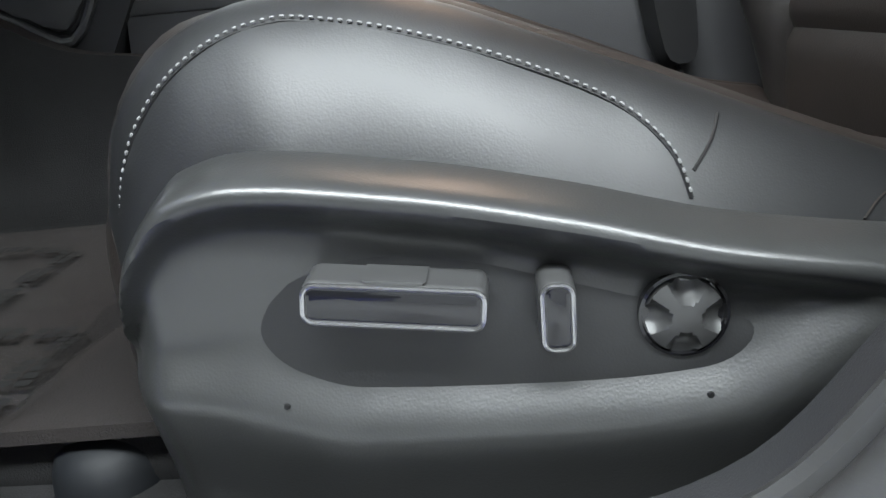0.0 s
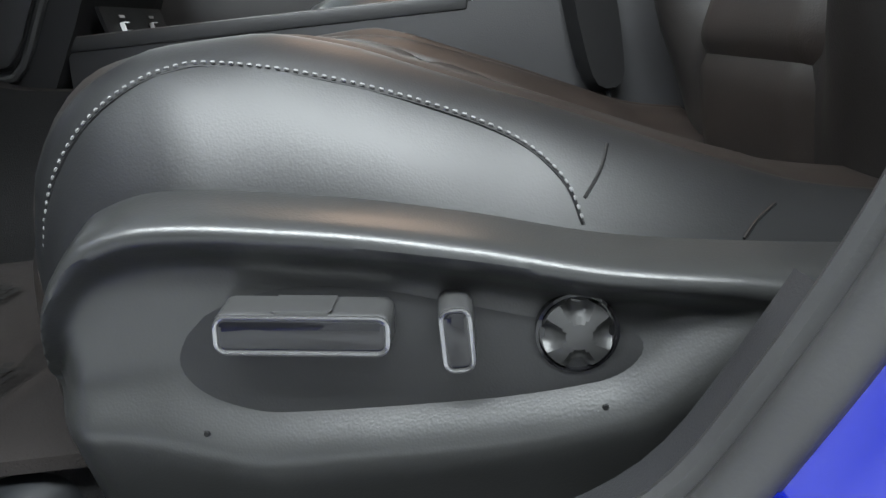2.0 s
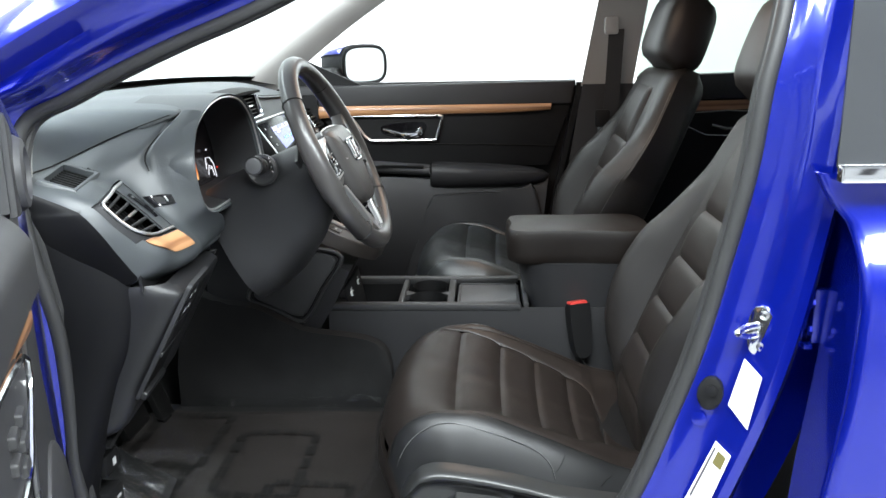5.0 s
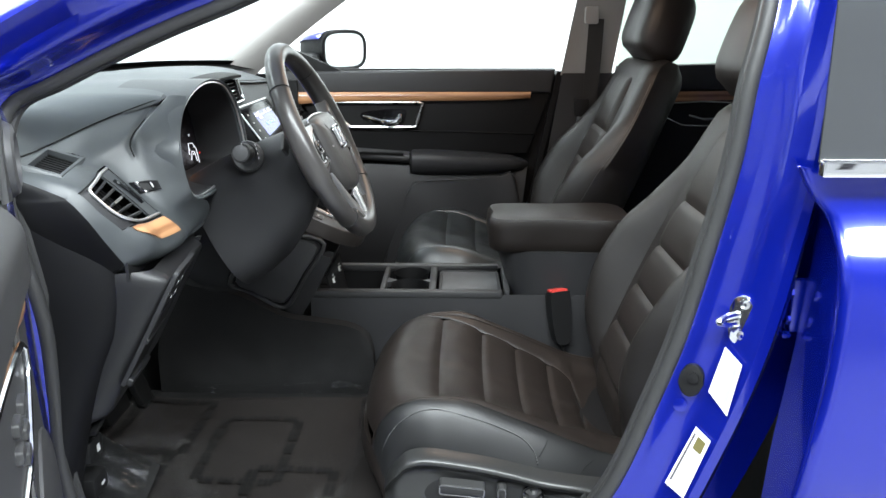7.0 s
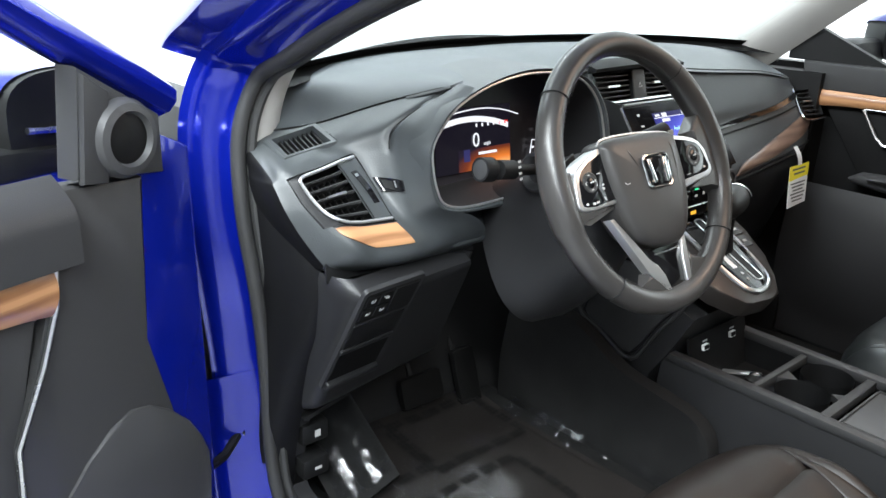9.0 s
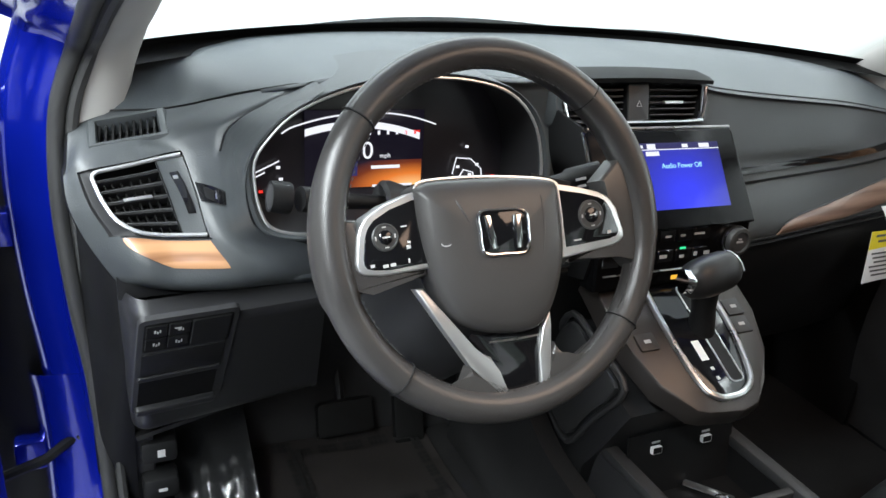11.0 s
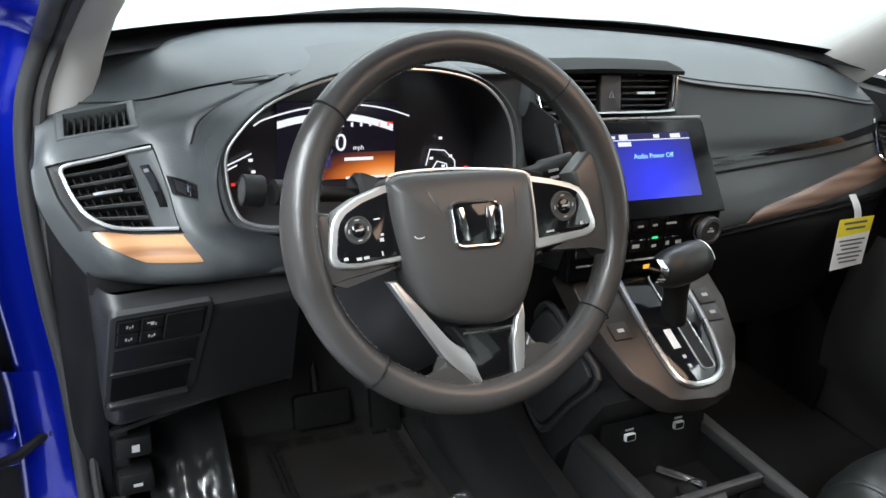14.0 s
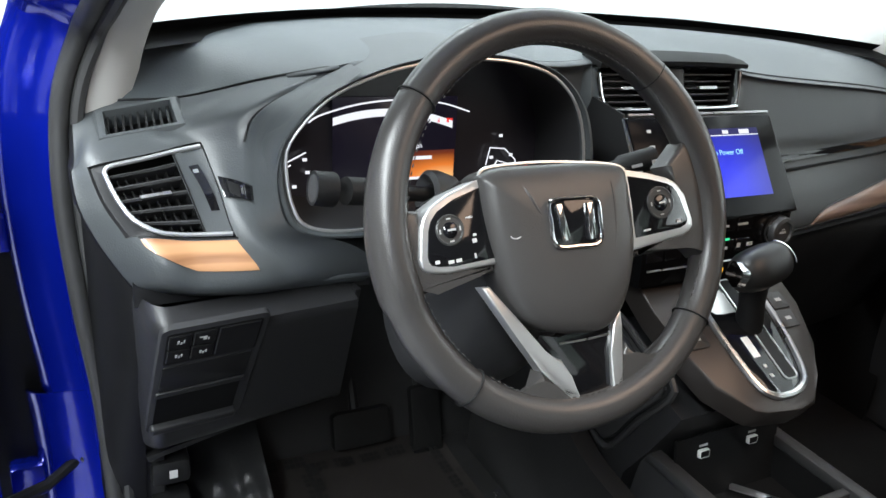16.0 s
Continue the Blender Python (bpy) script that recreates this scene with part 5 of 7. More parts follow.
# ---------------------------------------------------------------- centre stack
for x0, x1 in ((-.118, -.020), (.020, .112)):
    vent(CV, [(x0, -0.024), (x1 - 0.003 * (x1 > 0), -0.024), (x1 + 0.006 * (x1 > 0), 0.024), (x0 - 0.006 * (x0 < -.05), 0.024)], 5)
hz = part("hazard_switch", prism(rounded(-0.018, 0.018, -0.026, 0.026, 0.003), CV, -0.02, 0.004, 0.002), PLASTIC, dash, "hazard switch with a triangle")
part("hazard_triangle", tube([CV @ Vector(p) for p in ((-0.004, -0.006, 0.0046), (0.004, -0.006, 0.0046), (0, 0.002, 0.0046))], 0.0005, 5, True, up=(0, 1, 0)), DIMLEG, hz)
part("centre_vent_rim", tube(spline([CV @ Vector((x, y, 0.005)) for x, y in ((-.130, .020), (-.124, -.016), (-.108, -.027), (0, -.028), (.104, -.027), (.116, -.020), (.122, .022))], 8), 0.0032, 8, up=(0, 1, 0)), CHROME, dash, "chrome lower rim of the centre vents")
part("vent_roof", sheet(lambda u, v: CV @ Vector((-.134 + .262 * u, .0255 + .004 * v, -.045 + .053 * v)), 8, 4, 0.003), FRIT, dash)
part("centre_vent_brow", loft([[(-.134 + .260 * u, y + .004 * (1 - math.sin(math.pi * u)), z + .004 * math.sin(math.pi * u)) for y, z in ((.756, 1.0880), (.724, 1.0850), (.712, 1.0815), (.712, 1.0760), (.724, 1.0745), (.745, 1.074))] for u in np.linspace(0, 1, 22)]), FRIT, dash, "black brow over the centre vents")

SF = axes((0, 0.584, 0.918), (1, 0, 0), (0, 0.076, 0.106))
scr = part("touch_screen", prism([(-.128, -.006), (.126, -.006), (.121, .126), (.117, .131), (-.126, .131), (-.130, .126)], SF, -0.030, 0.004, 0.002), BEZEL, dash, "gloss black touch screen showing a blue page")
part("screen_page", prism([(-.062, .019), (.088, .019), (.088, .112), (-.062, .112)], SF, 0.0042, 0.0046), SCR_PAGE, scr)
part("screen_head", prism([(-.062, .1035), (.088, .1035), (.088, .112), (-.062, .112)], SF, 0.0047, 0.0049), SCR_NAVY, scr)
words("Audio Power Off", 0.0100, SF @ Matrix.Translation((.016, .079, .0054)), SCR_TEXT, scr, "screen_text")
bars([(-.050, .107, .012, .004), (-.030, .107, .014, .007), (.028, .107, .010, .005), (.062, .107, .018, .006), (-.030, .097, .022, .006), (.013, .1025, .148, .0012)], SF, 0.0052, SCR_WHITE, scr, "screen_icon_bars")
part("screen_rim", tube([SF @ Vector((x, .134, .003)) for x in np.linspace(-.126, .118, 6)] , 0.0022, 6), SATIN, scr)
part("screen_side_rim", tube([SF @ Vector((-.133, v, .002)) for v in (.0, .06, .13)], 0.0026, 6), CHROME, scr)
bars([(-.100, .112, .006, .004), (-.100, .092, .008, .003), (-.100, .072, .006, .005), (-.100, .052, .008, .003)], SF, 0.0046, DIMLEG, scr)
KF = axes((0, 0.586, 0.876), (1, 0, 0), (0, 0.10, 1))
cpn = part("climate_panel", prism([(-.130, -.046), (.122, -.046), (.128, .036), (-.130, .036)], KF, -0.03, 0.004, 0.004), BEZEL, dash, "gloss black climate control panel")
part("panel_line", tube([KF @ Vector((x, .036, .005)) for x in (-.12, .0, .062)], 0.0014, 6), CHROME, cpn)
for r, v in enumerate((0.024, -0.004)):
    for c in range(6):
        u = -0.110 + 0.030 * c
        part("climate_button", prism(rounded(u - .0135, u + .0135, v - .009, v + .009, .002, 2), KF, 0.002, 0.0055, 0.001, 1), GLOSS, cpn)
bars([(-.020, .024, .010, .003), (.005, .024, .008, .003), (.034, .025, .018, .003), (-.024, -.004, .012, .005), (.032, -.004, .006, .006), (.052, -.004, .010, .005), (.008, -.006, .008, .004)], KF, 0.0058, DIMLEG, cpn)
bars([(.008, .006, .010, .003)], KF, 0.0058, GREEN_LED, cpn)
bars([(.004, -.036, .016, .006)], KF, 0.0046, AMBER_LED, cpn)
part("panel_line", tube([KF @ Vector((x, -.024, .005)) for x in (-.12, .0, .10)], 0.0014, 6), SATIN, cpn)
VK = KF @ Matrix.Translation((.100, .010, .003))
kn = part("volume_knob", lathe([(.021, -.002), (.021, .012), (.0195, .015), (.015, .016), (.014, .013), (.0, .013)], VK, 32), PLASTIC, cpn, "round volume knob")
part("knob_ring", lathe([(.0212, .004), (.0216, .006), (.0212, .008)], VK, 32, caps=False), SATIN, kn)
bars([(0, 0, .012, .003), (0, .004, .006, .002)], VK, 0.0136, DIMLEG, kn)
part("stack_cheek", prism([(-.60, .84), (-.585, .905), (-.66, 1.03), (-.74, 1.04), (-.74, .80)], axes((-0.130, 0, 0), (0, -1, 0), (0, 0, 1)), 0, 0.004), DARK, dash)

# knee panel switches
NF = axes((-0.632, 0.6275, 0.8195), (1, 0.10, 0), (0, -0.55, 1))
part("switch_recess", prism(rounded(-.056, .052, -.172, .034, .008), NF, -0.006, 0.0006, 0.0005), ENDCAP, dash, "recessed switch field")
sp = part("switch_bank", prism(rounded(-.050, .046, -.030, .026, .004), NF, -0.008, 0.0012, 0.0008), FRIT, dash, "black bank of four push switches")
for u in (-.037, -.013):
    for v in (.012, -.013):
        b = part("push_switch", prism(rounded(u - .0112, u + .0112, v - .0112, v + .0112, .0015, 2), NF, 0.0, 0.0028, 0.0008, 1), DARK, sp)
        bars([(u - .002, v + .003, .0075, .0014), (u, v - .0005, .0035, .0034), (u + .0035, v - .001, .0014, .004)] if v > 0 and u > -.03 else [(u - .002, v + .001, .0018, .005), (u + .001, v - .001, .0018, .0035), (u + .0035, v + .001, .0014, .005)], NF, 0.0031, DIMLEG, b, "switch_symbol")
part("blank_plate", prism(rounded(.001, .043, -.0262, .0235, .0015, 2), NF, 0.0, 0.0026, 0.0008, 1), DARK, sp)
part("blank_panel", prism(rounded(-.050, .043, -.082, -.034, .003), NF, -0.002, 0.0022, 0.001), DARK, dash)
# pocket has no depth; a flat black plate gives its inner shade
cpk = part("coin_pocket", prism(rounded(-.050, .040, -.156, -.090, .004), NF, -0.002, 0.0012), FRIT, dash, "coin pocket, its shaded hollow a flat black plate")
part("pocket_lip", prism(rounded(-.053, .043, -.168, -.154, .004), NF, -0.004, 0.009, 0.003, 3), KNEE, cpk)
part("pocket_lip", prism(rounded(-.053, .043, -.092, -.083, .003), NF, -0.004, 0.004, 0.0015), KNEE, cpk)
# far end vent
PV = axes((0.665, 0.716, 0.955), (0.093, -0.012, -0.002), (-0.02, 0.05, 0.066))
vent(PV @ Matrix.Translation((0, 0, 0.010)), [(-.034, -.034), (.040, -.030), (.046, .036), (-.040, .034)], 6, chrome=[(-.045, .038), (-.045, -.038), (.04, -.038)])
# release levers on the kick panel
for z, lab in ((0.5475, "fuel"), (0.484, "bonnet")):
    ob = part("release_lever", box(-0.684, -0.636, 0.775, 0.812, z - 0.018, z + 0.018, 0.006), DARK, dash, "black release lever with a white symbol")
    LF = axes((-0.658, 0.7745, z), (1, 0, 0), (0, 0, 1))
    bars([(0, 0, .010, .012)] if lab == "fuel" else [(0, 0, .012, .005)], LF, 0.0008, DIMLEG, ob, "lever_symbol")


# ---------------------------------------------------------------- steering wheel
TAU, PSI = radians(25), radians(5)
SWF = axes((-0.3715, 0.4388, 0.9975), (1, 0, 0), (0, math.sin(TAU), math.cos(TAU))) @ Matrix.Rotation(PSI, 4, "Z")
wheel = thing("steering_wheel", "black leather steering wheel with silver spokes", "steering wheel", (-0.37, 0.47, 0.99))
def wp(u, v, w=0.0):
    return SWF @ Vector((u, v, w))
R = 0.1685
rim_rings = []
for i in range(96):
    a = 2 * math.pi * i / 96
    ca, sa = math.cos(a), math.sin(a)
    thick = 0.0158 + 0.0022 * max(0, math.cos(2 * (a - radians(18)))) * (sa > -0.2)
    rim_rings.append([wp((R + thick * math.cos(b)) * ca, (R + thick * math.cos(b)) * sa, thick * 1.05 * math.sin(b)) for b in np.linspace(0, 2 * math.pi, 15)[:-1]])
rim = part("rim", loft(rim_rings, True, False, True), RIM, wheel, "black stitched leather rim")
for deg in (136, 43, -43, 224):
    a = radians(deg)
    part("rim_joint", tube([wp((R + 0.0168 * math.cos(b)) * math.cos(a), (R + 0.0168 * math.cos(b)) * math.sin(a), 0.0175 * math.sin(b)) for b in np.linspace(0, 2 * math.pi, 19)[:-1]], 0.0009, 5, True), DARK, rim)
for a0, a1 in ((-40, 40), (140, 220), (48, 132), (228, 312)):
    pts = [wp((R - 0.0155) * math.cos(radians(a)), (R - 0.0155) * math.sin(radians(a)), 0.008) for a in np.linspace(a0, a1, 50)]
    part("rim_thread", stitches(pts, 0.0035, 0.003, 0.0006), THREAD_DARK, rim, kind="stuff")
# hub cover
hub = [(-.0845, .0496), (-.0868, .0400), (-.0872, .0165), (-.0845, -.0146), (-.0772, -.0469), (-.0646, -.0729), (-.0467, -.0873), (-.0183, -.0968), (.0120, -.1000), (.0335, -.0878), (.0505, -.0603), (.0607, -.0286), (.0632, .0036), (.0640, .0278), (.0585, .0385), (.020, .0465), (-.0236, .0507), (-.066, .0540)]
rings = []
for s, d in ((0.90, -0.03), (1.0, -0.015), (1.0, 0.006), (0.985, 0.013), (0.94, 0.0185), (0.84, 0.0225), (0.62, 0.026), (0.35, 0.028), (0.04, 0.0285)):
    rings.append([wp(-.012 + (u + .012) * s, (v + 0.02) * s - 0.02, d) for u, v in smooth2(hub, 4)])
hb = part("hub_cover", loft(rings), HUB, wheel, "black airbag cover")
for pts in ([(-.056, .050, .012), (-.050, .030, .0245), (-.038, .000, .0262), (-.022, -.045, .0255), (-.016, -.075, .021), (-.014, -.092, .013)],
            [(.040, .040, .012), (.038, .022, .0240), (.034, -.010, .0250), (.024, -.048, .0243), (.016, -.078, .020), (.013, -.094, .012)]):
    part("cover_crease", tube(spline([wp(*p) for p in pts], 5), 0.0015, 6), HUB, hb)
EMB = smooth2([(-.0330, .0180), (-.012, .0178), (.0130, .0135), (.0145, -.004), (.0100, -.0230), (-.012, -.0225), (-.0340, -.0180), (-.0352, .002)], 4)
part("emblem_plate", prism(EMB, SWF, .024, .0300, .001), GLOSS, hb, "gloss black badge plate")
part("emblem_frame", tube([wp(x, y, .0302) for x, y in EMB], 0.0018, 8, True, up=SWF.col[2][:3]), CHROME, hb, "chrome badge frame")
for a, b in (((-.0270, .0150), (-.0235, -.0160)), ((.0050, .0115), (.0020, -.0190))):
    part("emblem_bar", prism([(a[0] - .0032, a[1]), (b[0] - .0032, b[1]), (b[0] + .0032, b[1]), (a[0] + .0032, a[1])], SWF, .029, .0335, .001), CHROME, hb)
bars([(-.018, -.0485, .006, .007), (-.010, -.0485, .006, .007), (-.002, -.0485, .006, .007)], SWF, 0.0262, KNOBM, hb, "cover_print_bars")
part("cover_mark", tube([wp(-.0665 + .0055 * math.cos(a), -.003 + .003 * math.sin(a), .0245) for a in np.linspace(math.pi, 2 * math.pi, 9)], .0006, 5), DIMLEG, hb)
# side pods
def pod(outer, inner, label):
    ob = part("switch_pod", prism(outer, SWF, -0.012, 0.0112, 0.0025, 3), BRIGHT, wheel, label)
    part("pod_face", prism(inner, SWF, 0.006, 0.0118, 0.0008), GLOSS, ob)
    return ob
L = pod([(-.0800, .0475), (-.0866, .0462), (-.1149, .0395), (-.1335, .0310), (-.1405, .0230), (-.1440, .0150), (-.1492, -.0071), (-.1488, -.0125), (-.1466, -.0165), (-.1420, -.0195), (-.1258, -.0228), (-.0800, -.0238)],
        [(-.0800, .0405), (-.0883, .0395), (-.1107, .0345), (-.1270, .0272), (-.1340, .0205), (-.1375, .0130), (-.1418, -.0058), (-.1415, -.0105), (-.1396, -.0138), (-.1340, -.0158), (-.1201, -.0180), (-.0800, -.0186)], "silver rimmed switch pod")
Rr = pod([(.0570, .0355), (.065, .0333), (.0906, .0266), (.1130, .0188), (.1225, .0145), (.1275, .0085), (.1310, .0000), (.1368, -.0230), (.1358, -.0295), (.1310, -.0340), (.1232, -.0366), (.0570, -.0395)],
         [(.0670, .0276), (.0923, .0207), (.1120, .0138), (.1180, .0105), (.1220, .0050), (.1245, -.0020), (.1295, -.0205), (.1290, -.0240), (.1265, -.0272), (.1182, -.0290), (.0650, -.0290)], "silver rimmed switch pod")
for ob, u, v, r in ((L, -.1190, .0110, .0125), (Rr, .0990, -.0020, .0150)):
    f = SWF @ Matrix.Translation((u, v, .0118))
    part("dial_ring", lathe([(r, 0), (r, .0012), (r - .0012, .0018), (r - .0020, .0008)], f, 28), SWGREY, ob)
    dl = part("dial", lathe([(r * .52, 0), (r * .52, .002), (r * .40, .0032), (0, .0034)], f, 24), GLOSS, ob)
    bars([(0, r * .72, .0036, .0012), (0, -r * .72, .0036, .0012), (-r * .72, 0, .0012, .0036), (r * .72, 0, .0012, .0036)], f, 0.0014, DIMLEG, ob, "dial_symbol")
    bars([(0, 0, .007, .0016)], f, 0.0036, DIMLEG, dl, "dial_symbol")
bars([(-.1345, -.0120, .0040, .0028), (-.1225, -.0140, .0050, .0028), (-.1155, -.0140, .0050, .0028), (-.1000, -.0130, .0016, .0040), (-.0985, -.0010, .0040, .0034), (-.0975, .0035, .0030, .0022), (-.1000, .0180, .0060, .0014)], SWF, 0.0120, DIMLEG, L, "pod_symbol")
bars([(.0790, -.0240, .0085, .0016), (.1180, -.0220, .0044, .0034)], SWF, 0.0120, DIMLEG, Rr, "pod_symbol")
part("pod_divider", tube([wp(.0655, .0320, .0112), (wp(.0640, -.002, .0125)), wp(.0600, -.0375, .0112)], .0016, 6), BRIGHT, Rr)
part("spoke_line", tube(spline([wp(u, v, .008) for u, v in ((-.0830, .0490), (-.072, .0548), (-.0236, .0525), (.030, .0450), (.0583, .0390), (.068, .0335))], 6), 0.0014, 6), BRIGHT, wheel, "thin bright line over the hub")
for s in (-1, 1):
    part("spoke", prism([(s * .07, .030), (s * .150, .018), (s * .160, -.022), (s * .07, -.034)][::s], SWF, -0.020, -0.006, 0.004), PLASTIC, wheel)
for poly in ([(-.140, .030), (-.160, .034), (-.166, .010), (-.166, -.030), (-.152, -.036), (-.138, -.032), (-.100, -.031), (-.082, -.030), (-.082, -.022), (-.143, -.021), (-.150, -.010), (-.143, .016)],
             [(.118, .030), (.145, .050), (.163, .030), (.166, -.010), (.160, -.050), (.144, -.062), (.130, -.044), (.062, -.046), (.062, -.040), (.128, -.037), (.139, -.026), (.132, .004)]):
    part("spoke_fill", prism(poly, SWF, -0.014, 0.0085, 0.005, 3), RIM, wheel)
# lower spoke
part("lower_spoke", prism([(-.062, -.082), (-.0491, -.0944), (-.030, -.098), (.0276, -.1000), (.040, -.088), (.0300, -.1240), (.0190, -.1601), (-.0161, -.1601), (-.0319, -.1172)], SWF, -0.012, 0.0020, 0.003), GLOSS, wheel, "gloss black lower spoke")
part("spoke_glint", tube([wp(-.030, -.1035, .002), wp(.000, -.1065, .0026), (wp(.024, -.1075, .002))], .0010, 6), SATIN, wheel)
part("lower_trim", prism([(-.0965, -.0400), (-.0885, -.0410), (-.0700, -.0700), (-.0492, -.1060), (-.0430, -.1125), (-.0325, -.1165), (-.0250, -.1330), (-.0170, -.1600), (-.0300, -.1545), (-.0551, -.1200), (-.0760, -.0800)], SWF, -0.006, 0.0060, 0.0022, 3), BRIGHT, wheel, "silver lower spoke trim")
part("lower_trim", prism([(.0270, -.1010), (.0392, -.0860), (.0385, -.1010), (.0327, -.1257), (.0275, -.1600), (.0150, -.1610), (.0205, -.1240)], SWF, -0.006, 0.0060, 0.0022, 3), BRIGHT, wheel, "silver lower spoke trim")
for poly in ([(-.098, -.124), (-.074, -.137), (-.062, -.134), (-.054, -.121), (-.026, -.152), (-.012, -.162), (-.020, -.172), (-.060, -.164), (-.095, -.142)],
             [(.012, -.162), (.026, -.158), (.033, -.128), (.040, -.118), (.046, -.134), (.062, -.141), (.092, -.128), (.090, -.146), (.050, -.168)]):
    part("spoke_fill", prism(poly, SWF, -0.012, 0.0060, 0.005, 3), RIM, wheel)
for s in (-1, 1):
    part("shift_paddle", prism([(s * .070, .050), (s * .118, .034), (s * .112, .020), (s * .070, .030)][::s], SWF, -0.045, -0.040, 0.0015), DARK, wheel)
# column and stalks
COL = SWF @ Matrix.Rotation(-PSI, 4, "Z")
def col_ring(d, rx, rv, dv=0.0):
    out = []
    for j in range(32):
        a = 2 * math.pi * j / 32
        c, s = math.cos(a), math.sin(a)
        out.append(COL @ Vector((math.copysign(abs(c) ** 0.86, c) * rx, dv + math.copysign(abs(s) ** 0.86, s) * rv, d)))
    return out
col = thing("steering_column", "black plastic steering column shroud with two stalks", "steering column", (-0.37, 0.6, 0.9))
part("column_shroud", loft([col_ring(-0.036, .046, .046, -.012), col_ring(-0.040, .056, .056, -.014), col_ring(-0.060, .066, .070, -.024), col_ring(-0.10, .073, .088, -.040), col_ring(-0.15, .078, .104, -.054), col_ring(-0.20, .081, .112, -.062), col_ring(-0.245, .080, .112, -.066)]), ENDCAP, col)
part("column_boot", loft([col_ring(-0.012, .045, .045), col_ring(-0.036, .052, .050, -.006)]), DARK, col)
def stalk(a, b, material, label, flat=False):
    a, b = Vector(a), Vector(b)
    ob = part("stalk", tube([a, a.lerp(b, 0.4), a.lerp(b, 0.62), a.lerp(b, 0.66), b], [0.007, 0.008, 0.009, 0.0125, 0.0125], 16), material, col, label)
    return ob
ls = stalk((-.44, .555, .985), (-.538, .536, 1.002), DARK, "black light stalk")
part("stalk_cap", lathe([(.0122, -.012), (.0134, -.0265), (.0128, -.0295), (.010, -.0305), (0.0, -.0305)], axes((-.538, .536, 1.002), (0, 1, 0), (0.15, 0.0, 1)), 20), PLASTIC, ls)
part("stalk_collar", lathe([(.0122, -.030), (.0150, -.030), (.0155, -.012), (.0145, -.010), (.0122, -.010)], axes((-.538, .536, 1.002), (0, 1, 0), (0.15, 0.0, 1)), 24, caps=False), DARK, ls)
part("stalk_boot", lathe([(.021, -.03), (.027, -.012), (.027, -.004), (.023, .0), (.018, -.002), (.014, -.008)], axes((-.447, .560, .980), (0, -.99, .14), (0.05, .14, .99)), 28), PLASTIC, ls)
bars([(0.004, 0.010, .006, .003), (0.004, 0.003, .006, .003), (0.004, -.005, .006, .003), (0.004, -.012, .006, .003)], axes((-.512, .527, 1.0), (1, 0.2, 0), (0, 0.2, 1)), 0.002, DIMLEG, ls, "stalk_symbol")
rs = stalk((-.30, .555, .985), (-.196, .528, 1.018), DARK, "black wiper stalk")
bars([(-.006, .004, .012, .003), (-.006, -.004, .010, .003), (.016, .002, .010, .008)], axes((-.222, .516, 1.012), (1, -0.2, 0.25), (0, 0.2, 1)), 0.003, DIMLEG, rs, "stalk_symbol")


# ---------------------------------------------------------------- centre console
con = thing("centre_console", "black centre console with cup holders, armrest and gear selector", "console", (0, 0.2, 0.325))
for s in (-1, 1):
    part("console_side", sheet(lambda u, v, s=s: (s * (0.106 + 0.030 * v ** 0.7), 0.53 - 0.70 * u, 0.613 - 0.29 * v), 16, 10, 0.006), ENDCAP, con)
    part("console_rail", box(min(s * .088, s * .110), max(s * .088, s * .110), 0.10, 0.545, 0.605, 0.622, 0.004), PLASTIC, con, "satin grey rail")
for y, w in ((0.372, 0.006), (0.258, 0.008), (0.088, 0.006)):
    part("console_bridge", box(-.09, .09, y - w, y + w, 0.600, 0.618, 0.003), PLASTIC, con)
part("storage_tray", sheet(lambda u, v: (-.09 + .18 * u, .372 + .118 * v, .560), 2, 2, 0.004), DARK, con)
for x in (-.0895, .0885):
    part("tray_wall", box(x, x + .0012, .13, .49, .545, .606), DARK, con)
part("tray_front", sheet(lambda u, v: (-.092 + .184 * u, .478 + .020 * v, .555 + .095 * v), 6, 4, 0.004), DARK, con)
for u, nm in ((-.048, "usb_port"), (.040, "usb_port")):
    PF = axes((u, 0.4862, 0.628), (1, 0, 0), (0, 0.2, 1))
    ob = part(nm, prism(rounded(-.0085, .0085, -.0055, .0055, .002), PF, -0.002, 0.003, 0.0005), PAPER, con, "usb socket with a pale rim")
    part("socket_slot", prism(rounded(-.0070, .0070, -.0040, .0040, .001), PF, 0.0025, 0.0034), DARK, ob)
    bars([(-.002, .012, .014, .003)] , PF, 0.001, DIMLEG, ob, "socket_symbol")
# cup holders
part("cup_floor", box(-.09, .09, .255, .37, .538, .544), DARK, con)
for x in (-.044, .044):
    F = axes((x, .312, .0), (1, 0, 0), (0, 1, 0))
    part("cup_well", lathe([(.042, .617), (.040, .600), (.038, .546)], F, 28, caps=False), DARK, con, "round cup well")
for x, sy in ((0.0, 1), (0.0, -1)):
    part("cup_finger", prism([(-.022, -.012), (.022, -.012), (0.0, .018)], axes((x, .312 + sy * .046, .606), (sy, 0, 0), (0, -sy, 0)), -.006, .008, .003), PLASTIC, con)
part("tray_lid", box(-.076, .076, .100, .244, .598, .610, .004), LIDGREY, con, "grey sliding tray lid")
part("lid_groove", tube([(-.072, .238, .611), (.072, .238, .611), (.072, .106, .611), (-.072, .106, .611)], 0.0022, 6, True), PLASTIC, con)
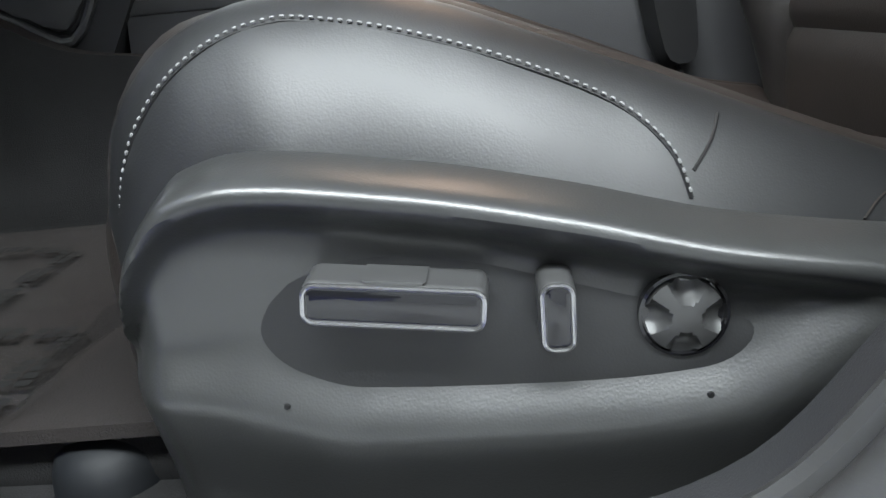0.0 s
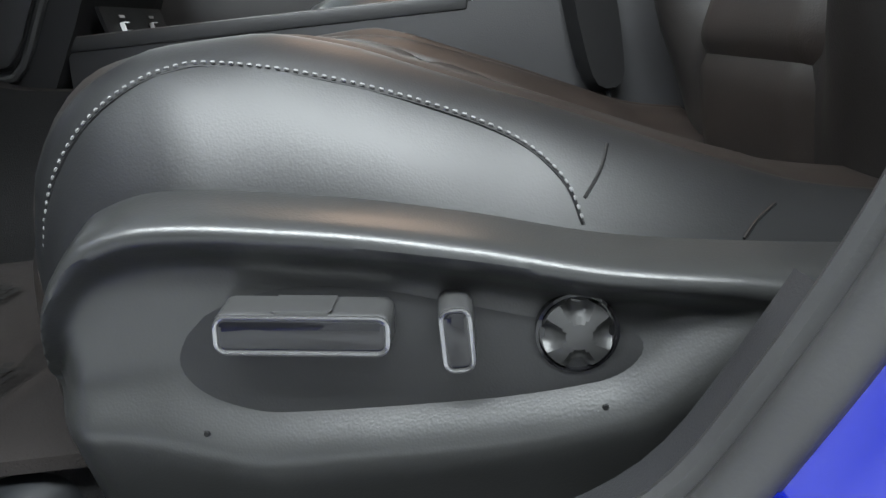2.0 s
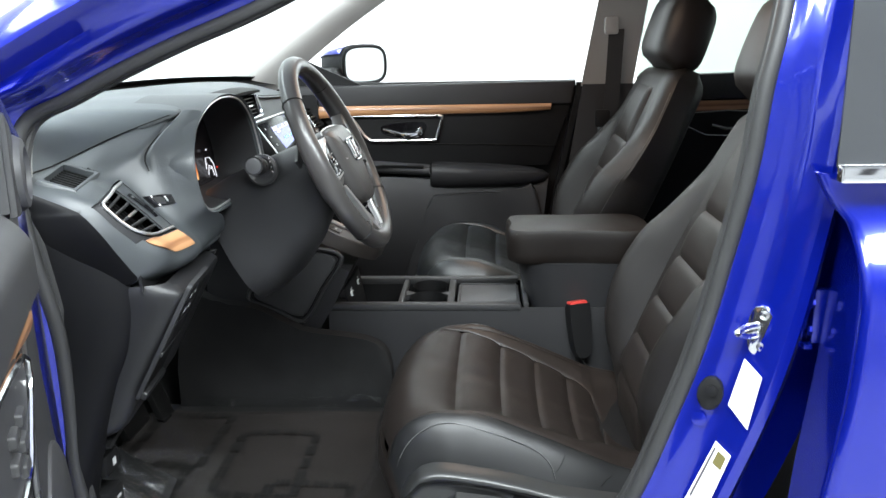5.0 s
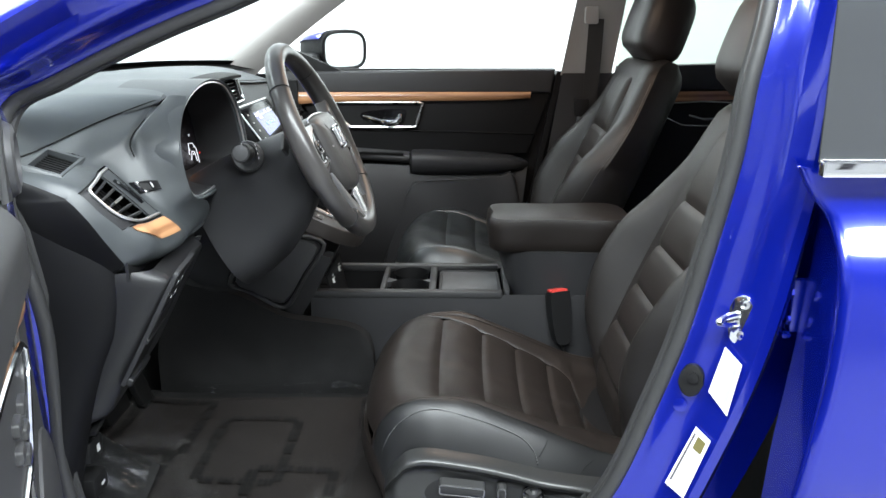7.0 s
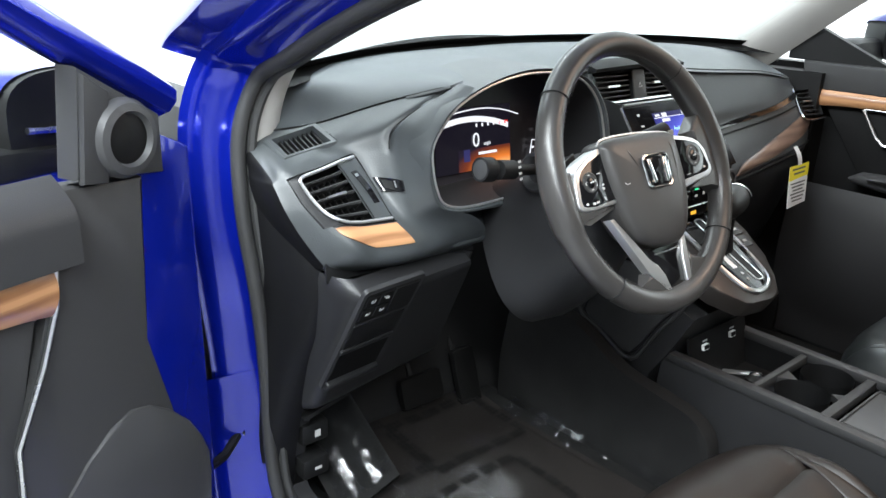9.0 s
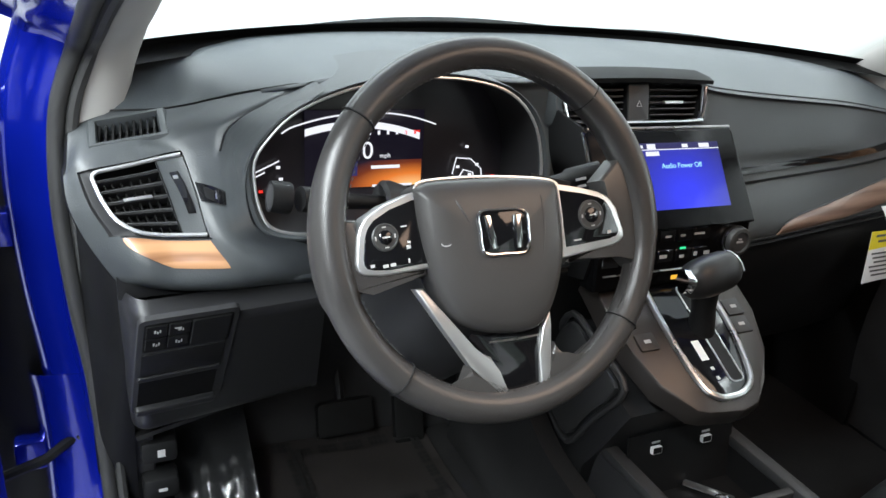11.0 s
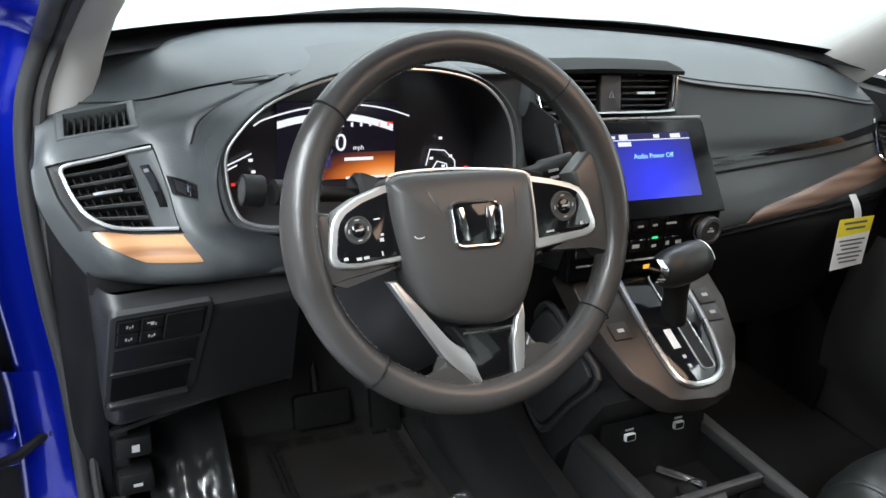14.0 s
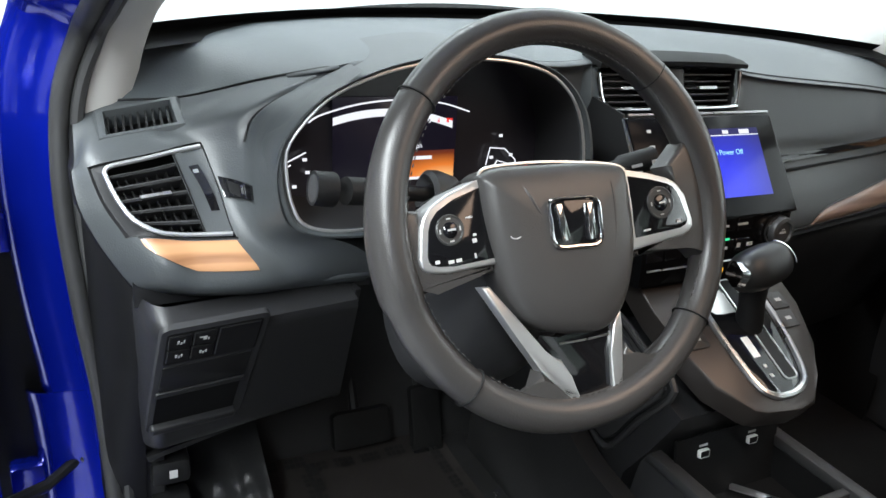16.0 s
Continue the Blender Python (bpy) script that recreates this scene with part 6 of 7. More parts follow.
# armrest
part("armrest_box", loft([[(x, y, z) for x, y in smooth2([(-.078, -.16), (.078, -.16), (.074, .085 - (0.72 - z) * 0.25), (-.074, .085 - (0.72 - z) * 0.25)], 4)] for z in (0.56, 0.62, 0.67, 0.708)]), ENDCAP, con)
lid_rings = []
for s, z in ((0.93, .705), (0.985, .712), (1.0, .730), (1.0, .758), (0.985, .774), (0.95, .781), (0.80, .784)):
    lid_rings.append([(x * s, -0.025 + (y + 0.025) * s, z) for x, y in smooth2([(-.082, -.175), (.082, -.175), (.084, -.02), (.080, .118), (0, .126), (-.080, .118), (-.084, -.02)], 5)])
lid = part("armrest_lid", loft(lid_rings), LEATHER, con, "black padded armrest lid")
part("seam_thread", stitches([(-.0815, y, .7735) for y in np.linspace(-.16, .11, 40)], 0.003, 0.0025, 0.0005), INK, lid, kind="stuff")
# front pedestal with carpeted side
part("pedestal", loft([[(-.115, .58, .33), (.115, .58, .33), (.115, .80, .33), (-.115, .80, .33)], [(-.116, .548, .57), (.116, .548, .57), (.116, .80, .57), (-.116, .80, .57)], [(-.118, .512, .63), (.118, .512, .63), (.118, .80, .63), (-.118, .80, .63)], [(-.114, .478, .70), (.114, .478, .70), (.114, .80, .80), (-.114, .80, .80)]]), ENDCAP, con)
PADF = axes((-.1165, 0, 0), (0, -1, 0), (0, 0, 1))
pad_c = (-.600, .683)
pad_pts = smooth2([(-.622, .764), (-.560, .748), (-.506, .728), (-.546, .662), (-.588, .598), (-.640, .620), (-.694, .646), (-.656, .706)], 4)
part("pedestal_rim", tube([PADF @ Vector((pad_c[0] + (x - pad_c[0]) * 1.14, pad_c[1] + (y - pad_c[1]) * 1.14, .004)) for x, y in pad_pts], 0.005, 8, True, up=(1, 0, 0)), PLASTIC, con)
part("pad_groove", prism([(pad_c[0] + (x - pad_c[0]) * 1.05, pad_c[1] + (y - pad_c[1]) * 1.05) for x, y in pad_pts], PADF, -0.006, 0.003, 0.001), DARK, con)
part("pedestal_pad", prism(pad_pts, PADF, -0.004, 0.009, 0.004), PLASTIC, con, "black padded knee insert")
part("carpet_side", prism(smooth2([(-.84, .645), (-.76, .640), (-.68, .628), (-.585, .580), (-.50, .566), (-.43, .553), (-.392, .515), (-.385, .42), (-.385, .33), (-.62, .33), (-.86, .33)], 4), axes((-.150, 0, 0), (0, -1, 0), (0, 0, 1)), -0.02, 0.010, 0.006), CARPET, con, "black carpeted tunnel side")

# gear selector panel
GV = Vector((0, math.cos(radians(27)), math.sin(radians(27))))
GF = axes((0.0, 0.400, 0.7285), (1, 0, 0), GV)
gear = thing("gear_selector", "black gear lever on a silver edged gate", "gear lever", (0.01, 0.5, 0.72))
part("selector_panel", prism([(-.118, .24), (-.120, .17), (-.114, .115), (-.100, .062), (-.066, .022), (-.050, .016), (.000, .010), (.030, .014), (.062, .046), (.096, .088), (.118, .15), (.122, .24)], GF, -0.030, 0.003, 0.004), GUNMETAL, gear, "dark brushed selector panel")
gate = [(-.040, .235), (-.047, .186), (-.048, .11), (-.043, .052), (-.030, .034), (-.010, .030), (.016, .034), (.038, .052), (.052, .10), (.058, .158), (.056, .235)]
part("gate_plate", prism(gate, GF, 0.0, 0.0055, 0.001), GLOSS, gear, "gloss black gate")
part("gate_rim", tube(spline([GF @ Vector((x, y, .006)) for x, y in gate], 5), 0.0046, 8, up=GF.col[2][:3]), SATIN, gear, "silver gate rim")
part("gate_slot", prism(rounded(.006, .026, .050, .20, .006), GF, 0.004, 0.0062), DARK, gear)
part("slot_rim", tube([GF @ Vector((x, y, .0064)) for x, y in rounded(.005, .027, .049, .201, .007)], 0.0012, 6, True, up=GF.col[2][:3]), SATIN, gear)
bars([(-.012, .058 + .014 * k, .005, .005) for k in range(2)], GF, 0.0062, DIMLEG, gear, "gate_mark")
bars([(-.015, .100, .012, .030)], GF, 0.0062, PAPER, gear, "lit_gate_mark")
base = GF @ Vector((.010, .130, 0))
top = Vector((-.004, .515, .866))
part("lever_stem", tube([base, base.lerp(top, .5), top], [.018, .016, .019], 16), DARK, gear)
KM = axes(top + Vector((0, -.004, .010)), (1, 0.10, .06), (0, .5, .86))
rings = []
for i in range(15):
    t = -1 + 2 * i / 14
    k = (1 - abs(t) ** 3.5 * .93) ** .5
    rings.append([KM @ Vector((t * .046, .026 * k * math.copysign(abs(math.cos(a)) ** .8, math.cos(a)) + .004 * t, .027 * k * math.copysign(abs(math.sin(a)) ** .8, math.sin(a)))) for a in np.linspace(0, 2 * math.pi, 25)[:-1]])
kb = part("lever_knob", loft(rings), LEATHER_SIDE, gear, "black leather gear knob")
part("knob_button", prism(rounded(-.013, .013, -.014, .014, .008), axes(KM @ Vector((-.047, 0, .004)), (0, .35, -1), (0.25, .9, .3)), -0.006, 0.008, 0.004, 3), CHROME, kb, "chrome release button")
part("knob_inlay", tube([KM @ Vector((.030, .027 * math.cos(a), .028 * math.sin(a))) for a in np.linspace(.1, 1.7, 14)], 0.0006, 6), SATIN, kb)
for (u, v), nm in zip(((-.086, .125), (.083, .158), (.078, .129)), ("a", "b", "c")):
    ob = part("console_button", prism(rounded(u - .015, u + .015, v - .013, v + .013, .003), GF, 0.002, 0.006, 0.0015), GUNMETAL if u < 0 else PLASTIC, gear, "flat push button")
    bars([(u, v, .010, .005)], GF, 0.0064, DIMLEG, ob, "button_symbol")


# key with a tag in the tray
key = thing("key_tag", "silver key with a metal tag lying in the console tray", "key", (-.03, .40, .566))
part("tag_strip", prism(rounded(-.035, .035, -.006, .006, .002), axes((.030, .449, .5665), (.65, -.76, 0), (.76, .65, .10)), 0, 0.002, 0.0005), SATIN, key, "silver metal tag")
part("key_body", lathe([(.014, 0), (.016, .004), (.014, .009), (.0, .010)], axes((.012, .418, .5665), (1, 0, 0), (0, 1, 0)), 20), DARK, key)
part("key_ring", tube([(.034 + .012 * math.cos(a), .424 + .012 * math.sin(a), .570) for a in np.linspace(0, 2 * math.pi, 20)[:-1]], 0.0014, 6, True), CHROME, key)

# hanging paper tag on the glovebox
tag = thing("paper_tag", "white paper tag with a yellow head hanging from the glovebox", "tag", (.53, .635, .84))
TF = axes((.522, .634, .802), (1, 0, .02), (-.12, 0.10, 1))
part("tag_card", prism([(-.042, -.050), (.042, -.046), (.046, .044), (-.042, .044)], TF, 0, 0.0008), PAPER, tag)
part("tag_head", prism([(-.0425, .012), (.0445, .016), (.0465, .0445), (-.0425, .0445)], TF, 0.0009, 0.0014), YELLOW, tag, "yellow printed head")
bars([(0, .036, .060, .004), (.002, .026, .050, .004)] + [(0, .004 - .008 * k, .066 - .01 * (k % 3), .003) for k in range(6)], TF, 0.0018, INK, tag)
part("tag_loop", sheet(lambda u, v: TF @ Vector((-.016 + .018 * u + .010 * (1 - v) - .02 * v, .044 + .045 * v, .001 + .004 * math.sin(math.pi * v))), 2, 8, 0.0006), PAPER, tag)


# ---------------------------------------------------------------- floor of the driver's footwell
mt = thing("floor_mat", "dark carpet floor mat under a clear protective film", "floor mat", (-0.42, 0.66, 0.393))
def mat_z(x, y):
    return 0.402 + 0.16 * max(0, y - 0.80) ** 1.2 + 0.004 * math.sin(9 * x + 7 * y)
part("mat_carpet", sheet(lambda u, v: (-0.612 + .412 * u, .32 + .66 * v, mat_z(-0.612 + .412 * u, .32 + .66 * v)), 12, 24, 0.008), MATFAB, mt)
def film_z(x, y):
    return mat_z(x, y) + 0.006 + 0.004 * noise.noise(Vector((x * 14, y * 14, 0))) + 0.006 * max(0, noise.noise(Vector((x * 30 + 5, y * 9, 3)))) * (0.6 if x > -.27 else .2)
part("protective_film", sheet(lambda u, v: (-0.618 + .398 * u, .40 + .57 * v, film_z(-0.618 + .398 * u, .40 + .57 * v)), 60, 70), FILM_DULL, mt, "clear wrinkled plastic film with black print")
def film_edge(u, v):
    """The film's tunnel-side edge, curling up."""
    y = .41 + .40 * v
    x = -.222 + .046 * u + .006 * math.sin(17 * y)
    ridge = 0.005 * noise.noise(Vector((x * 25, y * 16, 4))) + 0.002 * noise.noise(Vector((x * 60, y * 50, 1)))
    return (x, y, film_z(-.222, y) + .016 * u ** 1.6 + ridge * min(1.0, u * 3))
part("film_edge", sheet(film_edge, 24, 80), FILM, mt, "curled shiny edge of the film")
def film_rear(u, v):
    x = -.60 + .40 * u
    y = .402 - .026 * v + .006 * math.sin(19 * x)
    ridge = 0.006 * noise.noise(Vector((x * 22, y * 30, 9))) + 0.002 * noise.noise(Vector((x * 70, y * 70, 6)))
    return (x, y, film_z(x, .402) + .026 * v ** 1.4 + ridge * min(1.0, v * 4))
part("film_edge", sheet(film_rear, 80, 20), FOLD, mt, "curled shiny edge of the film")
def fold(u, v):
    """Film bunched up on the sloping footrest."""
    x, y = -.632 + .105 * u, .745 + .135 * v
    ridge = 0.0024 * math.sin(150 * x + 4 * math.sin(14 * y)) + 0.0035 * noise.noise(Vector((x * 40, y * 14, 2))) + 0.002 * noise.noise(Vector((x * 110, y * 60, 5)))
    return (x, y, .412 + .62 * (y - .745) + .30 * (x + .632) + ridge)
part("film_fold", sheet(fold, 40, 40), FOLD, mt, "crumpled shiny film bunched on the footrest")
part("footrest", sheet(lambda u, v: (-.640 + .115 * u, .735 + .20 * v, .398 + .60 * .20 * v + .035 * u), 4, 6, .01), CARPET, mt)
bm = bmesh.new()
def print_bar(x, y, lx, ly):
    """One printed word, as a row of small upright bars."""
    if max(lx, ly) > .014:
        n = max(2, int(max(lx, ly) / .0085))
        for i in range(n):
            o = (i + .5) / n - .5
            if lx >= ly:
                print_bar(x + o * lx, y, lx / n * .78, ly)
            else:
                print_bar(x, y + o * ly, lx, ly / n * .78)
        return
    bm_v = [bm.verts.new((px, py, film_z(px, py) + 0.0012)) for px, py in ((x - lx / 2, y - ly / 2), (x + lx / 2, y - ly / 2), (x + lx / 2, y + ly / 2), (x - lx / 2, y + ly / 2))]
    bm.faces.new(bm_v)
rnd = random.Random(4)
for gx, gy in ((-.42, .60), (-.60, .50), (-.34, .80), (-.55, .82)):
    for k in range(5):
        print_bar(gx - .09 + .045 * k, gy + .075, .034, .018 + .006 * rnd.random())
        print_bar(gx - .09 + .045 * k, gy - .075, .034, .018 + .006 * rnd.random())
    for k in range(4):
        print_bar(gx - .11, gy - .055 + .036 * k, .018, .029)
        print_bar(gx + .11, gy - .055 + .036 * k, .018, .029)
part("film_print", bm, FILM_INK, mt, "unreadable black print on the film", kind="stuff")
for nm, x, w in (("brake_pedal", -.35, .10), ("throttle_pedal", -.235, .055)):
    th = thing(nm, "black rubber " + nm.replace("_", " "), "pedal", (x, .93, .45))
    part("pedal_pad", prism(rounded(-w / 2, w / 2, -.03 if w > .08 else -.07, .03 if w > .08 else .05, .008), axes((x, .90, .46), (1, 0, 0), (0, .35, 1)), 0, .014, .004), FRIT, th)
    part("pedal_arm", tube([(x, .92, .46), (x, 1.0, .60), (x, 1.02, .75)], .009, 8), DARK, th)
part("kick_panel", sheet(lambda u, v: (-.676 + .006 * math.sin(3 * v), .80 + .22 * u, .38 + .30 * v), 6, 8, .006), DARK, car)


# ---------------------------------------------------------------- far front door
fd = thing("passenger_door", "black trimmed passenger door with a wood grain strip", "car door", (.74, .3, .4))
DX = axes((.72, 0, 0), (0, -1, 0), (0, 0, 1))          # u = -y, v = z, w towards the cabin
def dpoly(pts):
    return [(-y, z) for y, z in pts]
part("door_upper", prism(dpoly([(-.100, 1.062), (-.088, .990), (.75, .990), (.76, 1.055)]), DX, -0.03, 0.012, 0.008, 3), PLASTIC, fd, "charcoal upper trim")
part("door_insert", prism(dpoly([(-.088, .992), (-.02, .80), (.58, .80), (.72, .992)]), DX, -0.03, -0.002, 0.003), DARK, fd)
strip_lo = [(-y, z) for y, z in ((-.022, .978), (.10, .971), (.40, .968), (.62, .964), (.70, .958))]
strip_hi = [(-y, z) for y, z in ((-.026, .990), (.10, .990), (.40, .990), (.62, .990), (.72, .990))]
def wood_far(u, v):
    k = np.linspace(0, 1, 5)
    lo = (pchip(k, [p[0] for p in strip_lo], u)[0], pchip(k, [p[1] for p in strip_lo], u)[0])
    hi = (pchip(k, [p[0] for p in strip_hi], u)[0], pchip(k, [p[1] for p in strip_hi], u)[0])
    return DX @ Vector((lo[0] + (hi[0] - lo[0]) * v, lo[1] + (hi[1] - lo[1]) * v, 0.010 + 0.006 * math.sin(math.pi * v)))
part("wood_strip", sheet(wood_far, 30, 8, 0.005), WOOD, fd, "brown wood grain strip")
hf = [(.600, .961), (.312, .960), (.322, .922), (.334, .884), (.540, .884), (.560, .900)]
part("handle_cup", prism(dpoly(hf), DX, -0.004, 0.002), DARK, fd)
hl = [lerp2(a, b, t) for a, b in zip(hf, hf[1:] + hf[:1]) for t in (0.04, 0.5, 0.96)]
part("handle_frame", tube([DX @ Vector((-y, z, .010)) for y, z in hl], 0.0046, 8, True, up=(1, 0, 0)), SATIN, fd, "chrome handle frame")
part("handle_shadow", prism(smooth2(dpoly([(.375, .94), (.50, .93), (.49, .900), (.40, .892), (.37, .905)])), DX, 0.0, 0.004), GLOSS, fd)
part("door_handle", tube(spline([DX @ Vector((-y, z, w)) for y, z, w in ((.50, .917, .006), (.47, .912, .016), (.43, .902, .022), (.40, .902, .022), (.385, .908, .018), (.382, .918, .008))], 5), [0.004] * 10 + [0.0075] * 16, 8, flat=1.3), CHROME, fd, "chrome door pull")
part("insert_crease", tube([DX @ Vector((-y, z, 0.0)) for y, z in ((.50, .872), (.20, .868), (-.055, .860))], .0022, 6), FRIT, fd)
def arm_ring(y, top, low, deep):
    """A section of the armrest: bulging towards the cabin, undercut below."""
    h = top - low
    return [DX @ Vector((-y, low + h * a, deep * b)) for a, b in ((1.0, -.05), (1.0, .45), (.95, .78), (.84, .95), (.66, 1.0), (.44, .96), (.20, .80), (.04, .52), (0.0, .10))]
part("armrest", loft([arm_ring(*k) for k in ((.352, .802, .738, .046), (.345, .812, .734, .058), (.30, .813, .732, .064), (.20, .808, .734, .066), (.10, .802, .738, .063), (.03, .794, .742, .055), (-.005, .784, .748, .040), (-.022, .772, .755, .016))], closed=False, caps=False), ENDCAP, fd, "black padded armrest")
part("pull_cup", loft([arm_ring(*k) for k in ((.60, .800, .790, .012), (.575, .815, .786, .034), (.53, .818, .782, .046), (.45, .812, .778, .052), (.37, .806, .772, .052), (.353, .804, .772, .048))], closed=False, caps=False), LIDTRIM, fd, "charcoal plastic door pull")
part("pull_pocket", prism(dpoly([(.545, .808), (.50, .812), (.372, .806), (.372, .800), (.50, .804)]), DX, .030, .0545, .001), FRIT, fd)
part("armrest_groove", tube([DX @ Vector((-y, z, w)) for y, z, w in ((.353, .808, .02), (.351, .806, .050), (.350, .775, .060), (.350, .742, .045))], .0018, 6), FRIT, fd)
part("door_lower", sheet(lambda u, v: (.712 - .030 * math.sin(math.pi * min(1, v * 1.2)) ** .8, .72 - (.74 - 0.05 * v) * u, .765 - .40 * v), 16, 16, .01), ENDCAP, fd, "black lower door trim with a pocket")
part("pocket_panel", prism(smooth2(dpoly([(.42, .40), (.39, .58), (.352, .700), (.30, .716), (.10, .724), (.02, .728), (.025, .40)]), 3), axes((.682, 0, 0), (0, -1, 0), (0, 0, 1)), -.004, .020, .008, 3), ENDCAP, fd, "black door pocket")
part("door_rear_edge", prism(dpoly([(-.105, 1.055), (-.125, 1.055), (-.03, .60), (.0, .40), (.02, .40)]), DX, -0.04, 0.004), DARK, fd)
gl = part("window_glass", sheet(lambda u, v: (.745 - .12 * v, .70 - .82 * u - (.42 * (1 - u)) * v * v * .9, 1.05 + .36 * v), 8, 8), GLASS, fd, "clear side window")
gl.visible_shadow = False
part("window_weatherstrip", tube([(.735, y, 1.060) for y in np.linspace(-.10, .60, 6)], .004, 6), RUBBER, fd)
# far pillar, belt and rear door trim
part("pillar_trim", sheet(lambda u, v: (.715 - .10 * v + .004 * math.sin(6 * u), -.115 - .012 * v - (.155 - .02 * v) * u - .05 * v, 1.045 + .42 * v), 6, 8, .006), GREYTRIM, car, "light grey pillar trim")
part("pillar_trim", sheet(lambda u, v: (.705, -.02 - .10 * v - .17 * u, .40 + .65 * v), 6, 8, .006), PLASTIC, car)
sb = thing("seat_belt", "black seat belt hanging on the far pillar", "seat belt", (.66, -.17, .9))
part("belt_strap", sheet(lambda u, v: (.66 + .008 * math.sin(5 * v), -.165 - .045 * u - .02 * v, .55 + .66 * v), 3, 12, .002), RUBBER, sb)
part("belt_tongue", prism(rounded(-.022, .022, -.030, .022, .006), axes((.652, -.175, .955), (0, -1, 0), (0, 0, 1)), 0, .008, .002), DARK, sb)
part("tongue_plate", prism(rounded(-.014, .014, -.055, -.028, .004), axes((.652, -.175, .955), (0, -1, 0), (0, 0, 1)), .002, .005), CHROME, sb, "bright belt tongue")
part("belt_anchor", prism(rounded(-.020, .020, -.02, .03, .008), axes((.640, -.19, 1.215), (0, -1, 0), (0, 0, 1)), 0, .014, .004), GREYTRIM, sb)
rd = thing("rear_passenger_door", "black trimmed rear door with a wood grain strip", "car door", (.74, -.8, .4))
part("door_upper", prism(dpoly([(-1.3, 1.095), (-1.3, 1.01), (-.29, .995), (-.29, 1.070)]), DX, -0.03, 0.010, 0.006), PLASTIC, rd)
part("wood_strip", prism(dpoly([(-1.2, 1.0), (-1.2, .985), (-.32, .958), (-.32, .993)]), DX, 0.0, 0.012, 0.003), WOOD, rd, "brown wood grain strip")
part("door_insert", prism(dpoly([(-1.3, 1.0), (-1.3, .4), (-.29, .4), (-.29, .995)]), DX, -0.03, 0.0, 0.003), DARK, rd)
part("handle_frame", tube(spline([DX @ Vector((-y, z, .010)) for y, z in ((-.42, .955), (-.70, .957), (-.68, .90), (-.50, .89))], 2, True), 0.0034, 8, True, up=(1, 0, 0)), CHROME, rd, "chrome handle frame")
part("door_handle", tube([DX @ Vector((-y, z, w)) for y, z, w in ((-.52, .92, .008), (-.56, .91, .02), (-.62, .912, .02))], .006, 8), CHROME, rd)
gl = part("window_glass", sheet(lambda u, v: (.745 - .12 * v, -.29 - 1.1 * u, 1.07 + .34 * v), 4, 4), GLASS_TINT, rd, "faintly green privacy glass")
gl.visible_shadow = False
def far_mirror():
    th = thing("wing_mirror", "blue and black wing mirror outside the far window", "mirror", (.92, .64, 1.05))
    MF = axes((.955, .588, 1.112), (.79, -.61, 0), (0, 0, 1))
    def oval(a, rx, rz, d):
        return MF @ Vector((rx * math.copysign(abs(math.cos(a)) ** .6, math.cos(a)), rz * math.copysign(abs(math.sin(a)) ** .6, math.sin(a)), d))
    turn = np.linspace(0, 2 * math.pi, 33)[:-1]
    part("mirror_housing", loft([[oval(a, .100 * k, .064 * k, d) for a in turn] for k, d in ((.40, -.155), (.66, -.145), (.88, -.10), (.98, -.03), (1.0, .0))]), DARK, th, "black mirror housing")
    cap = np.linspace(.12 * math.pi, .88 * math.pi, 14)
    part("mirror_cap", loft([[oval(a, .104 * k, .067 * k, d) for a in cap] for k, d in ((.42, -.158), (.68, -.148), (.90, -.10), (1.0, -.03), (1.0, -.012))], False, False), BLUE, th, "blue painted mirror cap")
    part("mirror_rim", tube([oval(a, .097, .061, .003) for a in turn], .007, 8, True, up=(0, 1, 0)), DARK, th)
    part("mirror_glass", loft([[oval(a, .093, .058, d) for a in turn] for d in (.002, .005)]), MIRROR, th, "bright mirror glass")
    part("mirror_foot", box(.755, .93, .655, .745, 1.045, 1.105, .018), DARK, th)
far_mirror()


# ---------------------------------------------------------------- near rear door, outside
nd = thing("rear_door", "closed blue rear door with a chrome window strip", "car door", (-.86, -.7, .35))
def door_skin(u, v):
    z = .30 + .735 * v
    edge = float(pchip([.30, .62, .80, .94, .97, 1.01, 1.035], [-.205, -.220, -.236, -.242, -.240, -.212, -.200], z)[0])
    flat = float(pchip([.30, .45, .58, .615, .66, .80, .885, .925, .935, .985, .998, 1.035], [-.872, -.900, -.905, -.907, -.914, -.918, -.912, -.9005, -.894, -.859, -.854, -.850], z)[0])
    if u < .25:
        # the folded front edge of the door
        a = u / .25
        return (-.775 + (flat + .012 + .775) * a, edge - .020 * (1 - a), z)
    if u < .35:
        a = (u - .25) / .10 * math.pi / 2
        return (flat + .012 * (1 - math.sin(a)), edge - .012 * (1 - math.cos(a)), z)
    return (flat, edge - .012 - 1.0 * (u - .35) / .65, z)
part("door_skin", sheet(door_skin, 60, 40, .003), BLUE, nd, "blue painted door skin")
part("chrome_strip", prism(rounded(.214, 1.2, 1.028, 1.048, .003), axes((-.872, 0, 0), (0, -1, 0), (0, 0, 1)), -.008, .004, .003), CHROME, nd, "chrome window strip")
part("window_frame", prism([(.192, 1.028), (.214, 1.028), (.262, 1.50), (.235, 1.50)], axes((-.862, 0, 0), (0, -1, 0), (-.22, 0, 1)), -.012, .002, .003), RUBBER, nd)
part("window_glass", sheet(lambda u, v: (-.866 + .12 * v, -.213 - .05 * v - 1.0 * u, 1.045 + .44 * v), 4, 4, .004), GLASS_DARK, nd, "dark privacy glass")
hg = part("door_hinge", box(-.770, -.745, -.268, -.246, .795, .872, .006), BLUE, nd)
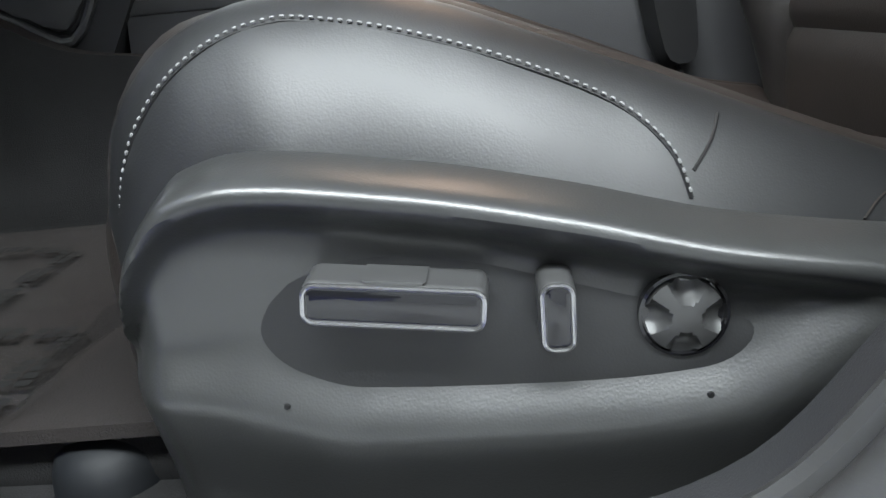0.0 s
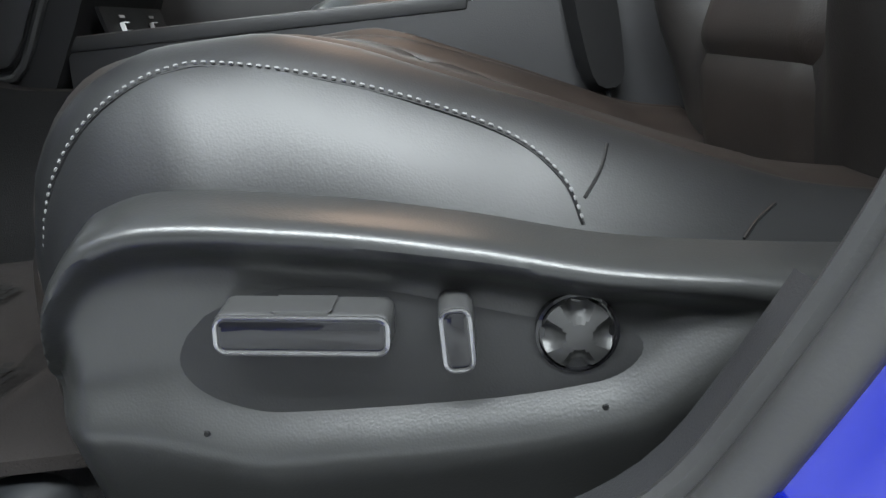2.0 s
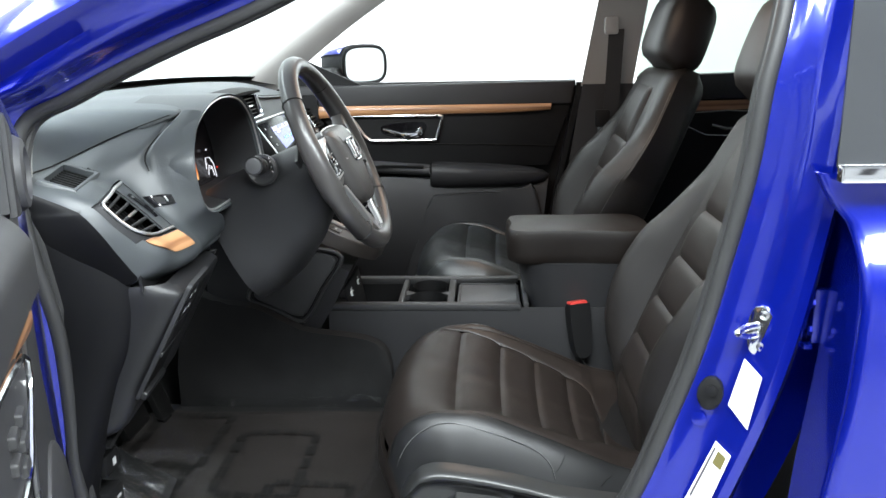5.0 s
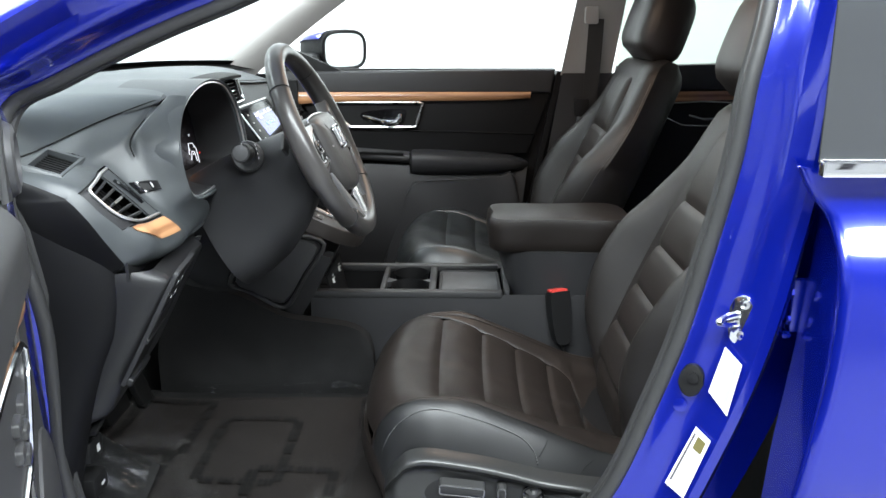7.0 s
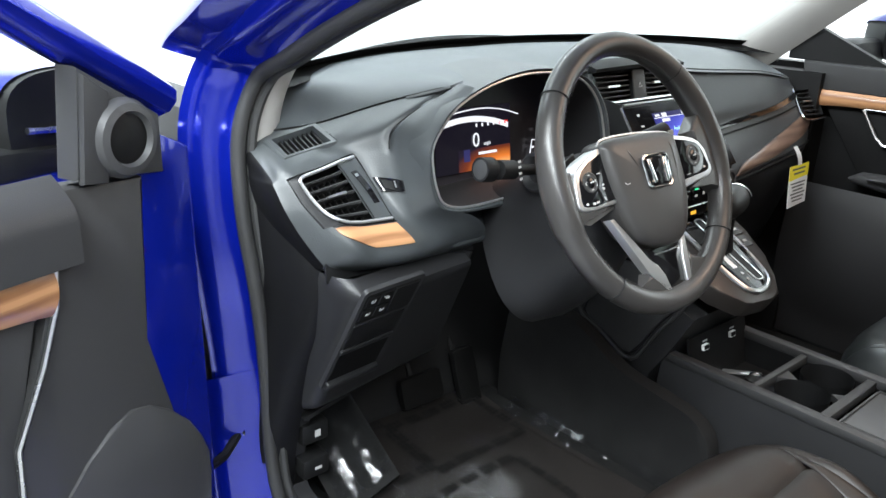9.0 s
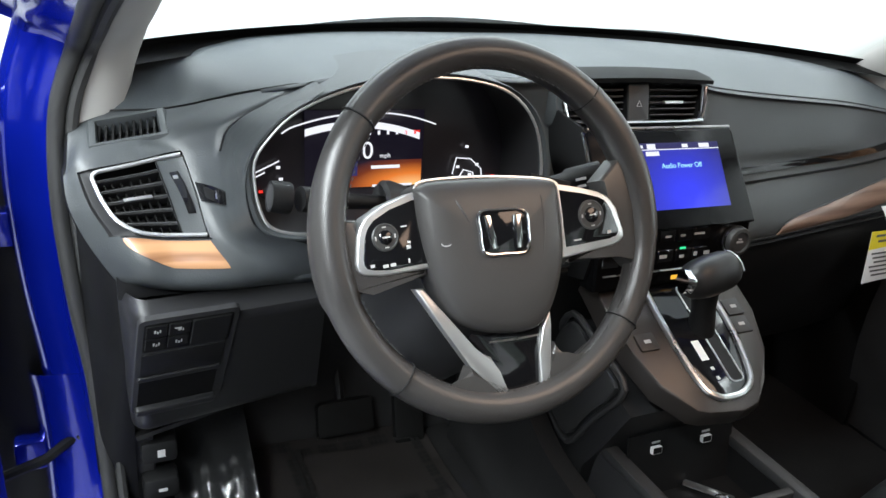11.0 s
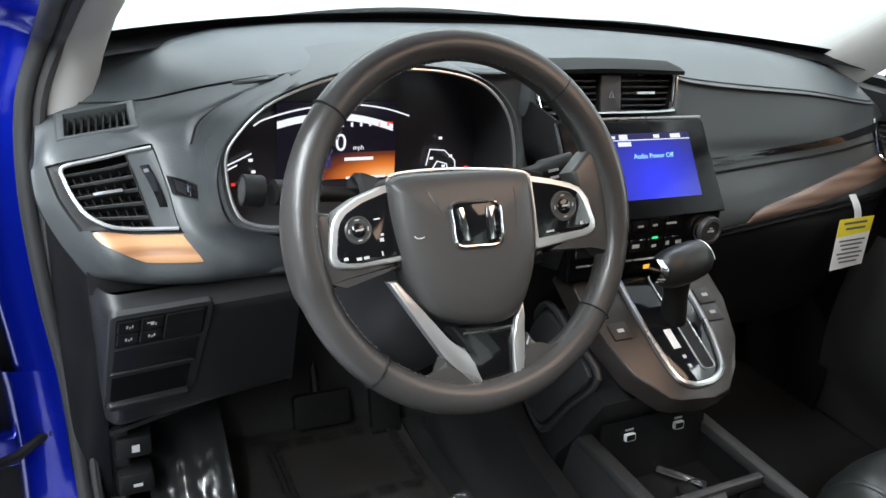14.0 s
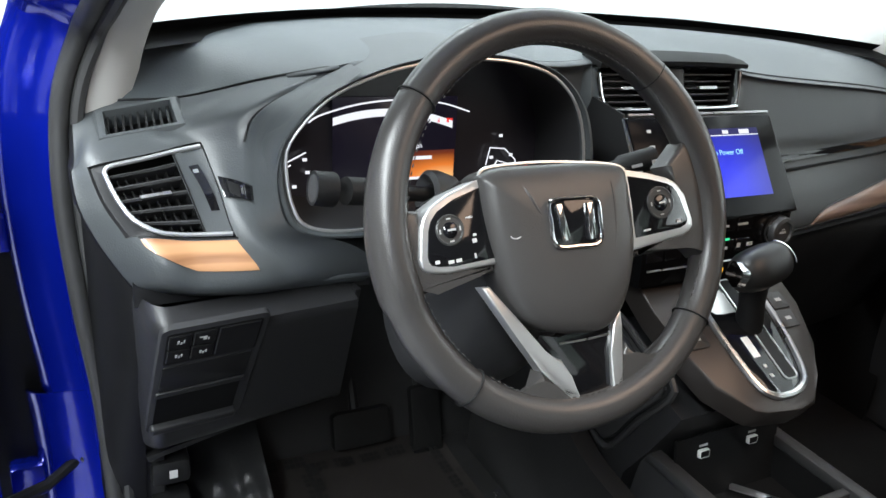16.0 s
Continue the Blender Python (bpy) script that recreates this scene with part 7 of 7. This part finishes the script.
for z in (.815, .852):
    part("hinge_bolt", lathe([(.0075, 0), (.0075, .004), (.0055, .006), (0.0, .006)], axes((-.768, -.246, z), (-1, 0, 0), (0, 0, 1)), 6), BLUE, hg)
part("hinge_leaf", box(-.776, -.750, -.248, -.236, .790, .797, .002), BLUE, hg)


# ---------------------------------------------------------------- driver's door, open
OP = radians(65)
dd = Vector((-math.sin(OP), -math.cos(OP), 0))
dn = Vector((math.cos(OP), -math.sin(OP), 0))
od = thing("driver_door", "open blue driver's door with black trim and a wood grain strip", "car door", (-1.2, .7, .35))
O = Vector((-.80, .86, 0))
# frame: u runs from the hinge outwards, v up, w into the cabin side
DM = Matrix(((dd.x, 0, dn.x, O.x), (dd.y, 0, dn.y, O.y), (0, 1, 0, 0), (0, 0, 0, 1)))
part("door_shell", prism([(.088, .36), (1.08, .36), (1.10, 1.01), (.088, 1.0)], DM, -.03, .070, .01), BLUE, od, "blue painted door shell")
part("door_inner_edge", prism([(.090, .50), (.10, .42), (.14, .56), (.19, .80), (.185, .95), (.15, 1.06), (.090, 1.03)], DM, .05, .091, .006), BLUE, od)
part("door_frame_bar", tube([DM @ Vector(p) for p in ((.115, 1.085, .075), (.30, 1.195, .070), (.56, 1.33, .050), (.80, 1.43, .03), (1.04, 1.46, .02), (1.10, 1.30, .03), (1.10, 1.0, .05))], .026, 10, flat=.8), BLUE, od, "blue window frame")
part("sail_trim", prism([(.14, 1.010), (.256, 1.025), (.242, 1.135), (.14, 1.075)], DM, .070, .098, .004), PLASTIC, od, "charcoal corner trim")
part("sail_post", prism([(.222, 1.016), (.254, 1.021), (.240, 1.128), (.210, 1.108)], DM, .096, .104, .004), PLASTIC, od)
TW = DM @ Matrix.Translation((.195, 1.058, .098))
TW = axes(TW.translation, -dd, (0, 0, 1))
tw = part("tweeter", lathe([(.042, -.004), (.042, .004), (.037, .012), (.029, .014), (.026, .008)], TW, 32, caps=False), LIDTRIM, od, "round tweeter with a grey ring")
part("tweeter_grille", lathe([(.028, .003), (.026, .007), (.016, .010), (.0, .011)], TW, 28), DARK, tw)
part("trim_upper", sheet(lambda u, v: DM @ Vector((.275 + .80 * u, (1.035 + .020 * u) + (-.085 + .012 * u) * v, .085 + .030 * math.sin(math.pi * .5 * min(1, v * 2)))), 16, 12, .01), PLASTIC, od, "charcoal upper trim")
part("trim_front", prism([(.165, 1.01), (.275, 1.02), (.290, .965), (.298, .91), (.360, .775), (.37, .42), (.10, .42), (.13, .62), (.19, .82)], DM, .06, .092, .006), PLASTIC, od)
part("trim_line", tube([DM @ Vector(p) for p in ((.290, .965, .095), (.298, .907, .095), (.322, .85, .095), (.362, .778, .095), (.375, .60, .095))], .003, 6), SATIN, od, "thin bright trim line")
def wood_open(u, v):
    return DM @ Vector((.302 + .76 * u, (.902 + .054 * u ** .7) + (.055 - .012 * u) * v, .090 + .012 * math.sin(math.pi * v)))
part("wood_strip", sheet(wood_open, 24, 8, .006), WOOD, od, "brown wood grain strip")
part("trim_lower", prism([(.292, .95), (1.06, .97), (1.06, .42), (.37, .42), (.362, .77)], DM, .06, .084, .006), PLASTIC, od)
part("speaker_grille", prism(smooth2([(.10, .62), (.22, .746), (.37, .62), (.36, .45), (.16, .45)], 5), DM, .088, .096, .003), LIDTRIM, od, "grey speaker grille")
panel = [(.445, .938), (.82, .960), (.84, .875), (.550, .858), (.475, .874)]
sw = part("switch_panel", prism(smooth2(panel, 4), DM, .078, .112, .006), PLASTIC, od, "window switch panel with a bright edge")
part("switch_edge", tube([DM @ Vector((x, y, .114)) for x, y in smooth2(panel, 5)], .003, 8, True, up=dn), CHROME, sw)
for u, v in ((.506, .911), (.512, .892), (.520, .875), (.546, .912), (.552, .893)):
    part("window_switch", prism(rounded(u - .011, u + .011, v - .006, v + .006, .003), DM, .110, .118, .003), PLASTIC, sw)
gl = part("window_glass", sheet(lambda u, v: DM @ Vector((.25 + .81 * u, 1.02 + .41 * v * min(1, .30 + u), .04)), 6, 6), GLASS, od, "clear window glass")
gl.visible_shadow = False
part("check_strap", tube([(-.752, .835, .566), (-.80, .80, .552), (-.90, .765, .545)], .007, 8), DARK, car, "black door check strap")
part("check_bolt", lathe([(.009, 0), (.009, .006), (.004, .009)], axes((-.757, .826, .566), (.8, .6, 0), (0, 0, 1)), 12), CHROME, car)
def near_mirror():
    th = thing("wing_mirror", "blue and black wing mirror on the open driver's door", "mirror", (-.93, .90, .99))
    rings = []
    for t, k in ((0, .60), (.25, .86), (.6, .98), (1.0, 1.0)):
        rings.append([DM @ Vector((.12 + .10 * k * math.copysign(abs(math.cos(a)) ** .6, math.cos(a)), 1.050 + .062 * k * math.copysign(abs(math.sin(a)) ** .6, math.sin(a)), -.19 + .15 * t)) for a in np.linspace(0, 2 * math.pi, 33)[:-1]])
    part("mirror_housing", loft(rings), DARK, th, "black mirror housing")
    cap = []
    for t, k in ((0, .64), (.25, .89), (.6, 1.01), (.92, 1.03)):
        cap.append([DM @ Vector((.12 + .10 * k * math.copysign(abs(math.cos(a)) ** .6, math.cos(a)), 1.050 + .062 * k * math.copysign(abs(math.sin(a)) ** .6, math.sin(a)), -.19 + .15 * t)) for a in np.linspace(.15 * math.pi, .85 * math.pi, 15)])
    part("mirror_cap", loft(cap, False, False), BLUE, th, "blue painted mirror cap")
    part("mirror_trim", tube([DM @ Vector((.04, 1.030, -.034)), DM @ Vector((.12, 1.042, -.034)), DM @ Vector((.20, 1.050, -.036))], .004, 6), SATIN, th, "bright mirror trim line")
    part("mirror_foot", prism([(.03, .990), (.30, 1.0), (.26, 1.035), (.05, 1.02)], DM, -.09, -.028, .008), DARK, th, "black mirror foot")
near_mirror()
# pillar labels
quad_label("pillar_label", [(-.774, -.164, .777), (-.803, -.178, .763), (-.804, -.165, .689), (-.773, -.148, .710)], PAPER, "white paper label with grey print",
           [(.70, .86, .15, .95, DIMLEG)] )
quad_label("pillar_label", [(-.775, -.135, .657), (-.801, -.148, .649), (-.801, -.118, .559), (-.771, -.100, .565)], PAPER, "white paper label with a small olive square",
           [(.35, .85, .08, .28, GOLD), (.10, .20, .08, .90, INK)])
